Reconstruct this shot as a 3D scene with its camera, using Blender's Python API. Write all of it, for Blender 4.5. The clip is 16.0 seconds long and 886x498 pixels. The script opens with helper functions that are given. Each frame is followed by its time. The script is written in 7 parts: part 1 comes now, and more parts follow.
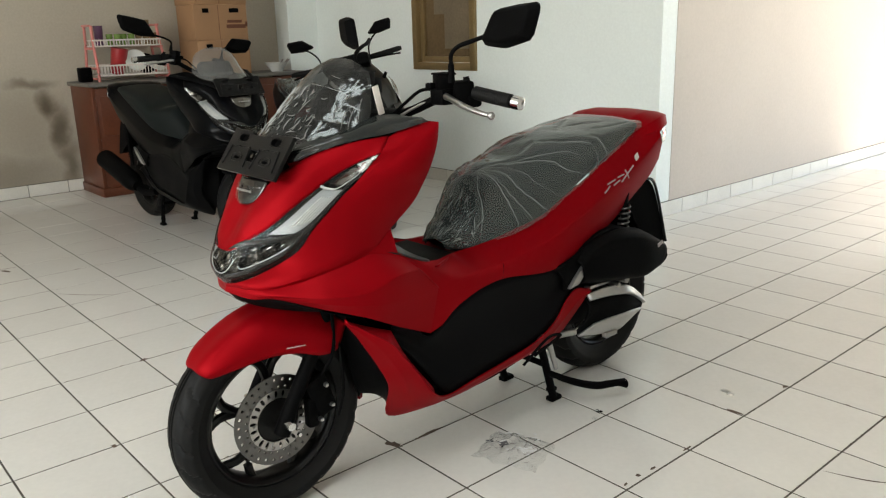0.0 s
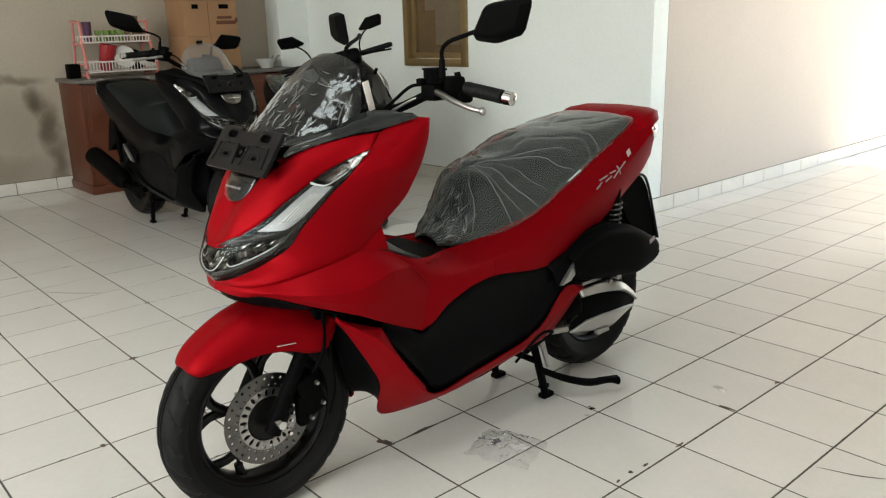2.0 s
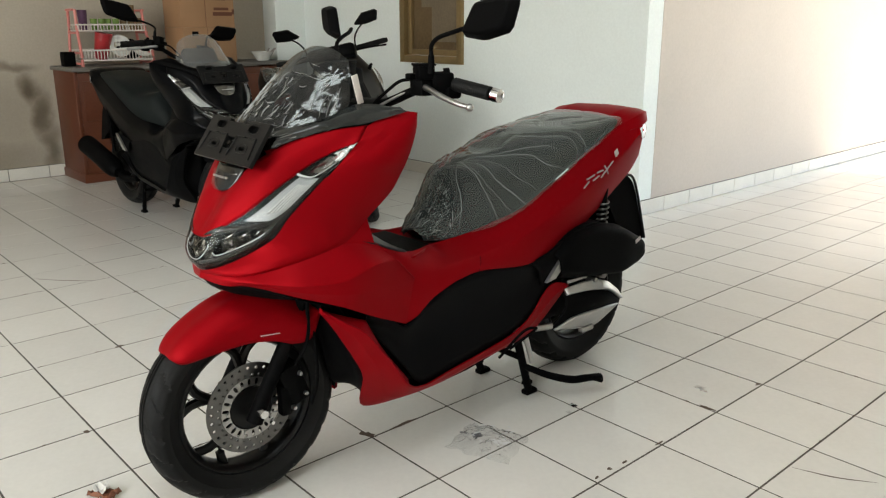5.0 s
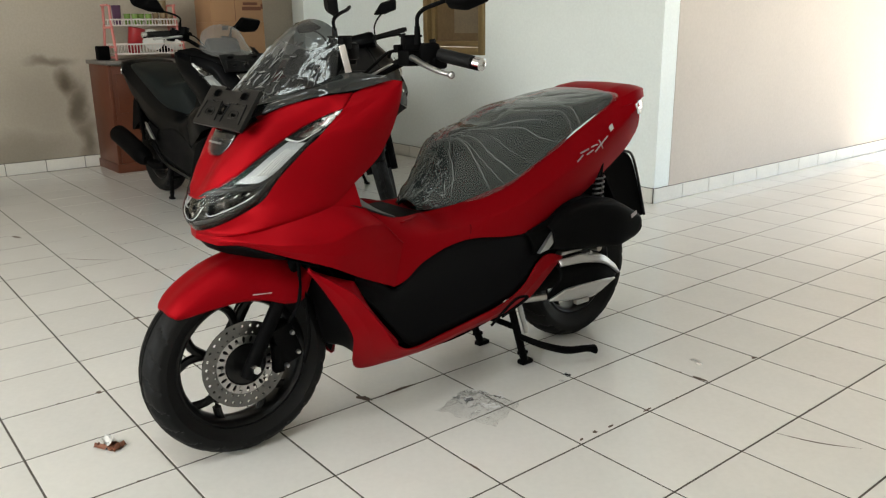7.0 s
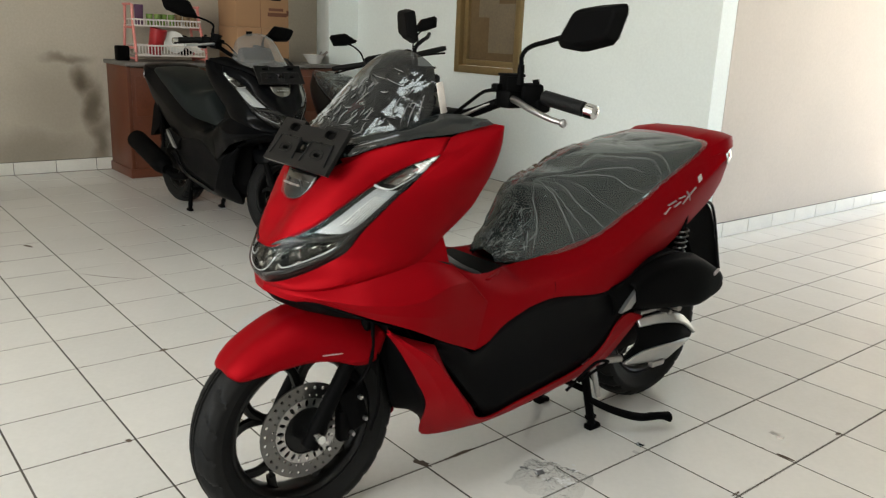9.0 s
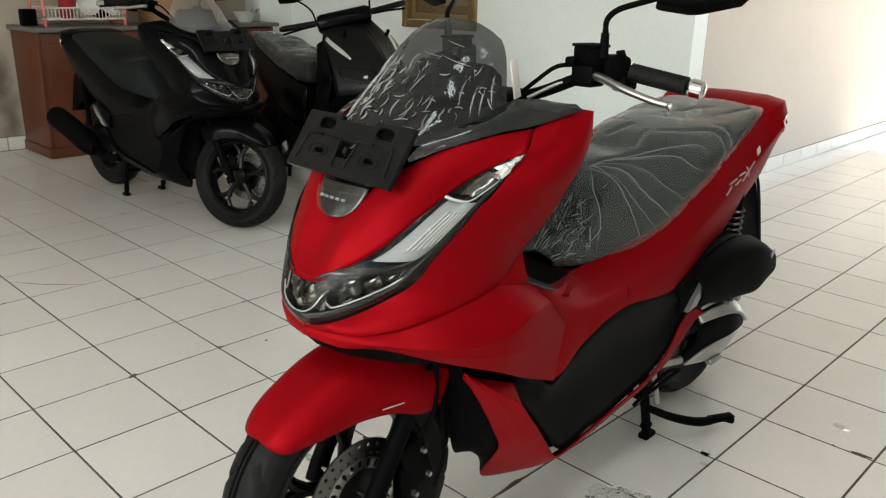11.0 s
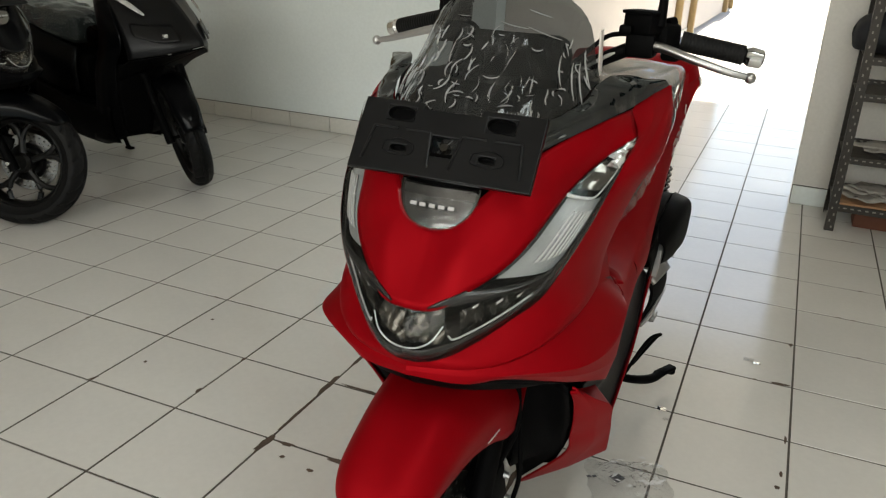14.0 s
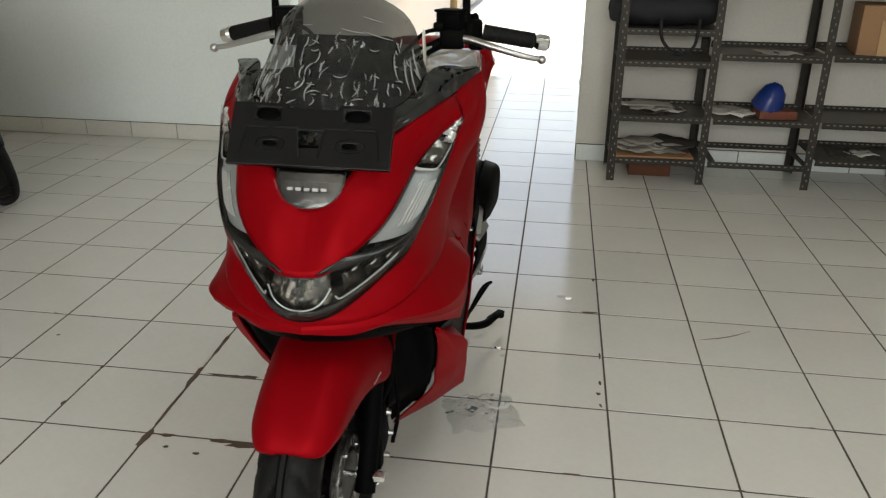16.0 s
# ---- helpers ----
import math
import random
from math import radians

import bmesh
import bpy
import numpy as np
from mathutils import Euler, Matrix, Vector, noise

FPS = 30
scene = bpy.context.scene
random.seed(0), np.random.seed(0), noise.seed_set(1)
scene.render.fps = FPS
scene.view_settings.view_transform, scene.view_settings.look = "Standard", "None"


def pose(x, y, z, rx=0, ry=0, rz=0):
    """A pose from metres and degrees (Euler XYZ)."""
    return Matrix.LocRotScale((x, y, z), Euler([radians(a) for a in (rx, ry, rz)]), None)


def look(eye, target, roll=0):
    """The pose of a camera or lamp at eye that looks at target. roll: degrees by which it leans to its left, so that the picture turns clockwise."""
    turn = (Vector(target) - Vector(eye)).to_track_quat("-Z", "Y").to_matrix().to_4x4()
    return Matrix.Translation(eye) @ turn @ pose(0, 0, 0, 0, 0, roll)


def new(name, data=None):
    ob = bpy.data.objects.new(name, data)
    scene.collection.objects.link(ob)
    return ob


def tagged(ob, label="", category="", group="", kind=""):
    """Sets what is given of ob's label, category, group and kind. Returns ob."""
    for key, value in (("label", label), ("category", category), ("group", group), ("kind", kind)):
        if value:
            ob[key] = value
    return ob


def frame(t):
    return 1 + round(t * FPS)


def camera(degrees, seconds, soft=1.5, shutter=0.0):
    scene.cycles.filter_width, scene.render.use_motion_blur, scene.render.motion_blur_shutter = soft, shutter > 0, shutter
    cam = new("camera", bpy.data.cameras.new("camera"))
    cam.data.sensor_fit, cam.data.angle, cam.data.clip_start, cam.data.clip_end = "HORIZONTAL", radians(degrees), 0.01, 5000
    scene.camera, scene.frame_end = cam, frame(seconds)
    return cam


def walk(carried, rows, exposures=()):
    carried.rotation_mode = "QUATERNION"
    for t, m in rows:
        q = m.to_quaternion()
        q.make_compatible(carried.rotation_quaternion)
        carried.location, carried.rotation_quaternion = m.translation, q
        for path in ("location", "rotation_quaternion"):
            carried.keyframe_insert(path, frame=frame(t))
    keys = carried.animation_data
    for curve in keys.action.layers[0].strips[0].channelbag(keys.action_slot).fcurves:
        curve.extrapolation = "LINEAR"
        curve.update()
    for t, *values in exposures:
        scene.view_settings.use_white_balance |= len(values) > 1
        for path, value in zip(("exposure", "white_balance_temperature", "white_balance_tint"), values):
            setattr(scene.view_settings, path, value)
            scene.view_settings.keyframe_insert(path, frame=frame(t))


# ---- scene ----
from mathutils.bvhtree import BVHTree
from mathutils.kdtree import KDTree
cam = camera(58.2, 16.0, 1.2, 0.4)
PATH = [
    (0, (1.106, -2.167, 1.188), (-0.357, -0.911, 0.657), -1.6),
    (0.5, (1.108, -2.161, 1.192), (-0.351, -0.9, 0.66), -1.7),
    (1, (1.102, -2.164, 1.191), (-0.353, -0.899, 0.66), -1.7),
    (1.5, (1.099, -2.16, 1.182), (-0.354, -0.893, 0.65), -1.7),
    (2, (1.097, -2.158, 1.184), (-0.351, -0.888, 0.645), -1.6),
    (2.5, (1.093, -2.159, 1.181), (-0.345, -0.877, 0.641), -1.2),
    (3, (1.094, -2.162, 1.179), (-0.336, -0.873, 0.637), -0.7),
    (3.5, (1.087, -2.171, 1.183), (-0.338, -0.878, 0.638), -0.1),
    (6, (1.216, -2.118, 1.168), (-0.254, -0.874, 0.628), -0.7),
    (6.5, (1.274, -2.102, 1.145), (-0.224, -0.891, 0.607), -1.1),
    (7, (1.287, -2.112, 1.109), (-0.214, -0.906, 0.567), -0.7),
    (7.5, (1.274, -2.168, 1.101), (-0.216, -0.948, 0.562), 0.6),
    (8, (1.24, -2.257, 1.144), (-0.24, -1.016, 0.626), 1.7),
    (8.5, (1.112, -2.233, 1.142), (-0.368, -0.988, 0.632), 2.4),
    (9, (0.947, -2.15, 1.166), (-0.543, -0.922, 0.646), 2.5),
    (11.5, (0.366, -2.123, 1.186), (-0.926, -0.743, 0.533), 1.1),
    (12, (0.268, -2.12, 1.157), (-0.952, -0.685, 0.483), 1.8),
    (12.5, (0.166, -2.225, 1.198), (-0.766, -0.594, 0.513), 3.2),
    (13, (0.055, -2.35, 1.215), (-0.729, -0.642, 0.531), 2.9),
    (13.5, (-0.054, -2.353, 1.201), (-0.803, -0.637, 0.497), 2.9),
    (14, (-0.169, -2.289, 1.188), (-0.891, -0.572, 0.459), 2.6),
    (14.5, (-0.238, -2.239, 1.19), (-0.795, -0.473, 0.435), 2.0),
    (15, (-0.274, -2.377, 1.231), (-0.592, -0.554, 0.472), 1.6),
    (15.5, (-0.262, -2.501, 1.254), (-0.52, -0.666, 0.503), 0.9),
    (16, (-0.199, -2.533, 1.244), (-0.454, -0.697, 0.492), 0.7),
]
EXPOSURE = [(0, 1.95, 7100, 8), (9, 1.95, 7100, 8), (11.5, 1.78, 7100, 8), (13, 1.50, 7200, 8), (14, 1.41, 7300, 8), (15, 1.33, 7300, 8), (16, 1.31, 7250, 8)]
walk(cam, [(t, look(eye, target, roll)) for t, eye, target, roll in PATH], EXPOSURE)

# ---- light ----
world = bpy.data.worlds.new("sky")
scene.world = world
world.use_nodes = True
wn = world.node_tree.nodes
sky = wn.new("ShaderNodeTexSky")
sky.sky_type, sky.sun_disc = "NISHITA", False
sky.sun_elevation, sky.sun_rotation = radians(51.7), radians(-1.4)
wn["Background"].inputs["Strength"].default_value = 0.12
world.node_tree.links.new(sky.outputs[0], wn["Background"].inputs["Color"])


def lamp(name, kind, m, energy, color=(1, 1, 1), **more):
    data = bpy.data.lights.new(name, kind)
    data.energy, data.color = energy, color
    for key, value in more.items():
        if key == "angle":
            data.angle = value
        if key == "size":
            data.shape, data.size, data.size_y = "RECTANGLE", value[0], value[1]
    ob = new(name, data)
    ob.matrix_world = m
    return ob


lamp("sun", "SUN", look((-0.15, 6, 7.6), (0, 0, 0)), 5.0, (1.0, 0.95, 0.87), angle=radians(0.6))
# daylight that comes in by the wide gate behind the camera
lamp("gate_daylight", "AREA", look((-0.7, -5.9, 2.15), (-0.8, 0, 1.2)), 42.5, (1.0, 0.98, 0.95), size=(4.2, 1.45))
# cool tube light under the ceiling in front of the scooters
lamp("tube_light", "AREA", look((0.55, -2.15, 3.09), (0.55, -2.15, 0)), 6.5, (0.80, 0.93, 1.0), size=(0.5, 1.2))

# ---- materials ----
def material(name, color, rough=0.5, metal=0.0, vary=0.08, scale=6.0, fine=120.0, bump=0.05, depth=0.002, spec=0.5, coat=0.0, random_amount=0.0):
    """A surface with blotches, grain and fine relief."""
    mat = bpy.data.materials.new(name)
    mat.use_nodes = True
    nt = mat.node_tree
    n, l = nt.nodes, nt.links
    b = n["Principled BSDF"]
    geo = n.new("ShaderNodeTexCoord")
    big, small = n.new("ShaderNodeTexNoise"), n.new("ShaderNodeTexNoise")
    big.inputs["Scale"].default_value, big.inputs["Detail"].default_value = scale, 5
    small.inputs["Scale"].default_value, small.inputs["Detail"].default_value = fine, 3
    for x in (big, small):
        l.new(geo.outputs["Object"], x.inputs["Vector"])
    hsv = n.new("ShaderNodeHueSaturation")
    hsv.inputs["Color"].default_value = (*color, 1)
    add = n.new("ShaderNodeMath")
    add.operation = "ADD"
    l.new(big.outputs["Fac"], add.inputs[0])
    l.new(small.outputs["Fac"], add.inputs[1])
    last = add
    if random_amount:
        info = n.new("ShaderNodeObjectInfo")
        isl = n.new("ShaderNodeMath")
        isl.operation, isl.inputs[1].default_value = "MULTIPLY_ADD", random_amount / max(vary, 1e-3)
        l.new(info.outputs["Random"], isl.inputs[0])
        l.new(add.outputs[0], isl.inputs[2])
        last = isl
    to = n.new("ShaderNodeMapRange")
    to.inputs["From Min"].default_value, to.inputs["From Max"].default_value = 0.5, 1.5
    to.inputs["To Min"].default_value, to.inputs["To Max"].default_value = 1 - vary, 1 + vary
    to.clamp = False
    l.new(last.outputs[0], to.inputs["Value"])
    l.new(to.outputs[0], hsv.inputs["Value"])
    l.new(hsv.outputs[0], b.inputs["Base Color"])
    ro = n.new("ShaderNodeMapRange")
    ro.inputs["To Min"].default_value, ro.inputs["To Max"].default_value = max(rough - 0.07, 0.02), min(rough + 0.07, 1)
    l.new(big.outputs["Fac"], ro.inputs["Value"])
    l.new(ro.outputs[0], b.inputs["Roughness"])
    b.inputs["Metallic"].default_value = metal
    b.inputs["Specular IOR Level"].default_value = spec
    b.inputs["Coat Weight"].default_value = coat
    if bump:
        bp = n.new("ShaderNodeBump")
        bp.inputs["Strength"].default_value, bp.inputs["Distance"].default_value = bump, depth
        l.new(small.outputs["Fac"], bp.inputs["Height"])
        l.new(bp.outputs[0], b.inputs["Normal"])
    return mat


def clear_plastic(name, tint, body, gloss_rough, streaks=0.0, stretch=(9, 40, 40), bump=0.6, body_color=(0.85, 0.87, 0.88), ior=1.45):
    """Thin see-through plastic: mostly open, with a glossy skin, a milky body and whitish crinkles."""
    mat = bpy.data.materials.new(name)
    mat.use_nodes = True
    nt = mat.node_tree
    n, l = nt.nodes, nt.links
    n.remove(n["Principled BSDF"])
    out = n["Material Output"]
    co = n.new("ShaderNodeTexCoord")
    mp = n.new("ShaderNodeMapping")
    mp.inputs["Scale"].default_value = stretch
    l.new(co.outputs["Object"], mp.inputs["Vector"])
    no = n.new("ShaderNodeTexNoise")
    no.inputs["Scale"].default_value, no.inputs["Detail"].default_value, no.inputs["Distortion"].default_value = 1.0, 3, 1.2
    l.new(mp.outputs[0], no.inputs["Vector"])
    ramp = n.new("ShaderNodeValToRGB")
    e = ramp.color_ramp.elements
    e[0].position, e[0].color = 0.475, (0, 0, 0, 1)
    e[1].position, e[1].color = 0.50, (1, 1, 1, 1)
    e.new(0.525).color = (0, 0, 0, 1)
    l.new(no.outputs["Fac"], ramp.inputs[0])
    patchy = n.new("ShaderNodeTexNoise")
    patchy.inputs["Scale"].default_value = 14
    l.new(co.outputs["Object"], patchy.inputs["Vector"])
    gate = n.new("ShaderNodeMapRange")
    gate.inputs["From Min"].default_value, gate.inputs["From Max"].default_value = 0.42, 0.62
    l.new(patchy.outputs["Fac"], gate.inputs["Value"])
    mul = n.new("ShaderNodeMath")
    mul.operation = "MULTIPLY"
    l.new(ramp.outputs[0], mul.inputs[0])
    l.new(gate.outputs[0], mul.inputs[1])
    fac = n.new("ShaderNodeMath")
    fac.operation, fac.inputs[1].default_value, fac.inputs[2].default_value = "MULTIPLY_ADD", streaks, body
    l.new(mul.outputs[0], fac.inputs[0])
    clear, milk, gloss = n.new("ShaderNodeBsdfTransparent"), n.new("ShaderNodeBsdfDiffuse"), n.new("ShaderNodeBsdfGlossy")
    clear.inputs[0].default_value, milk.inputs[0].default_value = (*tint, 1), (*body_color, 1)
    gloss.inputs["Roughness"].default_value = gloss_rough
    bp = n.new("ShaderNodeBump")
    bp.inputs["Strength"].default_value, bp.inputs["Distance"].default_value = bump, 0.004
    l.new(no.outputs["Fac"], bp.inputs["Height"])
    l.new(bp.outputs[0], gloss.inputs["Normal"])
    a, c = n.new("ShaderNodeMixShader"), n.new("ShaderNodeMixShader")
    l.new(fac.outputs[0], a.inputs[0])
    l.new(clear.outputs[0], a.inputs[1])
    l.new(milk.outputs[0], a.inputs[2])
    fr = n.new("ShaderNodeFresnel")
    fr.inputs["IOR"].default_value = ior
    l.new(bp.outputs[0], fr.inputs["Normal"])
    l.new(fr.outputs[0], c.inputs[0])
    l.new(a.outputs[0], c.inputs[1])
    l.new(gloss.outputs[0], c.inputs[2])
    l.new(c.outputs[0], out.inputs["Surface"])
    return mat


RED = material("matte_red_paint", (0.272, 0.0012, 0.0052), 0.50, 0.36, 0.03, 4, 900, 0.03, 0.0004, 0.06)
BLACK_PAINT = material("matte_black_paint", (0.0014, 0.0016, 0.0021), 0.36, 0.0, 0.1, 4, 900, 0.03, 0.0004, 0.03, 0.14)
BLACK = material("black_plastic", (0.0021, 0.0021, 0.0023), 0.60, 0.0, 0.15, 8, 700, 0.25, 0.0006, 0.045)
STEP = material("black_grained_plastic", (0.0025, 0.0026, 0.0031), 0.50, 0.0, 0.15, 8, 700, 0.2, 0.0006, 0.065)
GREY = material("dark_grey_plastic", (0.0048, 0.0049, 0.0052), 0.32, 0.0, 0.12, 8, 700, 0.12, 0.0006, 0.19)
SMOKE = material("smoke_grey_bezel", (0.024, 0.023, 0.022), 0.24, 0.2, 0.1, 8, 400, 0.0)
GUIDE = material("pale_light_guide_bed", (0.30, 0.32, 0.32), 0.42, 0.2, 0.15, 20, 200, 0.0)
RUBBER = material("tyre_rubber", (0.006, 0.006, 0.006), 0.56, 0.0, 0.2, 10, 300, 0.3, 0.001, 0.16)
RIM = material("black_rim_paint", (0.004, 0.004, 0.004), 0.32, 0.1, 0.1, 8, 300, 0.02, 0.002, 0.25)
CHROME = material("chrome", (0.75, 0.75, 0.74), 0.14, 1.0, 0.05, 12, 300, 0.0)
STEEL = material("brushed_steel", (0.42, 0.41, 0.40), 0.32, 1.0, 0.08, 20, 400, 0.05, 0.0005)
SILVER = material("silver_paint", (0.46, 0.46, 0.46), 0.34, 0.85, 0.06, 10, 300, 0.05, 0.0005)
REFLECTOR = material("lamp_reflector", (0.82, 0.83, 0.83), 0.16, 0.8, 0.1, 30, 160, 0.0)
LAMP_WHITE = material("lamp_white_diffuser", (0.58, 0.60, 0.60), 0.25, 0.2, 0.1, 40, 300, 0.0)
LAMP_DARK = material("lamp_housing", (0.030, 0.027, 0.023), 0.18, 0.7, 0.2, 20, 120, 0.0)
BOWL = material("dim_chrome_bowl", (0.080, 0.074, 0.062), 0.26, 0.8, 0.3, 40, 200, 0.0)
DARK_CHROME = material("dark_chrome", (0.15, 0.143, 0.130), 0.16, 0.9, 0.1, 30, 200, 0.0)
DISC = material("dark_worn_steel_disc", (0.15, 0.147, 0.142), 0.34, 1.0, 0.12, 30, 400, 0.05, 0.0005)
EMBLEM = material("dark_mirror_chrome", (0.10, 0.10, 0.10), 0.14, 0.95, 0.2, 30, 60, 0.35, 0.003)
RED_LENS = material("red_lamp_lens", (0.35, 0.004, 0.006), 0.12, 0.0, 0.05)
SEAT = material("black_seat_vinyl", (0.007, 0.010, 0.010), 0.6, 0.0, 0.15, 12, 160, 0.05, 0.001, 0.15)
WHITE_MARK = material("white_marking", (0.72, 0.68, 0.66), 0.4, 0.2, 0.05)
GREY_MARK = material("grey_marking", (0.42, 0.36, 0.36), 0.4, 0.3, 0.05)
SEAT_FILM = clear_plastic("crinkled_clear_film", (0.92, 0.95, 0.95), 0.062, 0.09, 0.04, (7, 20, 20), 0.15, (0.76, 0.88, 0.88), 1.52)
SCREEN_FILM = clear_plastic("smoked_screen_with_film", (0.17, 0.18, 0.18), 0.012, 0.045, 0.04, (10, 26, 9), 0.50, ior=1.5)
SCREEN_CLEAR = clear_plastic("smoked_screen", (0.55, 0.56, 0.54), 0.10, 0.06, 0.0, (9, 9, 9), 0.15, ior=1.8)
GARNISH = clear_plastic("smoked_garnish_film", (0.12, 0.14, 0.14), 0.75, 0.05, 0.04, (16, 16, 16), 0.5, (0.006, 0.009, 0.010), 1.75)
LENS = clear_plastic("clear_lamp_lens", (0.96, 0.96, 0.96), 0.003, 0.03, 0.0, (9, 9, 9), 0.02, ior=1.24)
LENS_FILM = clear_plastic("thin_rippled_film", (0.92, 0.92, 0.92), 0.012, 0.08, 0.10, (40, 40, 40), 0.8)
CREASE = clear_plastic("pale_crease_glint", (0.9, 0.92, 0.92), 0.30, 0.12, 0.0, (30, 30, 30), 0.3)
CREASE_SCREEN = clear_plastic("white_crease_shine", (0.92, 0.93, 0.93), 0.28, 0.10, 0.0, (30, 30, 30), 0.3, (0.88, 0.9, 0.9))
FOLD_GLINT = clear_plastic("white_fold_glint", (0.95, 0.95, 0.95), 0.75, 0.08, 0.0, (30, 30, 30), 0.3, (0.9, 0.9, 0.9))
BAG = clear_plastic("clear_bag_film", (0.95, 0.95, 0.95), 0.06, 0.10, 0.25, (28, 28, 28), 0.35)

TILE = material("white_floor_tile", (0.70, 0.685, 0.65), 0.14, 0.0, 0.05, 3, 60, 0.04, 0.0006, 0.5, random_amount=0.03)
GROUT = material("dirty_dark_grout", (0.085, 0.075, 0.062), 0.9, 0.0, 0.5, 7, 90, 0.4, 0.002)
SKIRT = material("white_skirting_tile", (0.70, 0.68, 0.63), 0.3, 0.0, 0.08, 5, 60, 0.05, 0.001, random_amount=0.04)
WALL = material("white_wall_paint", (0.85, 0.905, 0.895), 0.75, 0.0, 0.06, 1.6, 60, 0.12, 0.002, 0.3)
CREAM = material("cream_wall_paint", (0.58, 0.52, 0.47), 0.75, 0.0, 0.07, 1.6, 60, 0.12, 0.002, 0.3)
BOUNCE_WALL = material("bounce_wall_paint", (0.71, 0.69, 0.655), 0.75, 0.0, 0.07, 1.6, 60, 0.12, 0.002, 0.3)
# warmer, darker copy of the wall paint that holds the rack's shade
RACK_WALL = material("shaded_warm_white_paint", (0.73, 0.705, 0.66), 0.75, 0.0, 0.08, 1.6, 60, 0.12, 0.002, 0.3)
CEILING = material("white_ceiling_paint", (0.68, 0.68, 0.66), 0.8, 0.0, 0.04)
CHIP = material("brown_broken_tile_bed", (0.10, 0.07, 0.05), 0.9, 0.0, 0.4, 30, 200, 0.6, 0.003)
WOOD = material("reddish_brown_varnished_wood", (0.105, 0.026, 0.009), 0.42, 0.0, 0.25, 7, 60, 0.15, 0.001)
DESK_TOP = material("worn_grey_desk_top", (0.13, 0.12, 0.11), 0.5, 0.0, 0.25, 9, 80, 0.1, 0.001)
CARD = material("brown_cardboard", (0.36, 0.20, 0.105), 0.8, 0.0, 0.12, 6, 150, 0.15, 0.001)
CARD_PALE = material("pale_cardboard", (0.50, 0.32, 0.17), 0.8, 0.0, 0.10, 6, 150, 0.1, 0.001)
CARD_DARK = material("dark_print_on_cardboard", (0.15, 0.055, 0.03), 0.8, 0.0, 0.1)
BRASS = material("bronze_window_frame", (0.27, 0.19, 0.09), 0.38, 0.45, 0.2, 9, 90, 0.05)
PANE_BROWN = material("brown_frosted_pane", (0.14, 0.095, 0.05), 0.25, 0.0, 0.3, 4, 40, 0.05)
PAPER_PANE = material("paper_on_pane", (0.17, 0.13, 0.085), 0.5, 0.0, 0.3, 6, 60, 0.05)
PINK = material("faded_pink_plastic", (0.62, 0.20, 0.18), 0.4, 0.0, 0.15)
WHITE_PLASTIC = material("white_plastic", (0.72, 0.66, 0.62), 0.4, 0.0, 0.08)
CROCKERY = material("white_crockery", (0.75, 0.75, 0.73), 0.2, 0.0, 0.05)
RED_PLASTIC = material("red_plastic_jug", (0.36, 0.02, 0.025), 0.35, 0.0, 0.1)
PURPLE = material("purple_plastic", (0.11, 0.04, 0.10), 0.35, 0.0, 0.1)
GREEN = material("green_glass_cups", (0.16, 0.26, 0.06), 0.25, 0.0, 0.2)
AMBER = material("amber_glass_cups", (0.22, 0.15, 0.08), 0.25, 0.0, 0.2)
RACK_STEEL = material("worn_dark_slotted_angle", (0.034, 0.029, 0.024), 0.5, 0.4, 0.35, 12, 90, 0.2, 0.001)
RACK_TRAY = material("grey_steel_shelf", (0.105, 0.094, 0.080), 0.5, 0.4, 0.25, 8, 80, 0.1, 0.001)
SLOT = material("pale_slot_shadow", (0.24, 0.225, 0.20), 0.8, 0.0, 0.2)
FABRIC = material("black_bag_cloth", (0.011, 0.012, 0.016), 0.8, 0.0, 0.3, 20, 300, 0.5, 0.002)
PAPER = material("newsprint", (0.36, 0.34, 0.31), 0.85, 0.0, 0.25, 30, 200, 0.2, 0.001, random_amount=0.15)
PAPER_DARK = material("printed_dark_paper", (0.06, 0.055, 0.05), 0.7, 0.0, 0.5, 40, 200, 0.2, 0.001)
BLUE = material("blue_plastic_shell", (0.008, 0.030, 0.19), 0.25, 0.0, 0.1)
RUST = material("reddish_brown_block", (0.16, 0.045, 0.025), 0.7, 0.0, 0.3)
LEAF = material("dry_brown_scrap", (0.20, 0.07, 0.035), 0.7, 0.0, 0.4, 40, 200, 0.3)
PAPER_WHITE = material("white_paper_scrap", (0.7, 0.68, 0.65), 0.7, 0.0, 0.1)
LABEL_GREY = material("grey_label", (0.13, 0.13, 0.14), 0.6, 0.0, 0.2)
YARD = material("pale_yard_concrete", (0.55, 0.53, 0.50), 0.8, 0.0, 0.15, 1.5, 40, 0.3, 0.003)


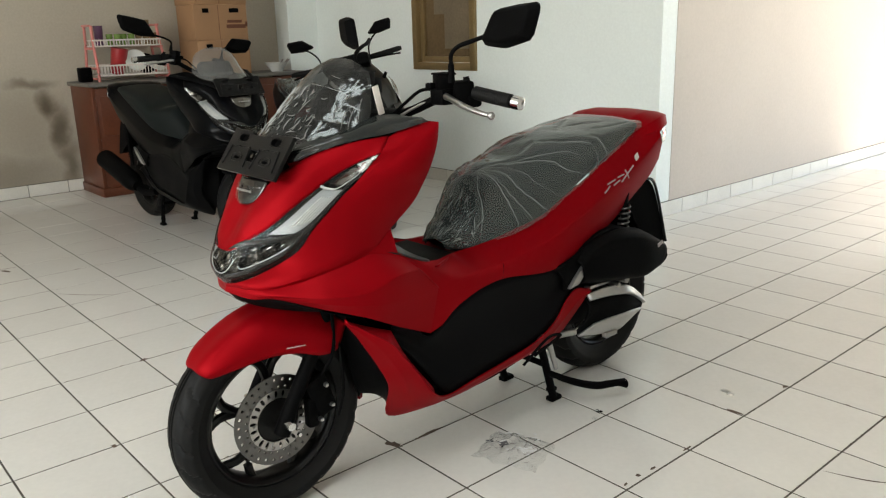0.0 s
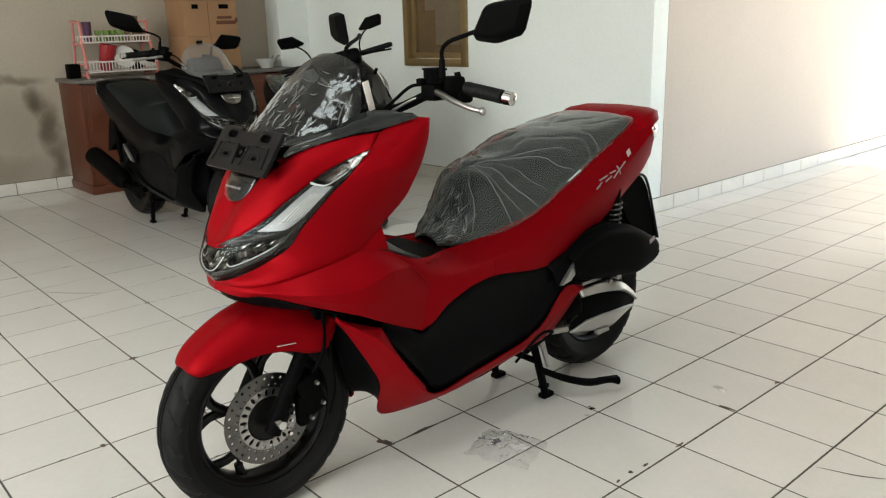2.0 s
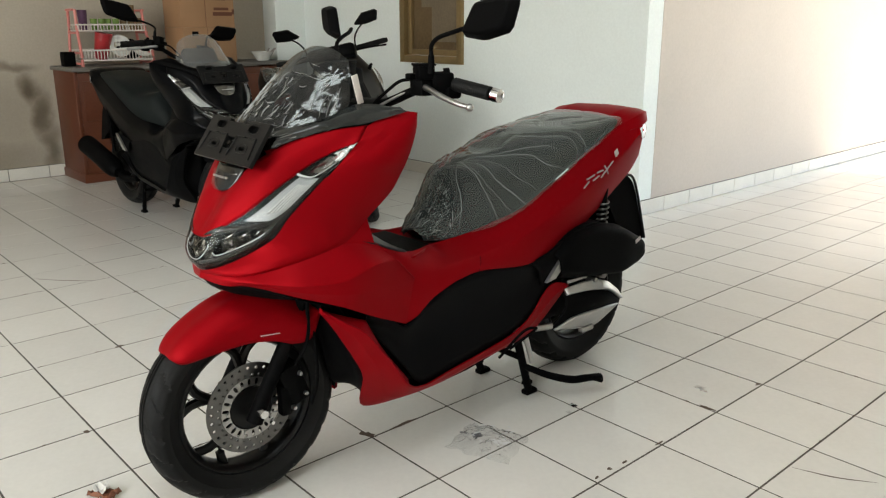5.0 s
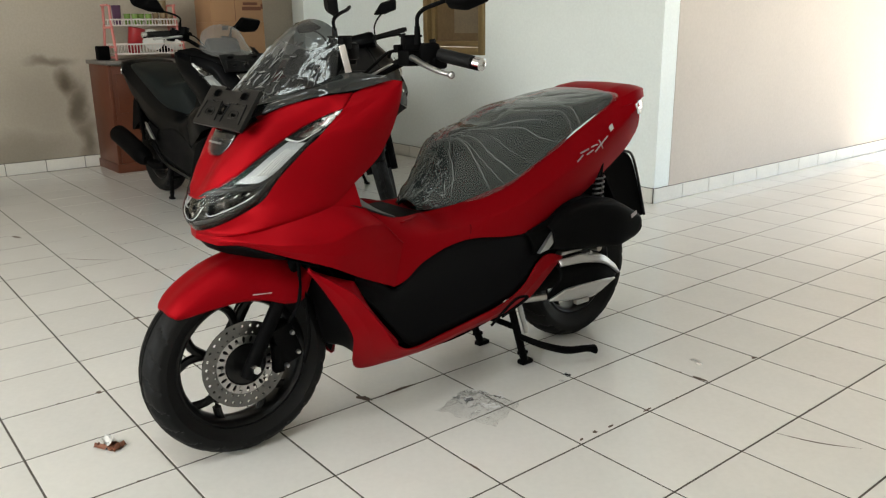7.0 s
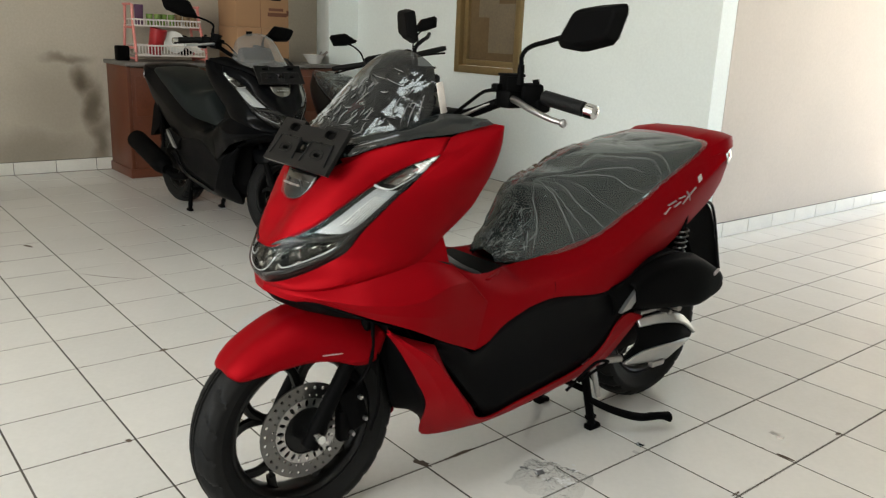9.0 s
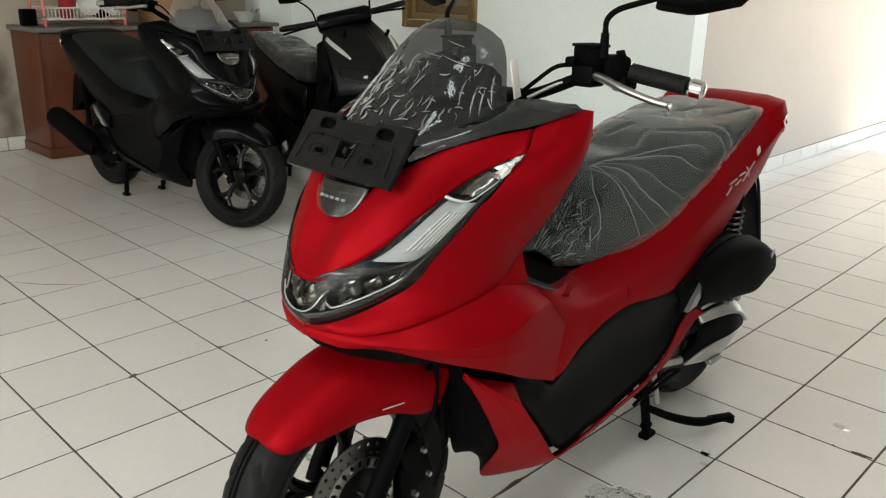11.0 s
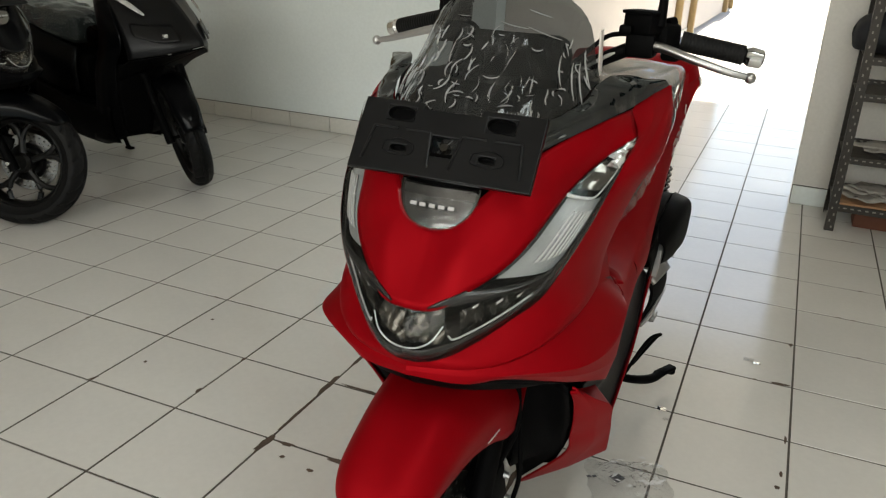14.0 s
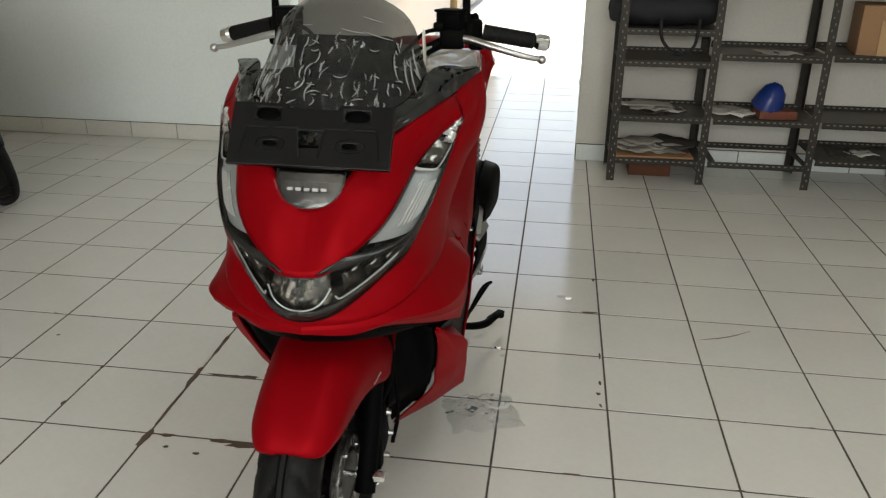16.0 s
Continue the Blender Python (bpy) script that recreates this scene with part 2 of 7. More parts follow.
# ---- mesh tools ----
def part(name, bm, mat, parent=None, label="", m=None, smooth=True, solid=0.0, bevel=0.0):
    """Links a bmesh as one mesh object under a thing or a part."""
    if m is not None:
        bmesh.ops.transform(bm, matrix=m, verts=bm.verts)
    bmesh.ops.recalc_face_normals(bm, faces=bm.faces)
    me = bpy.data.meshes.new(name)
    bm.to_mesh(me)
    bm.free()
    me.materials.append(mat)
    if smooth:
        me.shade_smooth()
        me.set_sharp_from_angle(angle=radians(38))
    ob = new(name, me)
    if parent is not None:
        ob.parent = parent
    if solid:
        mod = ob.modifiers.new("thickness", "SOLIDIFY")
        mod.thickness, mod.offset = solid, -1
    if bevel:
        mod = ob.modifiers.new("soft_edge", "BEVEL")
        mod.width, mod.segments, mod.limit_method = bevel, 2, "ANGLE"
    if label:
        tagged(ob, label)
    return ob


def thing(name, m, label, category, group="", kind=""):
    ob = new(name)
    ob.matrix_world = m
    ob.empty_display_size = 0.1
    return tagged(ob, label, category, group, kind)


def box(bm, c, s, m=None, bevel=0.0):
    made = bmesh.ops.create_cube(bm, size=1.0)["verts"]
    bmesh.ops.scale(bm, vec=s, verts=made)
    if bevel:
        edges = {e for v in made for e in v.link_edges}
        made = bmesh.ops.bevel(bm, geom=list(edges), offset=bevel, segments=2, affect="EDGES", profile=0.5)["verts"]
        made = [v for v in made]
    if m is not None:
        bmesh.ops.transform(bm, matrix=m, verts=made)
    bmesh.ops.translate(bm, vec=c, verts=made)
    return bm


def rod(bm, a, b, r0, r1=None, seg=14):
    a, b = Vector(a), Vector(b)
    q = (b - a).to_track_quat("Z", "Y").to_matrix().to_4x4()
    made = bmesh.ops.create_cone(bm, cap_ends=True, segments=seg, radius1=r0, radius2=r0 if r1 is None else r1, depth=(b - a).length)["verts"]
    bmesh.ops.transform(bm, matrix=Matrix.Translation((a + b) / 2) @ q, verts=made)
    return bm


def spline(points, n):
    """n + 1 points on a smooth curve through the given ones, evenly by their index."""
    p = [Vector(x) for x in points]
    p = [2 * p[0] - p[1]] + p + [2 * p[-1] - p[-2]]
    out = []
    for k in range(n + 1):
        x = k / n * (len(p) - 3)
        i = min(int(x), len(p) - 4)
        t = x - i
        a, b, c, d = p[i:i + 4]
        out.append(0.5 * (2 * b + (c - a) * t + (2 * a - 5 * b + 4 * c - d) * t * t + (3 * b - a - 3 * c + d) * t ** 3))
    return out


def tube(bm, points, r, seg=10, n=24, closed_ends=True):
    path = spline(points, n)
    rings = []
    for i, p in enumerate(path):
        d = (path[min(i + 1, n)] - path[max(i - 1, 0)]).normalized()
        side = d.cross(Vector((0, 0, 1)))
        side = side.normalized() if side.length > 0.05 else Vector((0, 1, 0))
        up = side.cross(d)
        rr = r(i / n) if callable(r) else r
        rings.append([bm.verts.new(p + rr * (math.cos(a) * side + math.sin(a) * up)) for a in (2 * math.pi * k / seg for k in range(seg))])
    for a, b in zip(rings, rings[1:]):
        for k in range(seg):
            bm.faces.new((a[k], a[(k + 1) % seg], b[(k + 1) % seg], b[k]))
    if closed_ends:
        bm.faces.new(rings[0])
        bm.faces.new(rings[-1])
    return bm


def grid(bm, rows, close=False):
    vs = [[bm.verts.new(p) for p in row] for row in rows]
    for a, b in zip(vs, vs[1:]):
        for k in range(len(a) - (0 if close else 1)):
            j = (k + 1) % len(a)
            quad = (a[k], a[j], b[j], b[k])
            if len({tuple(round(c, 6) for c in v.co) for v in quad}) > 2:
                bm.faces.new(quad)
    return bm


def patch(bm, rows, nu=16, nv=16, flip=False):
    """A smooth sheet through rows of points; flip lays it on the other side of the thing's middle plane."""
    across = [spline(r, nu) for r in rows]
    columns = [spline([r[k] for r in across], nv) for k in range(nu + 1)]
    s = -1 if flip else 1
    return grid(bm, [[(c.x, s * c.y, c.z) for c in (columns[k][j] for k in range(nu + 1))] for j in range(nv + 1)])


def lathe(bm, profile, centre, seg=48, axis="y"):
    """Turns a profile of (radius, along) round an axis through centre."""
    rows = []
    for k in range(seg):
        a = 2 * math.pi * k / seg
        row = []
        for r, h in profile:
            c, s = r * math.cos(a), r * math.sin(a)
            row.append(Vector(centre) + Vector((c, h, s) if axis == "y" else (c, s, h)))
        rows.append(row)
    rows.append(rows[0])
    grid(bm, rows)
    bmesh.ops.remove_doubles(bm, verts=bm.verts, dist=1e-5)
    return bm


def plate(bm, outline, depth, m=None):
    """An outline in x, y pulled up by depth."""
    a = [bm.verts.new((x, y, 0)) for x, y in outline]
    b = [bm.verts.new((x, y, depth)) for x, y in outline]
    bm.faces.new(a[::-1])
    bm.faces.new(b)
    for k in range(len(a)):
        j = (k + 1) % len(a)
        bm.faces.new((a[k], a[j], b[j], b[k]))
    if m is not None:
        bmesh.ops.transform(bm, matrix=m, verts=a + b)
    return bm


def ruffle(bm, amount, scale, seed=0.0):
    """Pushes the vertices about by smooth noise."""
    bm.normal_update()
    for v in bm.verts:
        v.co += v.normal * amount * noise.noise(Vector(v.co) * scale + Vector((seed, seed, seed)))
    return bm


B = bmesh.new


# ---- the room ----
LEFT, BACK, RIGHT, FRONT, TOP = -5.72, 2.03, 2.6, -6.0, 3.2
DOOR_L, DOOR_R = -1.73, -0.065


def block(name, lo, hi, mat, label, category, bevel=0.0):
    bm = box(B(), [(a + b) / 2 for a, b in zip(lo, hi)], [b - a for a, b in zip(lo, hi)])
    ob = part(name, bm, mat, None, "", smooth=False, bevel=bevel)
    return tagged(ob, label, category, kind="structure")


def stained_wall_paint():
    """Cream paint with a soot smear where something burned or leaned. The base tone is lowered for the wall's shade."""
    mat = material("stained_shaded_cream_paint", (0.465, 0.415, 0.345), 0.75, 0.0, 0.09, 1.3, 60, 0.12, 0.002, 0.3)
    nt = mat.node_tree
    n, l = nt.nodes, nt.links
    b = n["Principled BSDF"]
    src = b.inputs["Base Color"].links[0].from_socket
    co = n.new("ShaderNodeTexCoord")
    warp = n.new("ShaderNodeTexNoise")
    warp.inputs["Scale"].default_value, warp.inputs["Detail"].default_value = 5.0, 4
    l.new(co.outputs["Object"], warp.inputs["Vector"])
    mixv = n.new("ShaderNodeVectorMath")
    mixv.operation, mixv.inputs[3].default_value = "MULTIPLY_ADD", 1.0
    mixv.inputs[1].default_value = (0.16, 0.16, 0.16)
    l.new(warp.outputs["Color"], mixv.inputs[0])
    l.new(co.outputs["Object"], mixv.inputs[2])
    total = None
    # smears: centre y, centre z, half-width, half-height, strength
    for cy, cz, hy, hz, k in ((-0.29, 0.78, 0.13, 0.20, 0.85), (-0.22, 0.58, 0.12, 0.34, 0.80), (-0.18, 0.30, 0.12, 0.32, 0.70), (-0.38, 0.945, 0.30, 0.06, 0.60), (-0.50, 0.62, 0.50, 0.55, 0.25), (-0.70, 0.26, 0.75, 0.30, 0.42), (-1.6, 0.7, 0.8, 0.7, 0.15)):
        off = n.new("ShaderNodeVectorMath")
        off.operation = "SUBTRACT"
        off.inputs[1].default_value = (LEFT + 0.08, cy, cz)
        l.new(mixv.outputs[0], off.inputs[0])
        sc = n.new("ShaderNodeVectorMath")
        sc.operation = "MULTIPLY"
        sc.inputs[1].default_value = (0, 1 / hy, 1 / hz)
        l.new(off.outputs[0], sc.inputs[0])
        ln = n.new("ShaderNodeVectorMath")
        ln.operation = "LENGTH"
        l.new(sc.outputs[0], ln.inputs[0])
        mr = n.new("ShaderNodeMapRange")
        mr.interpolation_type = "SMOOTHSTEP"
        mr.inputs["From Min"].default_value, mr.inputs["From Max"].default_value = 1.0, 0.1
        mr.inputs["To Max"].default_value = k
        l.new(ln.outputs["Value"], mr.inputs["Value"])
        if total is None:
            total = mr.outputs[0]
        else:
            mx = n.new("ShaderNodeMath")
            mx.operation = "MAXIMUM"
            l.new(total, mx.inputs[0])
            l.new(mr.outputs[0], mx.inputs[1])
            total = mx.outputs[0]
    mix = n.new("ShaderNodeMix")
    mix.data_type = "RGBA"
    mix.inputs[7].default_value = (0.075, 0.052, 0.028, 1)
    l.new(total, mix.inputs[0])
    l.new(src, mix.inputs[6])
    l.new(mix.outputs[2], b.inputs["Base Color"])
    return mat


tagged(part("ground", grid(B(), [[(x, y, -0.06) for x in (-60, 60)] for y in (-60, 90)]), YARD, None, "", smooth=False), "pale concrete ground outside the building", "ground", kind="structure")
block("wall_west", (LEFT - 0.15, FRONT, 0), (LEFT, BACK + 0.15, TOP), stained_wall_paint(), "cream painted wall toned down for its shade, with brown soot smears", "wall")
# back wall with the window's opening
WX0, WX1, WZ0, WZ1 = -4.06, -3.33, 0.885, 2.05
bm = B()
for lo, hi in (((LEFT, BACK, 0), (WX0, BACK + 0.15, TOP)), ((WX1, BACK, 0), (DOOR_L, BACK + 0.15, TOP)), ((WX0, BACK, 0), (WX1, BACK + 0.15, WZ0)), ((WX0, BACK, WZ1), (WX1, BACK + 0.15, TOP))):
    box(bm, [(a + b) / 2 for a, b in zip(lo, hi)], [b - a for a, b in zip(lo, hi)])
tagged(part("wall_north", bm, WALL, None, "", smooth=False), "white painted back wall with a small window", "wall", kind="structure")
block("wall_passage", (DOOR_L - 0.15, BACK + 0.15, 0), (DOOR_L + 0.003, 18.0, 3.4), CREAM, "cream white wall along the bright passage", "wall")
block("wall_northeast", (DOOR_R, BACK - 0.03, 0), (RIGHT, BACK + 0.12, TOP), RACK_WALL, "warm white painted wall behind the steel rack, darkened for its shade", "wall", 0.004)
# unseen east wall; its pale tone is set for bounce light on the scooters
block("wall_east", (RIGHT, FRONT, 0), (RIGHT + 0.15, BACK + 0.12, TOP), BOUNCE_WALL, "unseen plain side wall, pale to bounce light", "wall")
block("door_header", (DOOR_L, BACK, 2.5), (DOOR_R, BACK + 0.12, TOP), WALL, "white wall above the passage opening", "wall")
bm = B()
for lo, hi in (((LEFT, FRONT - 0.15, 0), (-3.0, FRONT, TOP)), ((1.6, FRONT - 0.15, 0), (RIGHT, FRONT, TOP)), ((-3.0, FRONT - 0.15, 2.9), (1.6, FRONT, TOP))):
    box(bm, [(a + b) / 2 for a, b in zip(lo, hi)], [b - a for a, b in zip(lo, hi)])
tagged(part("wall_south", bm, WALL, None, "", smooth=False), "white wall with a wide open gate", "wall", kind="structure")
block("ceiling", (LEFT - 0.15, FRONT - 0.15, TOP), (RIGHT + 0.15, BACK + 0.15, TOP + 0.15), CEILING, "white painted ceiling", "ceiling")
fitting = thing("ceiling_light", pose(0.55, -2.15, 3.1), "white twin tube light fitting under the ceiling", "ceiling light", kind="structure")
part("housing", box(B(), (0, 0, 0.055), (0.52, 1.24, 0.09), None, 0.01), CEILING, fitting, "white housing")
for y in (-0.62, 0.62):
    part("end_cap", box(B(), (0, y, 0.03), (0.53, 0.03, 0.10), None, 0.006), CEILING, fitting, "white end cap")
# unseen slab over the passage, placed to keep sun off the near floor
block("passage_sun_block", (DOOR_L - 0.15, BACK + 0.15, 3.4), (4.5, 7.4, 3.5), CEILING, "unseen white slab that shades the passage from the sun", "canopy")
block("column", (LEFT, 1.72, 0), (-5.50, BACK, TOP), WALL, "white painted corner column", "column", 0.004)


def base_line(name, a, b, out, mat=SKIRT, n0=0.0):
    """Skirting tiles from a to b, standing out by 'out' from the wall; a dark joint between tiles."""
    a, b, out = Vector(a), Vector(b), Vector(out)
    d = (b - a).normalized()
    length = (b - a).length
    back = B()
    c = (a + b) / 2 + out * 0.003 + Vector((0, 0, 0.0485))
    box(back, c, [abs(d[i]) * length + abs(out[i]) * 0.006 + (0.097 if i == 2 else 0) for i in range(3)])
    holder = tagged(part(name, back, GROUT, None, "", smooth=False), "white tile skirting with dark joints", "skirting", kind="structure")
    bm = B()
    size = [abs(d[i]) * 0.2945 + abs(out[i]) * 0.010 + (0.092 if i == 2 else 0) for i in range(3)]
    box(bm, (0, 0, 0), size, None, 0.0015)
    first = None
    k = 0
    while (k + 1) * 0.3 <= length + 1e-6:
        p = a + d * (k * 0.3 + 0.15) + out * 0.0085 + Vector((0, 0, 0.048))
        if first is None:
            first = part("skirting_tile", bm, mat, holder, "", smooth=False)
            first.location = p
        else:
            o = first.copy()
            scene.collection.objects.link(o)
            o.location = p
        k += 1
    rest = length - k * 0.3
    if rest > 0.03:
        bm = B()
        box(bm, a + d * (k * 0.3 + rest / 2) + out * 0.0085 + Vector((0, 0, 0.048)), [abs(d[i]) * (rest - 0.004) + abs(out[i]) * 0.010 + (0.092 if i == 2 else 0) for i in range(3)], None, 0.0015)
        part("skirting_tile", bm, mat, holder, "", smooth=False)
    return holder


base_line("baseboard_west", (LEFT, -4.2, 0), (LEFT, 1.72, 0), (1, 0, 0))
base_line("baseboard_north", (-5.50, BACK, 0), (DOOR_L - 0.002, BACK, 0), (0, -1, 0))
base_line("baseboard_passage", (DOOR_L, BACK - 0.012, 0), (DOOR_L, 11.0, 0), (1, 0, 0))
base_line("baseboard_northeast", (DOOR_R, BACK - 0.03, 0), (RIGHT, BACK - 0.03, 0), (0, -1, 0), WALL)

# window in the back wall
win = thing("window_1", pose((WX0 + WX1) / 2, BACK, WZ0), "small bronze-framed window with brown frosted pane", "window", kind="structure")
ww, wh = WX1 - WX0, WZ1 - WZ0


def frame_mesh(w, h, t, d, y):
    bm = B()
    box(bm, (-w / 2 + t / 2, y, h / 2), (t, d, h), None, 0.003)
    box(bm, (w / 2 - t / 2, y, h / 2), (t, d, h), None, 0.003)
    box(bm, (0, y, t / 2), (w - 2 * t, d, t), None, 0.003)
    box(bm, (0, y, h - t / 2), (w - 2 * t, d, t), None, 0.003)
    return bm


part("window_frame", frame_mesh(ww, wh, 0.055, 0.10, 0.025), BRASS, win, "bronze outer frame")
bm = frame_mesh(ww - 0.115, wh - 0.115, 0.045, 0.04, 0.035)
bmesh.ops.translate(bm, vec=(0, 0, 0.0575), verts=bm.verts)
sash = part("sash", bm, BRASS, win, "bronze sash")
part("pane", box(B(), (0, 0.045, wh / 2), (ww - 0.2, 0.008, wh - 0.2)), PANE_BROWN, sash, "brown frosted pane", smooth=False)
part("pane_paper", box(B(), (0.11, 0.038, 0.34), (0.30, 0.003, 0.36)), PAPER_PANE, sash, "paper patch behind the pane", smooth=False)
part("pane_paper", box(B(), (-0.05, 0.037, 0.62), (0.22, 0.003, 0.40)), PAPER_PANE, sash, "paper patch behind the pane", smooth=False)

# bronze door frames far down the passage
for y0, y1 in ((8.95, 10.4), (15.6, 16.9)):
    door = thing("passage_door_frame", pose(DOOR_L + 0.05, y0, 0), "bronze aluminium door frame in the passage wall", "door frame", kind="structure")
    bm = box(B(), (0, 0, 1.1), (0.10, 0.09, 2.2), None, 0.004)
    part("jamb", bm, BRASS, door)
    bm = box(B(), (0, y1 - y0, 1.1), (0.10, 0.09, 2.2), None, 0.004)
    part("jamb", bm, BRASS, door)
    part("lintel", box(B(), (0, (y1 - y0) / 2, 2.16), (0.10, y1 - y0 - 0.09, 0.08), None, 0.004), BRASS, door)


# two chairs far down the sunlit yard
def yard_chair(x, y, turn):
    it = thing("yard_chair", pose(x, y, -0.06, 0, 0, turn), "brown wooden chair standing far off in the bright yard", "chair", "chairs in the yard")
    for lx, ly in ((-0.2, -0.2), (0.2, -0.2), (-0.2, 0.2), (0.2, 0.2)):
        part("leg", rod(B(), (lx, ly, 0.0), (lx * 0.92, ly * 0.92, 0.44), 0.02, 0.022, 8), WOOD, it)
    part("seat", box(B(), (0, 0, 0.455), (0.46, 0.46, 0.035), None, 0.01), WOOD, it, "flat wooden seat")
    part("backrest", box(B(), (0, 0.21, 0.72), (0.44, 0.025, 0.42), Matrix.Rotation(radians(-6), 4, "X"), 0.008), WOOD, it, "wooden backrest")


yard_chair(-1.95, 28.2, 20)
yard_chair(-1.05, 29.4, -60)

# ---- the desk at the left wall ----
desk = thing("desk", pose(-5.455, 0.735, 0), "reddish brown wooden desk with a worn grey top", "desk")
bm = B()
box(bm, (0.0, -0.90, 0.43), (0.48, 0.03, 0.82), None, 0.004)
part("side_panel", bm, WOOD, desk, "varnished side panel")
part("side_panel", box(B(), (0.0, 0.90, 0.43), (0.48, 0.03, 0.82), None, 0.004), WOOD, desk, "varnished side panel")
part("front_panel", box(B(), (0.225, 0, 0.45), (0.022, 1.77, 0.76), None, 0.004), WOOD, desk, "varnished front panel")
part("plinth", box(B(), (0.0, 0, 0.035), (0.50, 1.85, 0.07), None, 0.006), WOOD, desk)
part("desktop", box(B(), (0.0, 0.015, 0.855), (0.53, 1.89, 0.030), None, 0.006), DESK_TOP, desk, "worn grey desktop")
for k in range(3):
    part("drawer_front", box(B(), (0.240, -0.6 + 0.6 * k, 0.62), (0.012, 0.52, 0.30), None, 0.006), WOOD, desk, "panelled drawer front")

# dish rack
DZ = 0.87
rack = thing("dish_rack", pose(-5.46, 0.21, DZ), "pink and white two-tier plastic dish rack", "dish rack")
for s in (-1, 1):
    bm = B()
    for x in (-0.13, 0.13):
        lean = [(x, s * 0.275, 0.0), (x, s * 0.275, 0.10), (x * (0.9 if x > 0 else 1) - (0.06 if x > 0 else 0), s * 0.262, 0.26), (x - (0.10 if x > 0 else 0), s * 0.255, 0.42)]
        tube(bm, lean, 0.011, 8, 16)
    for z in (0.02, 0.10, 0.25, 0.42):
        rod(bm, (-0.13, s * 0.268, z), (0.13 - 0.1 * min(1, z / 0.42), s * 0.268, z), 0.009, 0.009, 8)
    part("end_frame", bm, PINK, rack, "pink end frame")
for z, x0, x1, h in ((0.045, -0.13, 0.14, 0.075), (0.265, -0.13, 0.06, 0.045)):
    bm = B()
    for x in (x0, x1):
        for zz in (z, z + h):
            rod(bm, (x, -0.268, zz), (x, 0.268, zz), 0.006, 0.006, 8)
        for k in range(22):
            y = -0.255 + k * 0.51 / 21
            rod(bm, (x, y, z), (x, y, z + h), 0.0035, 0.0035, 6)
    for k in range(22):
        y = -0.255 + k * 0.51 / 21
        rod(bm, (x0, y, z), (x1, y, z), 0.003, 0.003, 6)
    part("tray", bm, WHITE_PLASTIC, rack, "white slatted tray")


def cup(name, x, y, z, r, h, mat, label):
    prof = [(0.0, 0.0), (r * 0.75, 0.0), (r * 0.8, 0.004), (r, h), (r * 0.92, h), (r * 0.72, 0.008), (0.0, 0.008)]
    ob = part(name, lathe(B(), prof, (0, 0, 0), 20, "z"), mat, None)
    ob.location = (x, y + 0.055, z)
    return tagged(ob, label, "cup", "cups on the dish rack")


RX = -5.49
cup("tumbler", RX, -0.03, DZ + 0.27, 0.036, 0.15, PURPLE, "dark purple plastic tumbler on the dish rack")
for k in range(4):
    cup("glass", RX + 0.02 * (k % 2), 0.05 + 0.055 * k, DZ + 0.27, 0.026, 0.085, GREEN, "small green glass on the dish rack")
for k in range(3):
    cup("glass", RX + 0.015 * k, 0.28 + 0.055 * k, DZ + 0.27, 0.026, 0.09, AMBER, "small amber glass on the dish rack")
cup("bottle", RX, 0.345, DZ + 0.27, 0.03, 0.19, AMBER, "brown bottle on the dish rack")
cup("jug", -5.45, 0.06, DZ + 0.05, 0.065, 0.20, RED_PLASTIC, "red plastic jug leaning in the dish rack").rotation_euler = (radians(-10), radians(8), 0)


def dish(x, y, z, r, tilt):
    prof = [(0.0, 0.0), (r * 0.55, 0.002), (r * 0.95, 0.020), (r, 0.022), (r * 0.93, 0.026), (r * 0.5, 0.008), (0.0, 0.006)]
    ob = part("plate", lathe(B(), prof, (0, 0, 0), 28, "z"), CROCKERY, None)
    ob.location, ob.rotation_euler = (x, y + 0.055, z), (0, radians(tilt), 0)
    return tagged(ob, "white plate standing in the dish rack", "plate", "plates in the dish rack")


dish(-5.42, 0.205, DZ + 0.145, 0.088, 72)
dish(-5.46, 0.225, DZ + 0.145, 0.085, 70)
dish(-5.42, 0.375, DZ + 0.10, 0.075, 40)
ob = part("pan", lathe(B(), [(0.0, 0.0), (0.07, 0.0), (0.09, 0.05), (0.085, 0.05), (0.066, 0.006), (0.0, 0.006)], (0, 0, 0), 24, "z"), BLACK, None)
ob.location, ob.rotation_euler = (-5.50, 0.365, DZ + 0.10), (0, radians(55), 0)
tagged(ob, "small dark pan propped in the dish rack", "pan")
ob = part("tin", box(B(), (0, 0, 0.055), (0.09, 0.09, 0.11), None, 0.01), BLACK, None)
ob.location = (-5.50, -0.115, DZ)
tagged(ob, "small dark square tin on the desk", "tin")


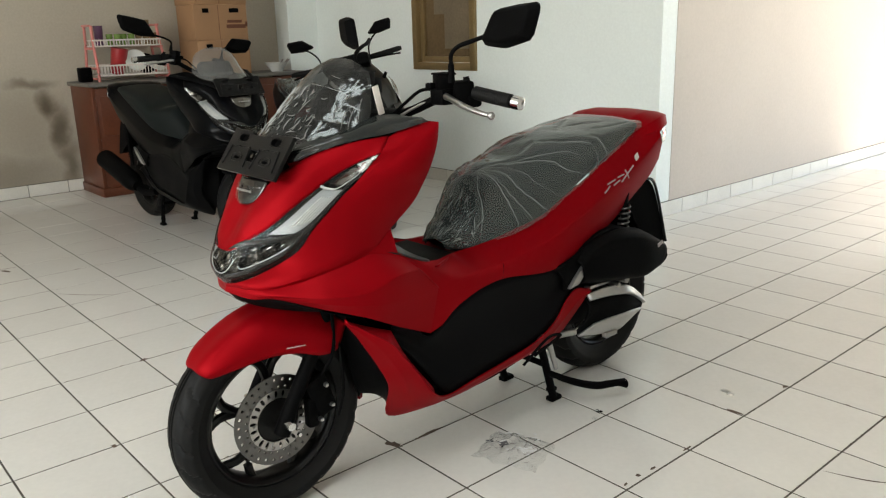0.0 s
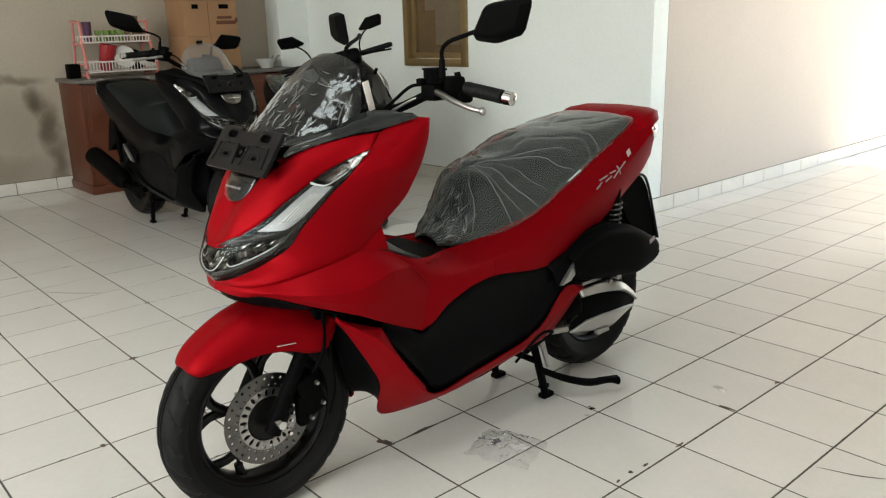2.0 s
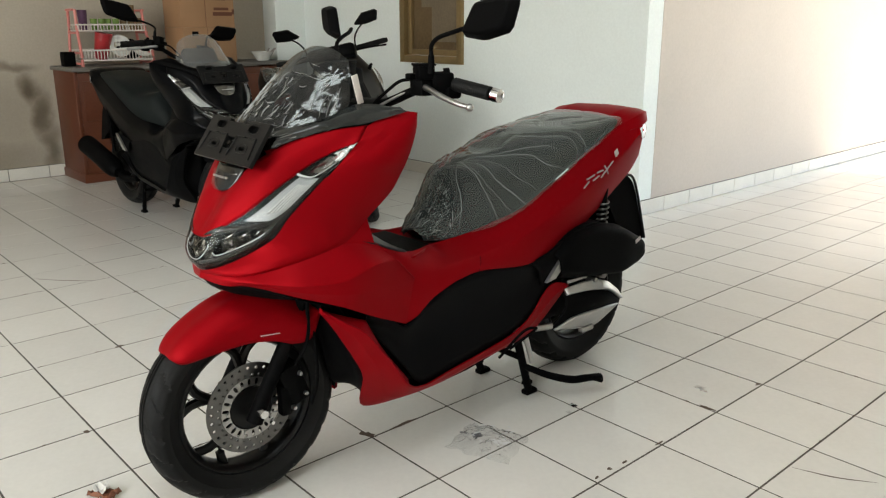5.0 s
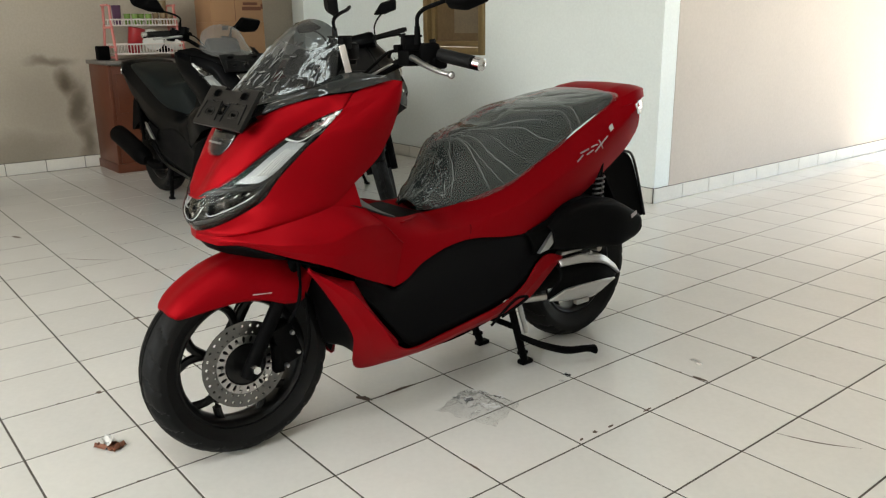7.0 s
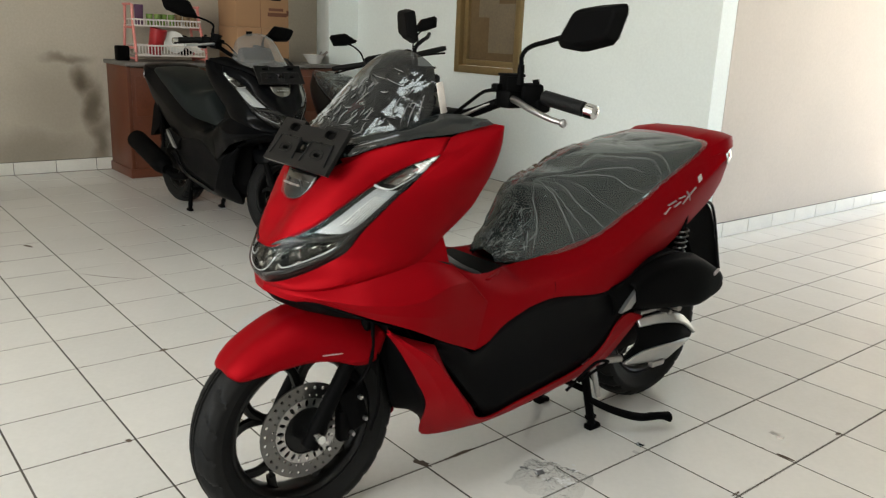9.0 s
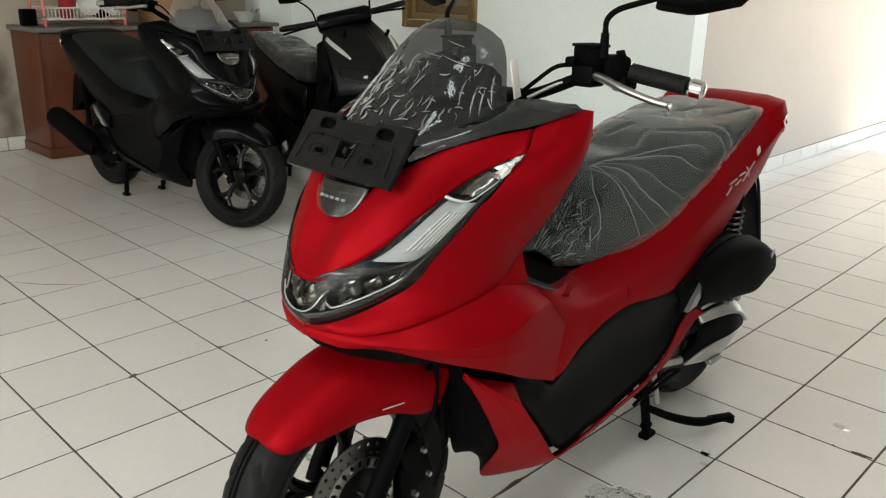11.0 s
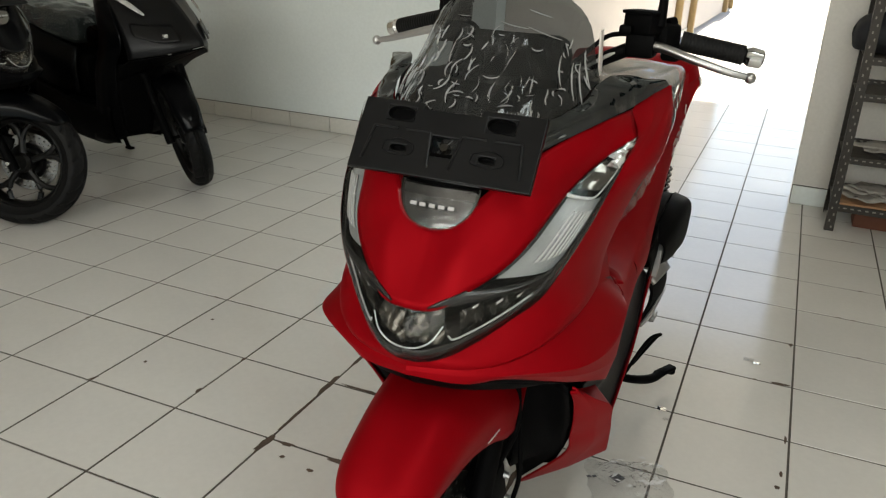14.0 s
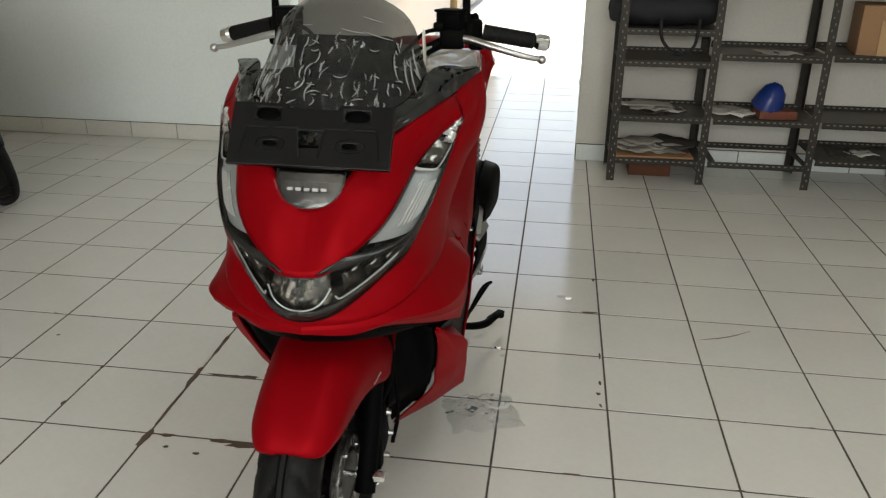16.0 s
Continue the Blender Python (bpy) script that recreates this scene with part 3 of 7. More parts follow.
# cardboard cartons
def carton(z, h, turn, printed):
    it = thing("carton", pose(-5.50, 0.985, z, 0, 0, turn), "brown cardboard carton stacked on the desk", "carton", "cartons on the desk")
    bm = box(B(), (0, 0, h / 2), (0.36, 0.47, h), None, 0.004)
    part("shell", bm, CARD, it, "brown cardboard")
    for y, w in ((-0.13, 0.055), (0.12, 0.085)):
        part("hand_hole", box(B(), (0.1815, y, h * 0.83), (0.002, w, 0.035), None, 0.0006), BLACK, it, "dark hand hole")
    if printed:
        bm = box(B(), (0.1815, 0.12, h * 0.52), (0.002, 0.13, 0.022))
        box(bm, (0.1815, 0.13, h * 0.38), (0.002, 0.17, 0.030))
        box(bm, (0.1815, 0.225, h * 0.44), (0.002, 0.018, 0.040))
        part("print", bm, CARD_DARK, it, "dark red print drawn as bars", smooth=False)
    part("tape", box(B(), (0.1812, -0.02, h / 2), (0.0016, 0.003, h - 0.01)), CARD_DARK, it, "flap seam", smooth=False)


carton(DZ, 0.285, 0, False)
carton(DZ + 0.286, 0.285, -2, True)
carton(DZ + 0.572, 0.285, 3, False)
bowl = part("bowl", lathe(B(), [(0.0, 0.0), (0.05, 0.0), (0.10, 0.075), (0.104, 0.078), (0.096, 0.075), (0.046, 0.008), (0.0, 0.008)], (0, 0, 0), 28, "z"), CROCKERY, None)
bowl.location = (-5.38, 1.50, DZ)
tagged(bowl, "white bowl with spoons on the desk", "bowl")
bm = B()
for k in range(4):
    a = k * 0.5
    rod(bm, (0.02 * math.cos(a), 0.02 * math.sin(a), 0.02), (0.12 * math.cos(a), 0.12 * math.sin(a), 0.105), 0.004, 0.006, 6)
sp = part("spoon_bundle", bm, STEEL, None)
sp.location = (-5.38, 1.50, DZ)
tagged(sp, "steel spoons standing in the bowl", "spoons")


# ---- the steel rack by the passage ----
def slotted_rack(x0, x1, heights, top, label, first=False, bare=()):
    it = thing("steel_rack", pose(x0, 1.62, 0), label, "shelf rack", "steel racks")
    w = x1 - x0
    posts = ((w - 0.004, 0.0, -1, 1), (w - 0.004, 0.34, -1, -1), (0.0, 0.0, 1, 1), (0.0, 0.34, 1, -1))
    for px, py, sx, sy in posts[:4 if first else 2]:
        bm = B()
        box(bm, (px + sx * 0.019, py, top / 2), (0.038, 0.003, top))
        box(bm, (px, py + sy * 0.019, top / 2), (0.003, 0.038, top))
        post = part("post", bm, RACK_STEEL, it, "", smooth=False)
        bm = B()
        for k in range(int(top / 0.030)):
            box(bm, (px + sx * (0.013 if k % 2 else 0.025), py - sy * 0.002, 0.02 + k * 0.030), (0.0055, 0.002, 0.011))
        tagged(part("slotted_face", bm, SLOT, post, "", smooth=False), "strip of pale punched slots", kind="stuff")
    for z in heights:
        bm = B()
        box(bm, (0.03, 0.17, z), (0.032, 0.33, 0.003)) if z in bare else box(bm, (w / 2, 0.17, z), (w - 0.01, 0.33, 0.004))
        shelf = part("side_brace" if z in bare else "shelf_board", bm, RACK_TRAY, it, "grey steel side brace" if z in bare else "grey steel shelf board", smooth=False)
        if z in bare:
            part("side_brace", box(B(), (w - 0.03, 0.17, z), (0.032, 0.33, 0.003)), RACK_TRAY, it, "grey steel side brace", smooth=False)
        for y in (0.004, 0.336):
            part("rail", box(B(), (w / 2, y, z - 0.014 + (0.024 if y > 0.1 else 0)), (w - 0.012, 0.003, 0.032)), RACK_STEEL, shelf, "dark slotted rail", smooth=False)
        bm = B()
        for k in range(int(w / 0.032)):
            box(bm, (0.035 + k * 0.030, 0.0015, z - 0.010), (0.014, 0.002, 0.0055))
            box(bm, (0.035 + k * 0.030, 0.3335, z + 0.014), (0.014, 0.002, 0.0055))
        tagged(part("slotted_face", bm, SLOT, shelf, "", smooth=False), "strip of pale punched slots", kind="stuff")
    return it


slotted_rack(0.098, 0.594, (0.125, 0.350, 0.630, 0.785, 1.03), 1.06, "narrow dark slotted-angle steel rack full of papers", True)
slotted_rack(0.598, 1.122, (0.125, 0.352, 0.672, 1.02), 1.35, "dark slotted-angle steel rack with papers and a blue shell", bare=(0.125,))
slotted_rack(1.126, 1.660, (0.160, 0.352, 0.682, 1.02), 1.35, "dark slotted-angle steel rack with a carton")


def paper_heap(x, y, z, w, d, n, seed, label):
    rnd = random.Random(seed)
    it = thing("paper_heap", pose(x, y, z), label, "papers", "paper heaps")
    h = 0.0
    for k in range(n):
        bm = B()
        a, b = w * rnd.uniform(0.30, 0.65), d * rnd.uniform(0.35, 0.75)
        t = rnd.uniform(0.002, 0.005)
        m = Matrix.Translation((rnd.uniform(-0.20, 0.20) * w, rnd.uniform(-0.14, 0.12) * d, h + t / 2)) @ Matrix.Rotation(rnd.uniform(-0.8, 0.8), 4, "Z") @ Matrix.Rotation(rnd.uniform(-0.07, 0.07), 4, "X")
        rows = [[m @ Vector(((i / 6 - 0.5) * a, (j / 4 - 0.5) * b, 0.014 * noise.noise(Vector((i * 0.6, j * 0.7, k + seed))))) for i in range(7)] for j in range(5)]
        grid(bm, rows)
        part("sheet", bm, PAPER_DARK if rnd.random() < 0.48 else (PAPER_WHITE if rnd.random() < 0.22 else PAPER), it, solid=t)
        h += t + 0.002
    return it


paper_heap(0.335, 1.78, 0.1415, 0.44, 0.30, 11, 3, "untidy heap of newspapers and leaflets on the lowest shelf")
paper_heap(0.335, 1.78, 0.352, 0.44, 0.30, 7, 8, "loose printed papers spread on the shelf")
paper_heap(0.745, 1.77, 0.354, 0.30, 0.28, 4, 5, "few white papers on the shelf")
paper_heap(0.93, 1.77, 0.674, 0.34, 0.26, 2, 6, "thin papers lying on the shelf")
paper_heap(1.34, 1.77, 0.162, 0.36, 0.28, 3, 9, "few newspapers on the low shelf")

ob = part("flat_carton", box(B(), (0, 0, 0.006), (0.40, 0.27, 0.010), Matrix.Rotation(0.03, 4, "Z"), 0.001), CARD, None)
ob.location = (0.330, 1.765, 0.128)
tagged(ob, "flattened brown cardboard under the newspapers", "cardboard")
ob = part("brown_box", box(B(), (0, 0, 0.05), (0.22, 0.16, 0.10), None, 0.003), CARD_DARK, None)
ob.location = (0.33, 1.82, 0.0)
tagged(ob, "dark brown box on the floor under the rack", "box")

# black holdall
hold = thing("holdall", pose(0.32, 1.77, 0.787), "black cloth holdall with a hanging strap", "bag")
rows = []
for x, r in ((-0.275, 0.04), (-0.25, 0.085), (-0.15, 0.105), (0.0, 0.108), (0.15, 0.103), (0.24, 0.085), (0.262, 0.04)):
    rows.append([(x, 1.3 * r * math.cos(a), 0.090 + 0.82 * r * math.sin(a)) for a in (2 * math.pi * k / 16 for k in range(17))])
bm = patch(B(), rows, 32, 24)
ruffle(bm, 0.014, 13)
for v in bm.verts:
    v.co.z = max(v.co.z, 0.002)
part("body", bm, FABRIC, hold, "black cloth")
part("strap", tube(B(), [(-0.03, -0.17, 0.05), (-0.02, -0.180, -0.04), (0.03, -0.182, -0.10), (0.09, -0.180, -0.115), (0.14, -0.180, -0.07), (0.155, -0.17, 0.05)], 0.008, 8, 30), FABRIC, hold, "black hanging strap")

# blue shell on a brown block
ob = part("brown_block", box(B(), (0, 0, 0.022), (0.19, 0.12, 0.044), None, 0.006), RUST, None)
ob.location, ob.rotation_euler = (0.915, 1.70, 0.354), (0, 0, radians(6))
tagged(ob, "reddish brown block on the steel shelf", "block")
bm = B()
prof = [(0.0, 0.155), (0.03, 0.150), (0.07, 0.115), (0.092, 0.05), (0.096, 0.0), (0.090, 0.0), (0.066, 0.108), (0.0, 0.148)]
lathe(bm, prof, (0, 0, 0), 28, "z")
for v in bm.verts:
    v.co.x *= 1.0 if v.co.x > 0 else 0.8
ob = part("blue_shell", bm, BLUE, None)
ob.matrix_world = Matrix.Translation((0.862, 1.72, 0.395)) @ Matrix.Rotation(radians(20), 4, "Y") @ Matrix.Rotation(radians(12), 4, "X") @ Matrix.Scale(0.90, 4)
ob.location.z = 0.400
tagged(ob, "glossy blue plastic helmet shell on the shelf", "helmet")

it = thing("carton", pose(1.43, 1.765, 0.684, 0, 0, -8), "open brown carton on the steel shelf", "carton")
part("shell", box(B(), (0, 0, 0.117), (0.36, 0.26, 0.234), None, 0.004), CARD, it, "brown cardboard")
part("flap", box(B(), (0.02, -0.1335, 0.083), (0.22, 0.004, 0.165)), CARD_PALE, it, "lighter carton flap", smooth=False)

stool = thing("stool", pose(1.66, 1.30, 0), "grey steel stool beside the rack", "stool")
for x, y in ((-0.20, 0.0), (0.16, 0.0), (-0.16, 0.26), (0.14, 0.26)):
    part("leg", rod(B(), (x, y, 0.0), (x * 0.55 + 0.02, y * 0.7 + 0.04, 0.44), 0.010, 0.010, 10), STEEL, stool)
part("seat", lathe(B(), [(0.0, 0.44), (0.15, 0.44), (0.158, 0.452), (0.15, 0.468), (0.0, 0.470)], (0.02, 0.13, 0), 28, "z"), BLACK, stool, "round black seat")



# ---- scooters: x ahead, y to the rider's left, z up, rear axle over x = 0.0 ----
def wheel(owner, centre, width, rim_r, m, disc_side=0, front=True):
    """A tyre with its rim, hub and disc under the owner. The turn m steers it."""
    cx, cz = centre
    w, R = width / 2, 0.256
    c = (cx, 0, cz)
    prof = [(rim_r - 0.004, -w * 0.62), (rim_r + 0.012, -w * 0.78), (R - 0.045, -w), (R - 0.026, -w * 0.97), (R - 0.010, -w * 0.72), (R - 0.0025, -w * 0.42),
            (R - 0.0005, -0.010), (R - 0.006, -0.008), (R - 0.006, -0.004), (R, -0.002)]
    prof = prof + [(r, -h) for r, h in prof[::-1]]
    holder = new("wheel")
    holder.parent = owner
    part("tyre", grooved_tyre(prof, c, w, R), RUBBER, holder, "black rubber tyre with angled grooves", m)
    ring = [(rim_r + 0.002, -w * 0.66), (rim_r - 0.006, -w * 0.70), (rim_r - 0.014, -w * 0.60), (rim_r - 0.020, -w * 0.30), (rim_r - 0.020, w * 0.30), (rim_r - 0.014, w * 0.60), (rim_r - 0.006, w * 0.70), (rim_r + 0.002, w * 0.66)]
    rim = part("rim", lathe(B(), ring, c, 72), RIM, holder, "gloss black cast alloy rim", m, solid=0.006)
    bm = B()
    lathe(bm, [(0.0, -0.030), (0.030, -0.032), (0.042, -0.022), (0.042, 0.022), (0.030, 0.032), (0.0, 0.030)], c, 28)
    for k in range(5):
        a = 2 * math.pi * k / 5 + 0.35
        d, e = Vector((math.cos(a), 0, math.sin(a))), Vector((-math.sin(a), 0, math.cos(a)))
        fork = Vector(c) + d * (rim_r * 0.56)
        tube(bm, [Vector(c) + d * 0.03, Vector(c) + d * rim_r * 0.34, fork], lambda t: 0.016 - 0.003 * t, 8, 6)
        for s in (-1, 1):
            tube(bm, [fork - d * 0.008, fork + d * 0.035 + e * s * 0.018, Vector(c) + d * (rim_r - 0.016) + e * s * 0.055], lambda t: 0.0125 - 0.001 * t, 8, 6)
    part("spokes", bm, RIM, holder, "five forked black spokes", m)
    if disc_side:
        y = disc_side * 0.050
        bm = B()
        holes_ring(bm, c, y, 0.094, 0.118, 30, 0.0042, 0.0042)
        holes_ring(bm, c, y, 0.080, 0.0945, 30, 0.003, 0.003, 0.5)
        inner_ring = B()
        holes_ring(inner_ring, c, y + disc_side * 0.002, 0.058, 0.0805, 22, 0.0098, 0.0048)
        part("disc_inner", inner_ring, STEEL, holder, "slotted bright inner ring", m, smooth=False, solid=0.004)
        part("brake_disc", bm, DISC, holder, "drilled steel brake disc", m, smooth=False, solid=0.004)
        bm = B()
        lathe(bm, [(0.0, y), (0.054, y), (0.060, y - disc_side * 0.006), (0.078, y - disc_side * 0.012), (0.078, y - disc_side * 0.02)], c, 36)
        part("disc_carrier", bm, RIM, holder, "", m)
        for k in range(5):
            a = 2 * math.pi * k / 5
            p = Vector(c) + Vector((math.cos(a) * 0.0645, y, math.sin(a) * 0.0645))
            part("disc_bolt", rod(B(), p, p + Vector((0, disc_side * 0.006, 0)), 0.0055, 0.0045, 8), STEEL, holder, "", m)
    return holder


def grooved_tyre(prof, c, w, R, seg=198, count=22):
    """A tyre turned from its profile, with slanting grooves cut into both shoulders."""
    line = []
    for (r0, h0), (r1, h1) in zip(prof, prof[1:]):
        n = max(1, int(math.hypot(r1 - r0, h1 - h0) / 0.006))
        line += [(r0 + (r1 - r0) * k / n, h0 + (h1 - h0) * k / n) for k in range(n)]
    line.append(prof[-1])
    rows = []
    for k in range(seg + 1):
        a = 2 * math.pi * k / seg
        row = []
        for r, h in line:
            f = abs(h) / w
            if 0.22 < f < 0.99 and r > R - 0.032:
                ph = (count * k / seg + f * 0.85 + (0.5 if h > 0 else 0)) % 1.0
                if ph < 0.17:
                    r -= 0.006
            row.append((c[0] + r * math.cos(a), c[1] + h, c[2] + r * math.sin(a)))
        rows.append(row)
    bm = grid(B(), rows)
    bmesh.ops.remove_doubles(bm, verts=bm.verts, dist=1e-5)
    return bm


def holes_ring(bm, c, y, r0, r1, n, hr, ht, phase=0.0):
    """A flat ring of n cells, each with an eight-sided hole hr by ht across its half-width."""
    cells = []
    for k in range(n):
        a0, a1 = 2 * math.pi * (k + phase) / n, 2 * math.pi * (k + 1 + phase) / n
        am, rm = (a0 + a1) / 2, (r0 + r1) / 2

        def at(r, a):
            return bm.verts.new((c[0] + r * math.cos(a), y, c[2] + r * math.sin(a)))

        outer = [at(r0, a0), at(rm, a0), at(r1, a0), at(r1, am), at(r1, a1), at(rm, a1), at(r0, a1), at(r0, am)]
        inner = []
        for o in range(8):
            t = math.radians(225 - 45 * o)
            inner.append(at(rm + hr * math.sin(t) * 1.0, am + ht * math.cos(t) / rm))
        for o in range(8):
            p = (o + 1) % 8
            bm.faces.new((outer[o], outer[p], inner[p], inner[o]))
    bmesh.ops.remove_doubles(bm, verts=bm.verts, dist=1e-5)


HOOD_LOW = [(1.082, 0.231, 0.9195), (1.124, 0.207, 0.902), (1.170, 0.182, 0.877), (1.212, 0.162, 0.848), (1.252, 0.150, 0.822), (1.287, 0.137, 0.796), (1.322, 0.113, 0.764), (1.355, 0.078, 0.737), (1.380, 0.046, 0.713), (1.386, 0.020, 0.708), (1.387, 0, 0.707)]
LAMP_LOW = [(1.083, 0.232, 0.920), (1.118, 0.223, 0.884), (1.156, 0.213, 0.848), (1.200, 0.201, 0.808), (1.245, 0.181, 0.758), (1.273, 0.157, 0.711), (1.304, 0.122, 0.680), (1.342, 0.086, 0.653), (1.376, 0.048, 0.634), (1.386, 0.020, 0.627), (1.388, 0, 0.626)]


def strips(bm, rails, n=40, flip=False, swell=0.0):
    """Facets between neighbouring rails; the creases along the rails are narrow and soft."""
    s = -1 if flip else 1
    lines = [spline(r, n) for r in rails]
    for a, b in zip(lines, lines[1:]):
        rows = []
        for f in (0, 0.07, 0.22, 0.5, 0.78, 0.93, 1):
            row = []
            for k, (u, v) in enumerate(zip(a, b)):
                p = u.lerp(v, f)
                fade = min(1.0, k / (0.28 * n), (n - k) / (0.2 * n))
                row.append((p.x, s * (p.y + 4 * f * (1 - f) * swell * fade), p.z))
            rows.append(row)
        grid(bm, rows)
    bmesh.ops.remove_doubles(bm, verts=bm.verts, dist=1e-4)
    return bm


def maxi_scooter(name, m, paint, label, steer_deg, film=True, markings=True):
    """A maxi scooter with a low central spine, on its centre stand."""
    it = thing(name, m, label, "scooter", "scooters")
    axis = Vector((-0.446, 0, 0.895)).normalized()
    foot = Vector((1.386, 0, 0))
    steer = Matrix.Translation(foot) @ Matrix.Rotation(radians(-steer_deg), 4, axis) @ Matrix.Translation(-foot)
    pl = "matte red body panel" if paint is RED else "matte black body panel"

    # front panel between the lamps
    hood_top = [(1.045, 0.212, 0.953), (1.118, 0.192, 0.947), (1.200, 0.148, 0.925), (1.262, 0.092, 0.884), (1.298, 0.050, 0.838), (1.312, 0.020, 0.812), (1.315, 0, 0.806)]
    ht, hl = spline(hood_top, 14), spline(HOOD_LOW, 14)
    hm = [(a + b) / 2 + Vector((0.006, 0.003, 0.003)) * min(1.0, (14 - k) / 5) * min(1.0, k / 3) + Vector((0.005, 0, 0.001)) * math.exp(-((k - 10.3) / 0.9) ** 2) - Vector((0.003, 0, 0)) * max(0.0, min(1.0, (k - 10) / 3)) for k, (a, b) in enumerate(zip(ht, hl))]
    sheet = []
    for half in (ht, hm, hl):
        sheet.append(half + [Vector((p.x, -p.y, p.z)) for p in half[-2::-1]])
    part("front_panel", patch(B(), sheet, 84, 10), paint, it, pl, solid=0.004)
    for flip in (False, True):
        # lamp unit: dark bowl, bezel, reflectors, lens
        inner, outer = spline(HOOD_LOW, 32), spline(LAMP_LOW, 32)
        s = -1 if flip else 1

        def along(line, x):
            x = min(max(x, 0.0), 31.999)
            return line[int(x)].lerp(line[int(x) + 1], x - int(x))

        def proud(k, f):
            """How far the lamp's skin stands out, k along it and f across."""
            t = (k / 32) ** 2
            return Vector((0.66, 0.74, 0.06)).lerp(Vector((1, 0, 0)), t) * 0.017 * min(1.0, 0.25 + k / 13) * math.sin(math.pi * min(1.0, max(0.0, f)) ** 1.25)

        def across(k0, k1, f0, f1, dip, n=10, wob=0.0, slant=0.0, m=2, reach=0.0):
            """Rows of points over the lamp's opening: k along it, f from its inner to its outer edge."""
            rows = []
            for j in range(m + 1):
                f = f0 + (f1 - f0) * j / m
                row = []
                for i in range(n + 1):
                    x = k0 + (k1 - k0) * i / n + slant * f + reach * f * (1 - i / n)
                    p = along(inner, x).lerp(along(outer, x), f) + proud(x, f) - Vector((dip, 0.003, -0.003)) + Vector((0, 0, wob * (i % 2)))
                    row.append((p.x, s * p.y, p.z))
                rows.append(row)
            return rows

        bowl = [[(v.x, s * v.y, v.z) for v in (p.lerp(q, f) - Vector((0.034, 0.004, -0.004)) * (1 - (2 * f - 1) ** 2) for p, q in zip(inner, outer))] for f in (0, 0.12, 0.3, 0.5, 0.7, 0.88, 1)]
        lampo = part("headlamp", grid(B(), bowl), LAMP_DARK, it, "clear headlamp with dark housing and bright reflectors")
        # indicator at the upper tip
        bm = ruffle(grid(B(), across(0.6, 4.4, 0.08, 0.92, 0.008, 12, 0.0, -1.2, 6, 1.2)), 0.007, 70)
        part("indicator_tip", bm, REFLECTOR, lampo, "bright mottled indicator tip")
        bm = grid(B(), across(0.8, 9.0, 0.10, 0.90, 0.012, 18, 0.0, -2.9, 6, 2.9))
        ruffle(bm, 0.006, 45)
        part("indicator_reflector", bm, DARK_CHROME, lampo, "mottled clear indicator reflector")
        bm = ruffle(grid(B(), across(2.4, 5.2, 0.30, 0.86, 0.007, 10, 0.0, -0.8, 6, 0.6)), 0.006, 60)
        part("indicator_facet", bm, REFLECTOR, lampo, "bright indicator facet")
        # the divider runs out from the hood, then turns up along the outer edge
        path = [across(x, x, f, f, 0.005, 1)[0][0] for x, f in ((9.6, 0.0), (9.1, 0.22), (8.3, 0.50), (7.6, 0.62), (6.4, 0.70), (5.0, 0.80), (3.6, 0.90))]
        part("divider", tube(B(), path, lambda t: 0.0038 - 0.0026 * min(1.0, t * 2.2), 8, 40), LAMP_WHITE, lampo, "bright divider strip")
        # ribbed light guide below the divider
        part("guide_bed", grid(B(), across(10.2, 21.4, 0.03, 0.80, 0.016, 20, 0.0, -9.4, 8, 6.2)), GUIDE, lampo, "pale bed under the light guide")
        for j in range(6):
            f = 0.33 + 0.075 * j
            bm = grid(B(), across(11.4, 19.4, f, f + 0.045, 0.011, 16, 0, -9.2, 2, 6.0))
            part("light_guide", bm, LAMP_WHITE, lampo, "ribbed pale light guide", solid=0.003)
        # smoke grey arm that parts the guide from the lower lamp and runs into the outer bezel
        upper = [across(x, x, f, f, 0.0, 1)[0][0] for x, f in ((22.6, 0.0), (19.8, 0.24), (17.0, 0.50), (14.2, 0.72), (11.6, 0.86), (9.0, 0.93))]
        lower = [across(x, x, f, f, -0.001, 1)[0][0] for x, f in ((27.4, 0.0), (23.4, 0.17), (19.9, 0.39), (16.9, 0.63), (14.2, 0.84), (10.4, 0.995))]
        ridge_ = [tuple(Vector(a).lerp(Vector(b), 0.5) + Vector((0.004, s * 0.002, 0.002))) for a, b in zip(upper, lower)]
        part("bezel_arm", patch(B(), [upper, ridge_, lower], 30, 6), SMOKE, lampo, "smoke grey bezel arm", solid=0.004)
        # lower lamp: three small cells, then the crinkled bowl in the middle
        for k0, k1, f0, f1 in ((17.6, 19.2, 0.60, 0.74), (19.5, 21.2, 0.46, 0.70), (21.6, 23.8, 0.30, 0.66)):
            bm = ruffle(grid(B(), across(k0, k1, f0, f1, 0.016, 8, 0.0, 0, 5)), 0.010, 70)
            part("low_beam_reflector", bm, LAMP_DARK, lampo, "small dark chrome low beam cell")
            part("cell_glint", grid(B(), across(k0 + 0.2, k0 + 0.9, f0 + 0.02, f0 + 0.06, 0.010, 4)), REFLECTOR, lampo, "bright cell edge", solid=0.002)
        path = [across(x, x, f, f, 0.003, 1)[0][0] for x, f in ((16.6, 0.80), (19.0, 0.78), (21.6, 0.75), (24.0, 0.71), (24.6, 0.58))]
        part("light_line", tube(B(), path, 0.0015, 6, 40), LAMP_WHITE, lampo, "thin bright line")
        bm = ruffle(grid(B(), across(25.4, 31.99, 0.06, 0.68, 0.018, 22, 0.0, 0, 12)), 0.012, 52)
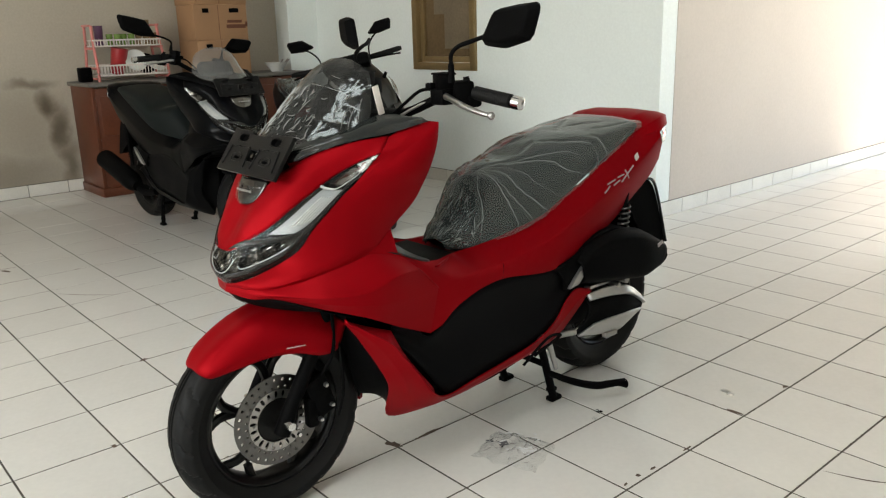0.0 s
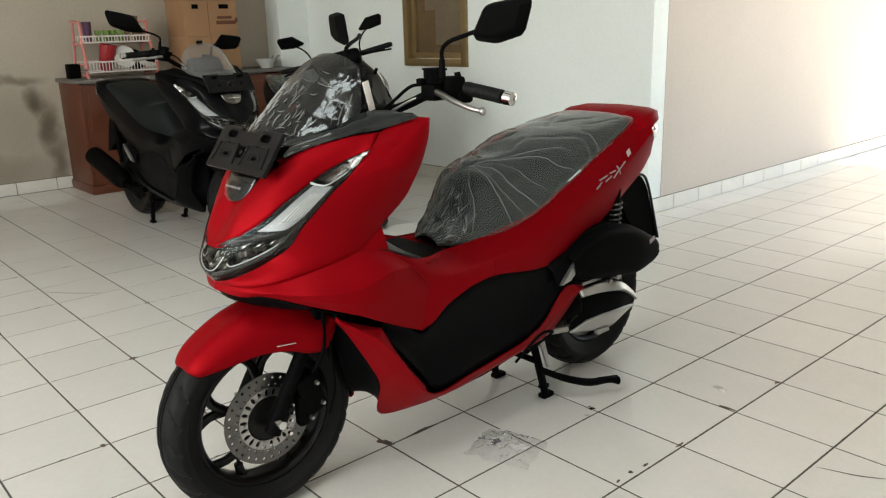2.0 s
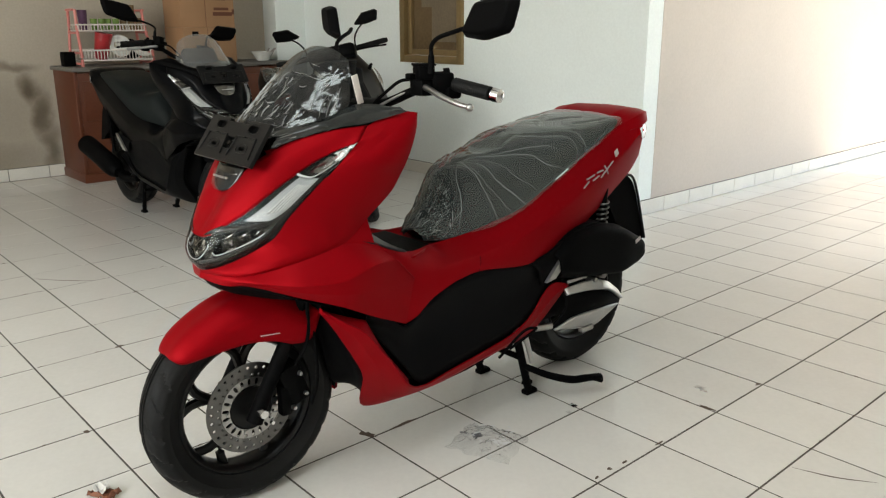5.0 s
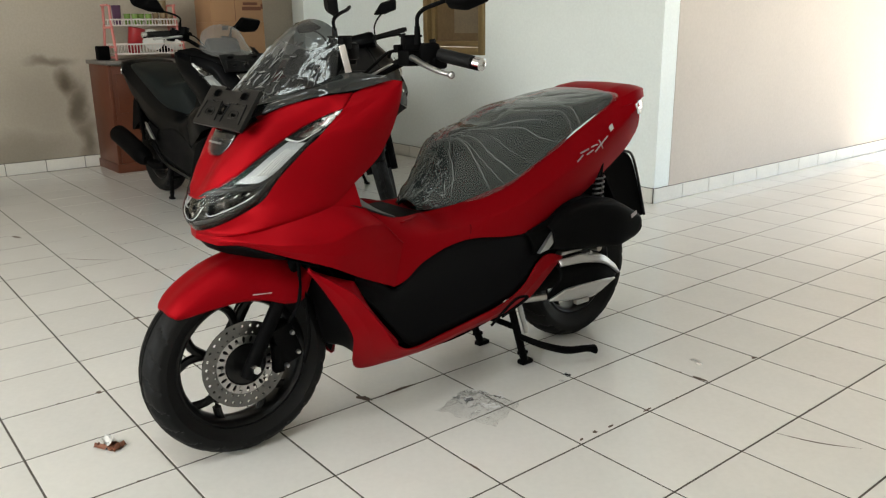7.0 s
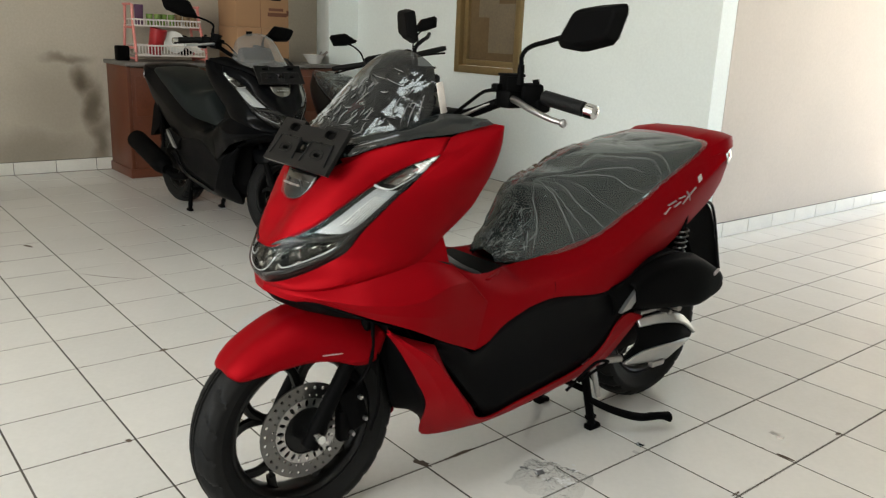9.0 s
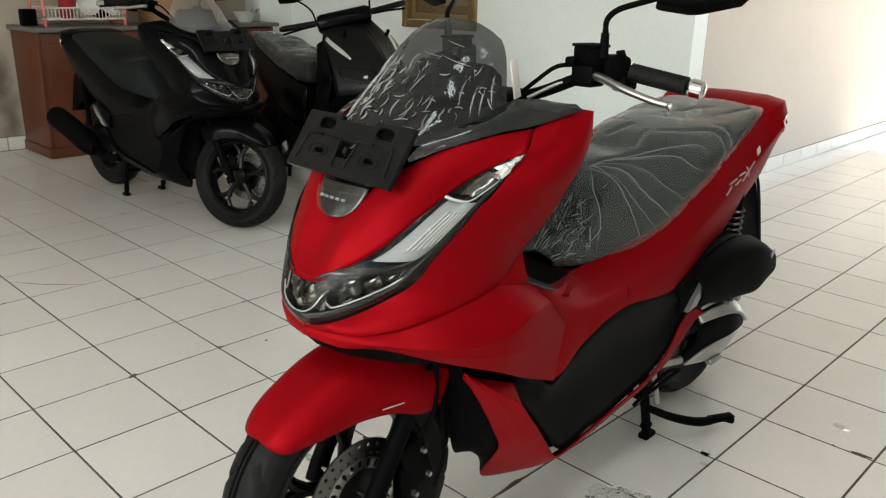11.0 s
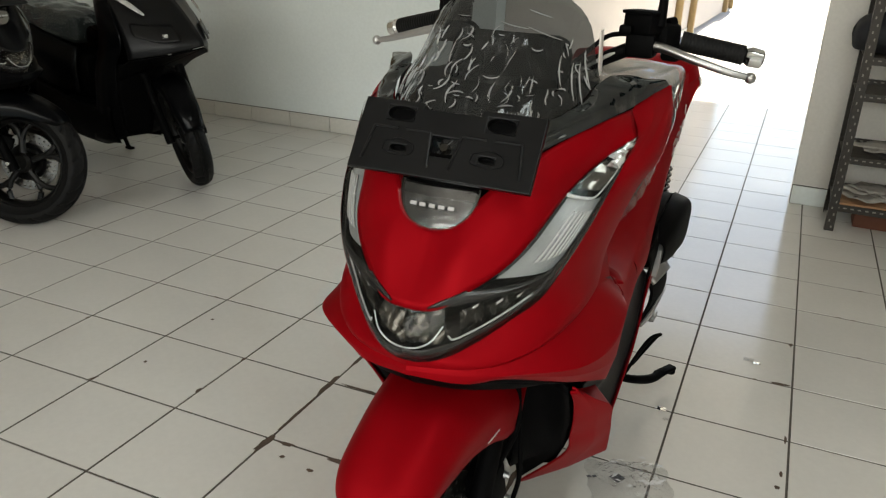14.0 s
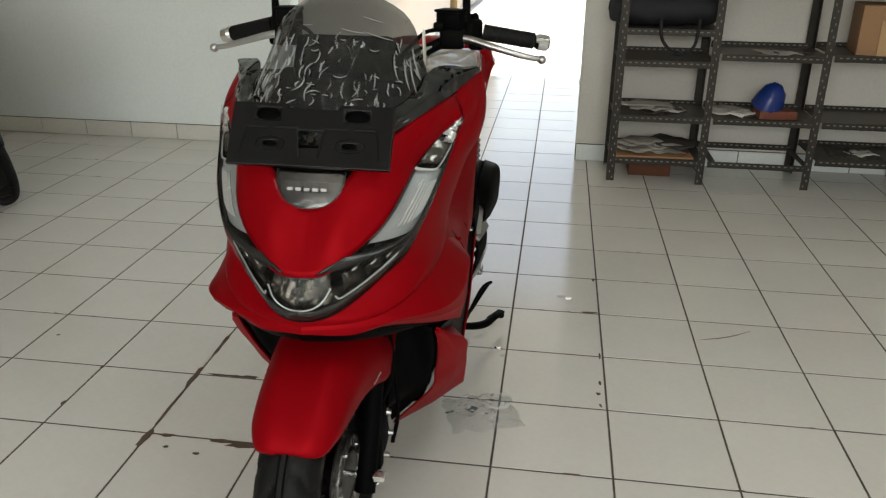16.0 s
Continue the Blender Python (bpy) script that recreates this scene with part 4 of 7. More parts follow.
        part("main_beam_reflector", bm, BOWL, lampo, "crinkled chrome main beam bowl")
        bm = ruffle(grid(B(), across(27.4, 30.2, 0.16, 0.52, 0.014, 7, 0.0, 0, 6)), 0.007, 80)
        part("main_beam_facets", bm, BOWL, lampo, "crinkled facets")
        path = [across(x, x, f, f, 0.001, 1)[0][0] for x, f in ((25.0, 0.36), (26.4, 0.56), (28.6, 0.68), (31.99, 0.71))]
        part("beam_rim", tube(B(), path, 0.0012, 6, 24), LAMP_WHITE, lampo, "thin bright rim")
        # glossy outer bezel, broad at the chin
        inner_b = [across(x, x, f, f, -0.001, 1)[0][0] for x, f in ((4.0, 0.95), (8.0, 0.86), (13.0, 0.83), (18.0, 0.82), (23.0, 0.78), (27.5, 0.73), (31.99, 0.70))]
        outer_b = [across(x, x, f, f, 0.0, 1)[0][0] for x, f in ((4.0, 0.995), (8.0, 0.995), (13.0, 0.995), (18.0, 0.995), (23.0, 0.995), (27.5, 0.995), (31.99, 0.995))]
        mid_b = [tuple(Vector(a).lerp(Vector(b), 0.5) + Vector((0.005, s * 0.002, 0.001))) for a, b in zip(inner_b, outer_b)]
        part("lamp_bezel", patch(B(), [inner_b, mid_b, outer_b], 70, 8), SMOKE, lampo, "broad smoke grey outer bezel", solid=0.004)
        bm = grid(B(), [[(v.x, s * v.y, v.z) for v in (p.lerp(q, f) + proud(k, f) + Vector((0.003, 0.001, 0.001)) for k, (p, q) in enumerate(zip(inner, outer)))] for f in (0, 0.12, 0.25, 0.4, 0.55, 0.7, 0.82, 0.92, 1)])
        lens = part("lens", bm, LENS, lampo, "clear lamp lens")
        lens.visible_shadow = False

        # cowl: a lit top facet, a hollow flank and a wing that swells out over the foot
        lamp_edge = [(1.044, 0.212, 0.951), (1.083, 0.232, 0.920), (1.118, 0.223, 0.884), (1.158, 0.2135, 0.846)]
        ridge = [(0.921, 0.249, 0.976), (0.980, 0.252, 0.948), (1.040, 0.249, 0.914), (1.095, 0.237, 0.880), (1.158, 0.2135, 0.846)]
        crest = [(0.964, 0.221, 0.984), (1.030, 0.243, 0.937), (1.092, 0.234, 0.896), (1.158, 0.2135, 0.846)]
        bm = strips(B(), [lamp_edge, crest, ridge], 30, flip)
        flank_top = ridge + [(1.200, 0.201, 0.808), (1.245, 0.181, 0.758), (1.273, 0.157, 0.711), (1.304, 0.122, 0.680), (1.342, 0.086, 0.653), (1.376, 0.048, 0.634), (1.388, 0, 0.626)]
        flank_low = [(0.921, 0.249, 0.976), (0.931, 0.256, 0.938), (0.942, 0.254, 0.900), (0.947, 0.239, 0.862), (0.956, 0.222, 0.825), (0.975, 0.206, 0.782), (1.040, 0.196, 0.726), (1.118, 0.203, 0.676), (1.240, 0.184, 0.649), (1.318, 0.140, 0.628), (1.363, 0.085, 0.620), (1.387, 0, 0.616)]
        strips(bm, [flank_top, flank_low], 72, flip, 0.021)
        strips(bm, [[(1.040, 0.196, 0.726), (1.078, 0.202, 0.698), (1.118, 0.203, 0.676)], [(1.028, 0.208, 0.662), (1.070, 0.208, 0.668), (1.118, 0.203, 0.676)]], 12, flip)
        wing_top = [(1.387, 0, 0.616), (1.363, 0.085, 0.620), (1.318, 0.140, 0.628), (1.240, 0.184, 0.649), (1.118, 0.203, 0.676), (1.028, 0.208, 0.662)]
        wing_ridge = [(1.389, 0, 0.610), (1.366, 0.088, 0.611), (1.322, 0.160, 0.612), (1.250, 0.224, 0.605), (1.150, 0.248, 0.600), (1.060, 0.249, 0.622), (0.975, 0.222, 0.615)]
        wing_mid = [(1.389, 0, 0.607), (1.367, 0.085, 0.605), (1.324, 0.150, 0.606), (1.248, 0.218, 0.588), (1.150, 0.247, 0.568), (1.055, 0.241, 0.553), (0.902, 0.208, 0.546)]
        wing_low = [(1.389, 0, 0.603), (1.368, 0.080, 0.598), (1.325, 0.132, 0.598), (1.245, 0.203, 0.571), (1.150, 0.238, 0.535), (1.050, 0.226, 0.483), (0.936, 0.212, 0.430)]
        strips(bm, [wing_top, wing_ridge], 60, flip, 0.003)
        strips(bm, [wing_ridge, wing_mid, wing_low], 60, flip)
        part("front_cowl", bm, paint, it, pl, solid=0.005).modifiers[0].use_rim = False

        # black lining under the nose, drawn dark for the shadow band below the cowl
        bm = patch(B(), [[(1.382, 0.0, 0.600), (1.360, 0.075, 0.596), (1.321, 0.135, 0.596), (1.251, 0.195, 0.569)], [(1.352, 0.0, 0.570), (1.334, 0.066, 0.567), (1.288, 0.132, 0.562), (1.232, 0.178, 0.556)], [(1.300, 0.0, 0.562), (1.285, 0.070, 0.560), (1.250, 0.130, 0.555), (1.205, 0.175, 0.548)]], 12, 8, flip)
        part("under_nose_shade", bm, BLACK, it, "black lining under the nose that paints its shadow band", solid=0.003)

        # side panel from the leg bulge to the tail
        top = [(1.028, 0.206, 0.660), (0.955, 0.200, 0.630), (0.885, 0.178, 0.610), (0.80, 0.135, 0.600), (0.74, 0.102, 0.590), (0.62, 0.110, 0.600), (0.488, 0.133, 0.636), (0.307, 0.149, 0.706), (0.141, 0.155, 0.786), (0.010, 0.156, 0.848), (-0.045, 0.164, 0.868), (-0.095, 0.178, 0.874)]
        mid = [(0.904, 0.2055, 0.546), (0.880, 0.206, 0.548), (0.835, 0.204, 0.550), (0.78, 0.197, 0.551), (0.72, 0.190, 0.552), (0.62, 0.184, 0.555), (0.47, 0.185, 0.574), (0.30, 0.183, 0.626), (0.13, 0.178, 0.694), (-0.005, 0.180, 0.764), (-0.055, 0.187, 0.806), (-0.098, 0.197, 0.842)]
        low = [(0.936, 0.210, 0.430), (0.895, 0.210, 0.442), (0.845, 0.208, 0.474), (0.79, 0.210, 0.497), (0.735, 0.207, 0.509), (0.643, 0.201, 0.512), (0.449, 0.190, 0.487), (0.281, 0.168, 0.507), (0.109, 0.152, 0.571), (-0.005, 0.142, 0.629), (-0.105, 0.140, 0.690), (-0.165, 0.135, 0.742)]
        side = part("side_panel", strips(B(), [top, mid, low], 66, flip, 0.004), paint, it, pl, solid=0.004)
        side.modifiers[0].use_rim = False
        if markings and not flip:
            # raised model badge, drawn as plain strokes lying on the panel
            skin = [v.co.copy() for v in side.data.vertices]

            def on_panel(x, z):
                near = min(skin, key=lambda c: (c.x - x) ** 2 + (c.z - z) ** 2)
                return Vector((x, near.y + 0.0015, z))

            for a, b in (((0.184, 0.681), (0.156, 0.699)), ((0.168, 0.706), (0.130, 0.716)), ((0.138, 0.699), (0.108, 0.711)), ((0.116, 0.721), (0.088, 0.727)), ((0.098, 0.704), (0.040, 0.750)), ((0.080, 0.740), (0.058, 0.711))):
                bm = tube(B(), [on_panel(*a), on_panel((a[0] + b[0]) / 2, (a[1] + b[1]) / 2), on_panel(*b)], 0.0024, 6, 8)
                part("badge_stroke", bm, GREY_MARK, side, "pale raised badge stroke")
            c = on_panel(0.022, 0.776)
            part("square_badge", box(B(), c, (0.020, 0.003, 0.020), Matrix.Rotation(radians(30), 4, "Y") @ Matrix.Rotation(radians(6), 4, "Z"), 0.001), WHITE_MARK, side, "small pale square badge")
            # bright crease behind the foot trim
            bm = tube(B(), [(1.026, 0.210, 0.6635), (0.976, 0.2240, 0.617), (0.935, 0.2165, 0.577), (0.903, 0.2095, 0.547)], 0.0011, 6, 16)
            part("panel_crease", bm, paint, side, "thin raised panel crease")
            # seam of the rear side panel
            bm = tube(B(), [on_panel(0.632, 0.586) + Vector((0, -0.0012, 0)), on_panel(0.645, 0.55) + Vector((0, -0.0012, 0)), on_panel(0.662, 0.515) + Vector((0, -0.0012, 0))], 0.0008, 5, 12)
            part("panel_seam", bm, BLACK, side, "thin dark panel seam")

        # black step panel, a little sunk
        ptop = [(1.055, 0.205, 0.478), (0.985, 0.209, 0.452), (0.931, 0.207, 0.420), (0.85, 0.206, 0.470), (0.754, 0.204, 0.505), (0.643, 0.198, 0.512), (0.53, 0.193, 0.502), (0.449, 0.188, 0.487), (0.395, 0.184, 0.470), (0.372, 0.182, 0.456)]
        pbot = [(1.035, 0.196, 0.432), (0.985, 0.197, 0.370), (0.930, 0.198, 0.302), (0.872, 0.198, 0.236), (0.77, 0.197, 0.248), (0.65, 0.193, 0.264), (0.52, 0.190, 0.284), (0.43, 0.187, 0.322), (0.37, 0.184, 0.380), (0.345, 0.182, 0.405)]
        pm = [(Vector(a) * 0.5 + Vector(b) * 0.5 - Vector((0, 0.014, 0))) for a, b in zip(ptop, pbot)]
        part("step_panel", patch(B(), [ptop, pm, pbot], 40, 10, flip), STEP, it, "black grained plastic step panel", solid=0.004)

        # lower skirt with the front wing
        sk_top = [(1.191, 0.199, 0.529), (1.145, 0.226, 0.496), (1.094, 0.247, 0.460), (1.052, 0.244, 0.410), (1.000, 0.237, 0.345), (0.940, 0.226, 0.266), (0.872, 0.207, 0.236), (0.77, 0.201, 0.247), (0.65, 0.198, 0.262), (0.52, 0.194, 0.282), (0.43, 0.190, 0.320), (0.37, 0.187, 0.378), (0.318, 0.184, 0.400), (0.247, 0.176, 0.378)]
        sk_bot = [(1.189, 0.197, 0.525), (1.160, 0.198, 0.486), (1.120, 0.192, 0.425), (1.086, 0.182, 0.374), (1.046, 0.166, 0.302), (0.984, 0.068, 0.164), (0.910, 0.138, 0.186), (0.78, 0.160, 0.198), (0.65, 0.158, 0.212), (0.52, 0.156, 0.226), (0.44, 0.155, 0.236), (0.37, 0.160, 0.262), (0.295, 0.168, 0.325), (0.247, 0.172, 0.368)]
        sk_mid = [(Vector(a) * 0.5 + Vector(b) * 0.5 + Vector((0, 0.008, 0))) for a, b in zip(sk_top, sk_bot)]
        bm = strips(B(), [sk_top, sk_mid, sk_bot], 64, flip)
        strips(bm, [[(1.191, 0.199, 0.529), (1.130, 0.207, 0.500), (1.066, 0.213, 0.474)], [(1.191, 0.199, 0.529), (1.145, 0.226, 0.496), (1.094, 0.247, 0.460)]], 14, flip)
        strips(bm, [[(1.066, 0.213, 0.474), (1.010, 0.206, 0.380), (0.925, 0.203, 0.268)], [(1.094, 0.247, 0.460), (1.022, 0.240, 0.374), (0.940, 0.226, 0.266)]], 14, flip)
        part("lower_skirt", bm, paint, it, pl, solid=0.004)
        # dark air guide inside the wing
        a = [(1.184, 0.190, 0.522), (1.116, 0.186, 0.424), (1.082, 0.176, 0.372), (1.040, 0.158, 0.300), (0.985, 0.066, 0.168)]
        b = [(1.150, 0.080, 0.530), (1.125, 0.085, 0.430), (1.110, 0.085, 0.350), (1.085, 0.080, 0.270), (1.02, 0.05, 0.235)]
        part("air_guide", patch(B(), [a, [(Vector(p) + Vector(q)) / 2 + Vector((-0.02, 0.0, 0)) for p, q in zip(a, b)], b], 16, 8, flip), BLACK, it, "black inner air guide", solid=0.004)
        # dark foot trim at the spine's base
        a = [(1.108, 0.2015, 0.690), (1.072, 0.2060, 0.677), (1.028, 0.2095, 0.663), (0.965, 0.206, 0.636), (0.915, 0.192, 0.617)]
        b = [(1.050, 0.185, 0.722), (1.020, 0.155, 0.692), (0.980, 0.142, 0.662), (0.935, 0.142, 0.632), (0.895, 0.150, 0.611)]
        part("foot_trim", patch(B(), [a, [(Vector(p) + Vector(q)) / 2 + Vector((0, 0, 0.002)) for p, q in zip(a, b)], b], 20, 6, flip), GREY, it, "dark grey foot trim", solid=0.004)
        # silver heel guard with its reflector blade
        bm = B()
        plate(bm, [(0.378, 0.416), (0.336, 0.423), (0.274, 0.480), (0.250, 0.520), (0.272, 0.511), (0.330, 0.464)], 0.012, Matrix(((1, 0, 0, 0), (0, 0, s, s * 0.196), (0, 1, 0, 0), (0, 0, 0, 1))))
        part("heel_guard", bm, SILVER, it, "silver heel guard blade")
        bm = patch(B(), [[(0.43, 0.185, 0.488), (0.36, 0.19, 0.505), (0.285, 0.185, 0.528)], [(0.40, 0.195, 0.455), (0.34, 0.198, 0.475), (0.265, 0.19, 0.50)], [(0.385, 0.19, 0.408), (0.32, 0.192, 0.42), (0.255, 0.186, 0.45)]], 10, 6, flip)
        part("heel_surround", bm, BLACK, it, "", solid=0.006)

    # central spine, inner leg shield and belly
    spine = [[(1.07, y, 0.700 - abs(y) * 0.15) for y in (-0.17, -0.08, 0, 0.08, 0.17)], [(0.99, y, 0.622 - abs(y) * 0.05) for y in (-0.15, -0.08, 0, 0.08, 0.15)], [(0.90, y, 0.586 - abs(y) * 0.02) for y in (-0.15, -0.08, 0, 0.08, 0.15)], [(0.78, y, 0.578 - abs(y) * 0.02) for y in (-0.15, -0.08, 0, 0.08, 0.15)]]
    part("spine_cover", patch(B(), spine, 16, 20), GREY, it, "dark grey plastic spine cover", solid=0.004)
    cap_ = []
    for x, w, z in ((0.905, 0.212, 0.6085), (0.86, 0.190, 0.609), (0.81, 0.146, 0.602), (0.76, 0.112, 0.594), (0.70, 0.102, 0.594)):
        cap_.append([(x, -w, z - 0.003), (x - 0.01, -w * 0.6, z - 0.024), (x - 0.015, 0, z - 0.028), (x - 0.01, w * 0.6, z - 0.024), (x, w, z - 0.003)])
    part("spine_cap", patch(B(), cap_, 20, 16), paint, it, pl, solid=0.003)
    shield = [[(x, y, z) for y in (-w, -w / 2, 0, w / 2, w)] for x, z, w in ((0.968, 0.962, 0.222), (0.988, 0.90, 0.222), (1.022, 0.80, 0.186), (1.10, 0.70, 0.180))]
    part("leg_shield", patch(B(), shield, 12, 14), BLACK, it, "black inner leg shield", solid=0.004)
    bm = patch(B(), [[(1.20, y, 0.60) for y in (-0.15, 0, 0.15)], [(1.10, y, 0.48) for y in (-0.17, 0, 0.17)], [(1.03, y, 0.30) for y in (-0.12, 0, 0.12)], [(0.95, y, 0.19) for y in (-0.10, 0, 0.10)], [(0.70, y, 0.185) for y in (-0.14, 0, 0.14)], [(0.42, y, 0.23) for y in (-0.14, 0, 0.14)]], 8, 30)
    part("belly_cover", bm, BLACK, it, "black belly cover", solid=0.004)
    bm = patch(B(), [[(1.366, y, 0.598) for y in (-0.03, 0, 0.03)], [(1.325, y, 0.590) for y in (-0.118, 0, 0.118)], [(1.25, y, 0.566) for y in (-0.178, 0, 0.178)], [(1.16, y, 0.530) for y in (-0.205, 0, 0.205)]], 10, 12)
    part("nose_underside", bm, BLACK, it, "black underside of the nose", solid=0.003)
    bm = B()
    box(bm, (0.86, 0, 0.40), (0.30, 0.30, 0.38), None, 0.05)
    box(bm, (0.52, 0, 0.40), (0.42, 0.27, 0.32), None, 0.05)
    box(bm, (0.30, 0, 0.56), (0.50, 0.20, 0.14), Matrix.Rotation(radians(12), 4, "Y"), 0.04)
    part("inner_frame", bm, BLACK, it, "black inner frame and tank cover")
    # tail cap
    half = [[(-0.004, 0.158, 0.830), (-0.070, 0.186, 0.850), (-0.120, 0.184, 0.862), (-0.158, 0.166, 0.866)], [(-0.010, 0.150, 0.850), (-0.070, 0.172, 0.882), (-0.120, 0.172, 0.894), (-0.172, 0.150, 0.892)],
            [(0.0, 0.095, 0.866), (-0.065, 0.110, 0.898), (-0.130, 0.110, 0.906), (-0.205, 0.098, 0.896)], [(0.0, 0.0, 0.872), (-0.065, 0.0, 0.902), (-0.135, 0.0, 0.909), (-0.222, 0.0, 0.899)]]
    rails = half + [[(x, -y, z) for x, y, z in r] for r in half[-2::-1]]
    part("tail_cap", strips(B(), rails, 20), paint, it, pl, solid=0.005)
    for s in (-1, 1):
        bm = patch(B(), [[(-0.082, 0.196, 0.848), (-0.135, 0.172, 0.864), (-0.215, 0.105, 0.866)], [(-0.085, 0.199, 0.832), (-0.145, 0.174, 0.838), (-0.222, 0.105, 0.836)], [(-0.105, 0.188, 0.812), (-0.155, 0.160, 0.806), (-0.215, 0.100, 0.806)]], 12, 8, s < 0)
        part("tail_lamp", bm, REFLECTOR, it, "clear wrap-round tail lamp", solid=0.006)
    bm = patch(B(), [[(-0.240, y, 0.885) for y in (-0.08, 0, 0.08)], [(-0.262, y, 0.84) for y in (-0.07, 0, 0.07)], [(-0.205, y, 0.75) for y in (-0.11, 0, 0.11)], [(-0.10, y, 0.67) for y in (-0.12, 0, 0.12)]], 8, 14)
    part("tail_rear", bm, RED_LENS if paint is RED else BLACK, it, "red tail lamp panel", solid=0.004)
    part("tail_underside", patch(B(), [[(-0.20, y, 0.735) for y in (-0.09, 0, 0.09)], [(-0.05, y, 0.62) for y in (-0.11, 0, 0.11)], [(0.15, y, 0.54) for y in (-0.13, 0, 0.13)], [(0.35, y, 0.50) for y in (-0.14, 0, 0.14)]], 6, 14), BLACK, it, "", solid=0.004)

    # seat
    st = []
    for x, w, z, low in ((0.736, 0.050, 0.606, 0.584), (0.714, 0.070, 0.634, 0.583), (0.674, 0.090, 0.684, 0.584), (0.630, 0.106, 0.740, 0.588), (0.588, 0.120, 0.777, 0.594), (0.540, 0.133, 0.778, 0.608), (0.482, 0.147, 0.770, 0.628), (0.425, 0.156, 0.776, 0.652), (0.355, 0.164, 0.808, 0.690), (0.275, 0.166, 0.838, 0.730), (0.185, 0.164, 0.860, 0.772), (0.080, 0.158, 0.878, 0.815), (-0.020, 0.146, 0.888, 0.850), (-0.062, 0.124, 0.876, 0.852)):
        f = min(1.0, max(0.0, (0.70 - x) / 0.25))  # the nose is peaked, the rest broad
        half = [(x, w, low), (x, w * (0.93 + 0.11 * f), low + (z - low) * 0.45), (x, w * (0.66 + 0.27 * f), low + (z - low) * 0.84), (x, w * (0.25 + 0.30 * f), z)]
        st.append(half + [(x, 0, z + 0.004)] + [(x, -y, zz) for x, y, zz in half[::-1]])
    inner_st = [[Vector((p[0], p[1] * 0.93, row[0][2] + (p[2] - row[0][2]) * 0.93)) for p in row] for row in st]
    seat = part("seat", patch(B(), inner_st if film else st, 32, 44), SEAT, it, "black seat under crinkled clear plastic wrap" if film else "black two-level seat", solid=0.004)
    if film:
        # the wrap is stretched straight from the hump to the passenger step
        tent = {5: 0.014, 6: 0.030, 7: 0.040, 8: 0.032, 9: 0.018, 10: 0.006}
        wrap = []
        for i, row in enumerate(st):
            mid_ = Vector((row[4][0], 0, row[0][2] + 0.04))
            rise = (0, 0.1, 0.5, 1, 1, 1, 0.5, 0.1, 0)
            wrap.append([mid_ + (Vector(p) - mid_) * 1.045 + Vector((0.008 if i == 0 else (-0.004 if i == len(st) - 1 else 0), 0, 0.004 + tent.get(i, 0) * r)) for p, r in zip(row, rise)])
        bm = patch(B(), wrap, 110, 170)
        sheet = BVHTree.FromBMesh(bm)
        apex = Vector((0.590, 0.012, 0.795))
        rnd = random.Random(5)
        folds = []
        for x, y, z, w in ((0.657, 0.13, 0.600, 1.0), (0.526, 0.15, 0.622, 1.1), (0.471, 0.155, 0.634, 0.8), (0.416, 0.16, 0.654, 1.2), (0.350, 0.165, 0.690, 0.6), (0.248, 0.17, 0.755, 1.1), (0.290, 0.14, 0.800, 1.3)):
            folds.append((apex + Vector((rnd.gauss(0, 0.006), 0.01, 0)), Vector((x, y, z)), w))
            folds.append((apex + Vector((rnd.gauss(0, 0.006), -0.03, 0)), Vector((x + rnd.gauss(0, 0.02), -y, z)), w))
        # folds over the passenger step
        for a, b, w in (((0.345, 0.06, 0.845), (0.311, 0.10, 0.834), 0.9), ((0.311, 0.10, 0.834), (0.225, 0.14, 0.815), 1.1), ((0.44, 0.05, 0.82), (0.36, 0.03, 0.85), 0.7), ((0.20, 0.13, 0.84), (0.16, 0.165, 0.79), 1.2), ((0.225, 0.14, 0.815), (0.20, 0.168, 0.765), 0.9), ((0.15, 0.10, 0.875), (0.02, 0.13, 0.87), 0.8), ((0.24, 0.02, 0.86), (0.10, -0.06, 0.885), 0.8), ((0.12, 0.15, 0.83), (0.03, 0.15, 0.86), 1.0)):
            folds.append((Vector(a), Vector(b), w))
            folds.append((Vector((a[0] - 0.04, -a[1], a[2])), Vector((b[0] - 0.03, -b[1], b[2])), w * 0.8))
        lines = []
        for a, b, w in folds:
            out = (sheet.find_nearest(a)[1] + sheet.find_nearest(b)[1]).normalized()
            out *= 1 if out.y * b.y + out.z > 0 else -1
            hits = [(sheet.ray_cast(a.lerp(b, k / 30) + out * 0.12, -out)[0] or sheet.find_nearest(a.lerp(b, k / 30))[0]) for k in range(31)]
            lines.append(hits)
        near_line = KDTree(30 * 6 * len(lines))
        for i, ln in enumerate(lines):
            for k in range(180):
                near_line.insert(ln[k // 6].lerp(ln[k // 6 + 1], k % 6 / 6), i * 180 + k)
        near_line.balance()
        bm.normal_update()
        for v in bm.verts:
            x, y, z = v.co
            crush = max(0.0, min(1.0, (x - 0.60) / 0.06)) * max(0.0, min(1.0, (0.745 - z) / 0.05))
            broad = 1 - abs(noise.noise(Vector((x * 11 + z * 6, y * 7 - z * 8, z * 5)))) * 2.2
            fine = max(0.0, 1 - abs(noise.noise(Vector((x * 34, y * 30 + 3, z * 34)))) * 3.4) ** 2
            d = near_line.find(v.co)[2]
            v.co += v.normal * (0.0045 * math.exp(-(d / 0.007) ** 2) + 0.0022 * broad + crush * (0.0045 * fine + 0.012 * noise.noise(v.co * 17)))
        bm.normal_update()
        sheet = BVHTree.FromBMesh(bm)
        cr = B()
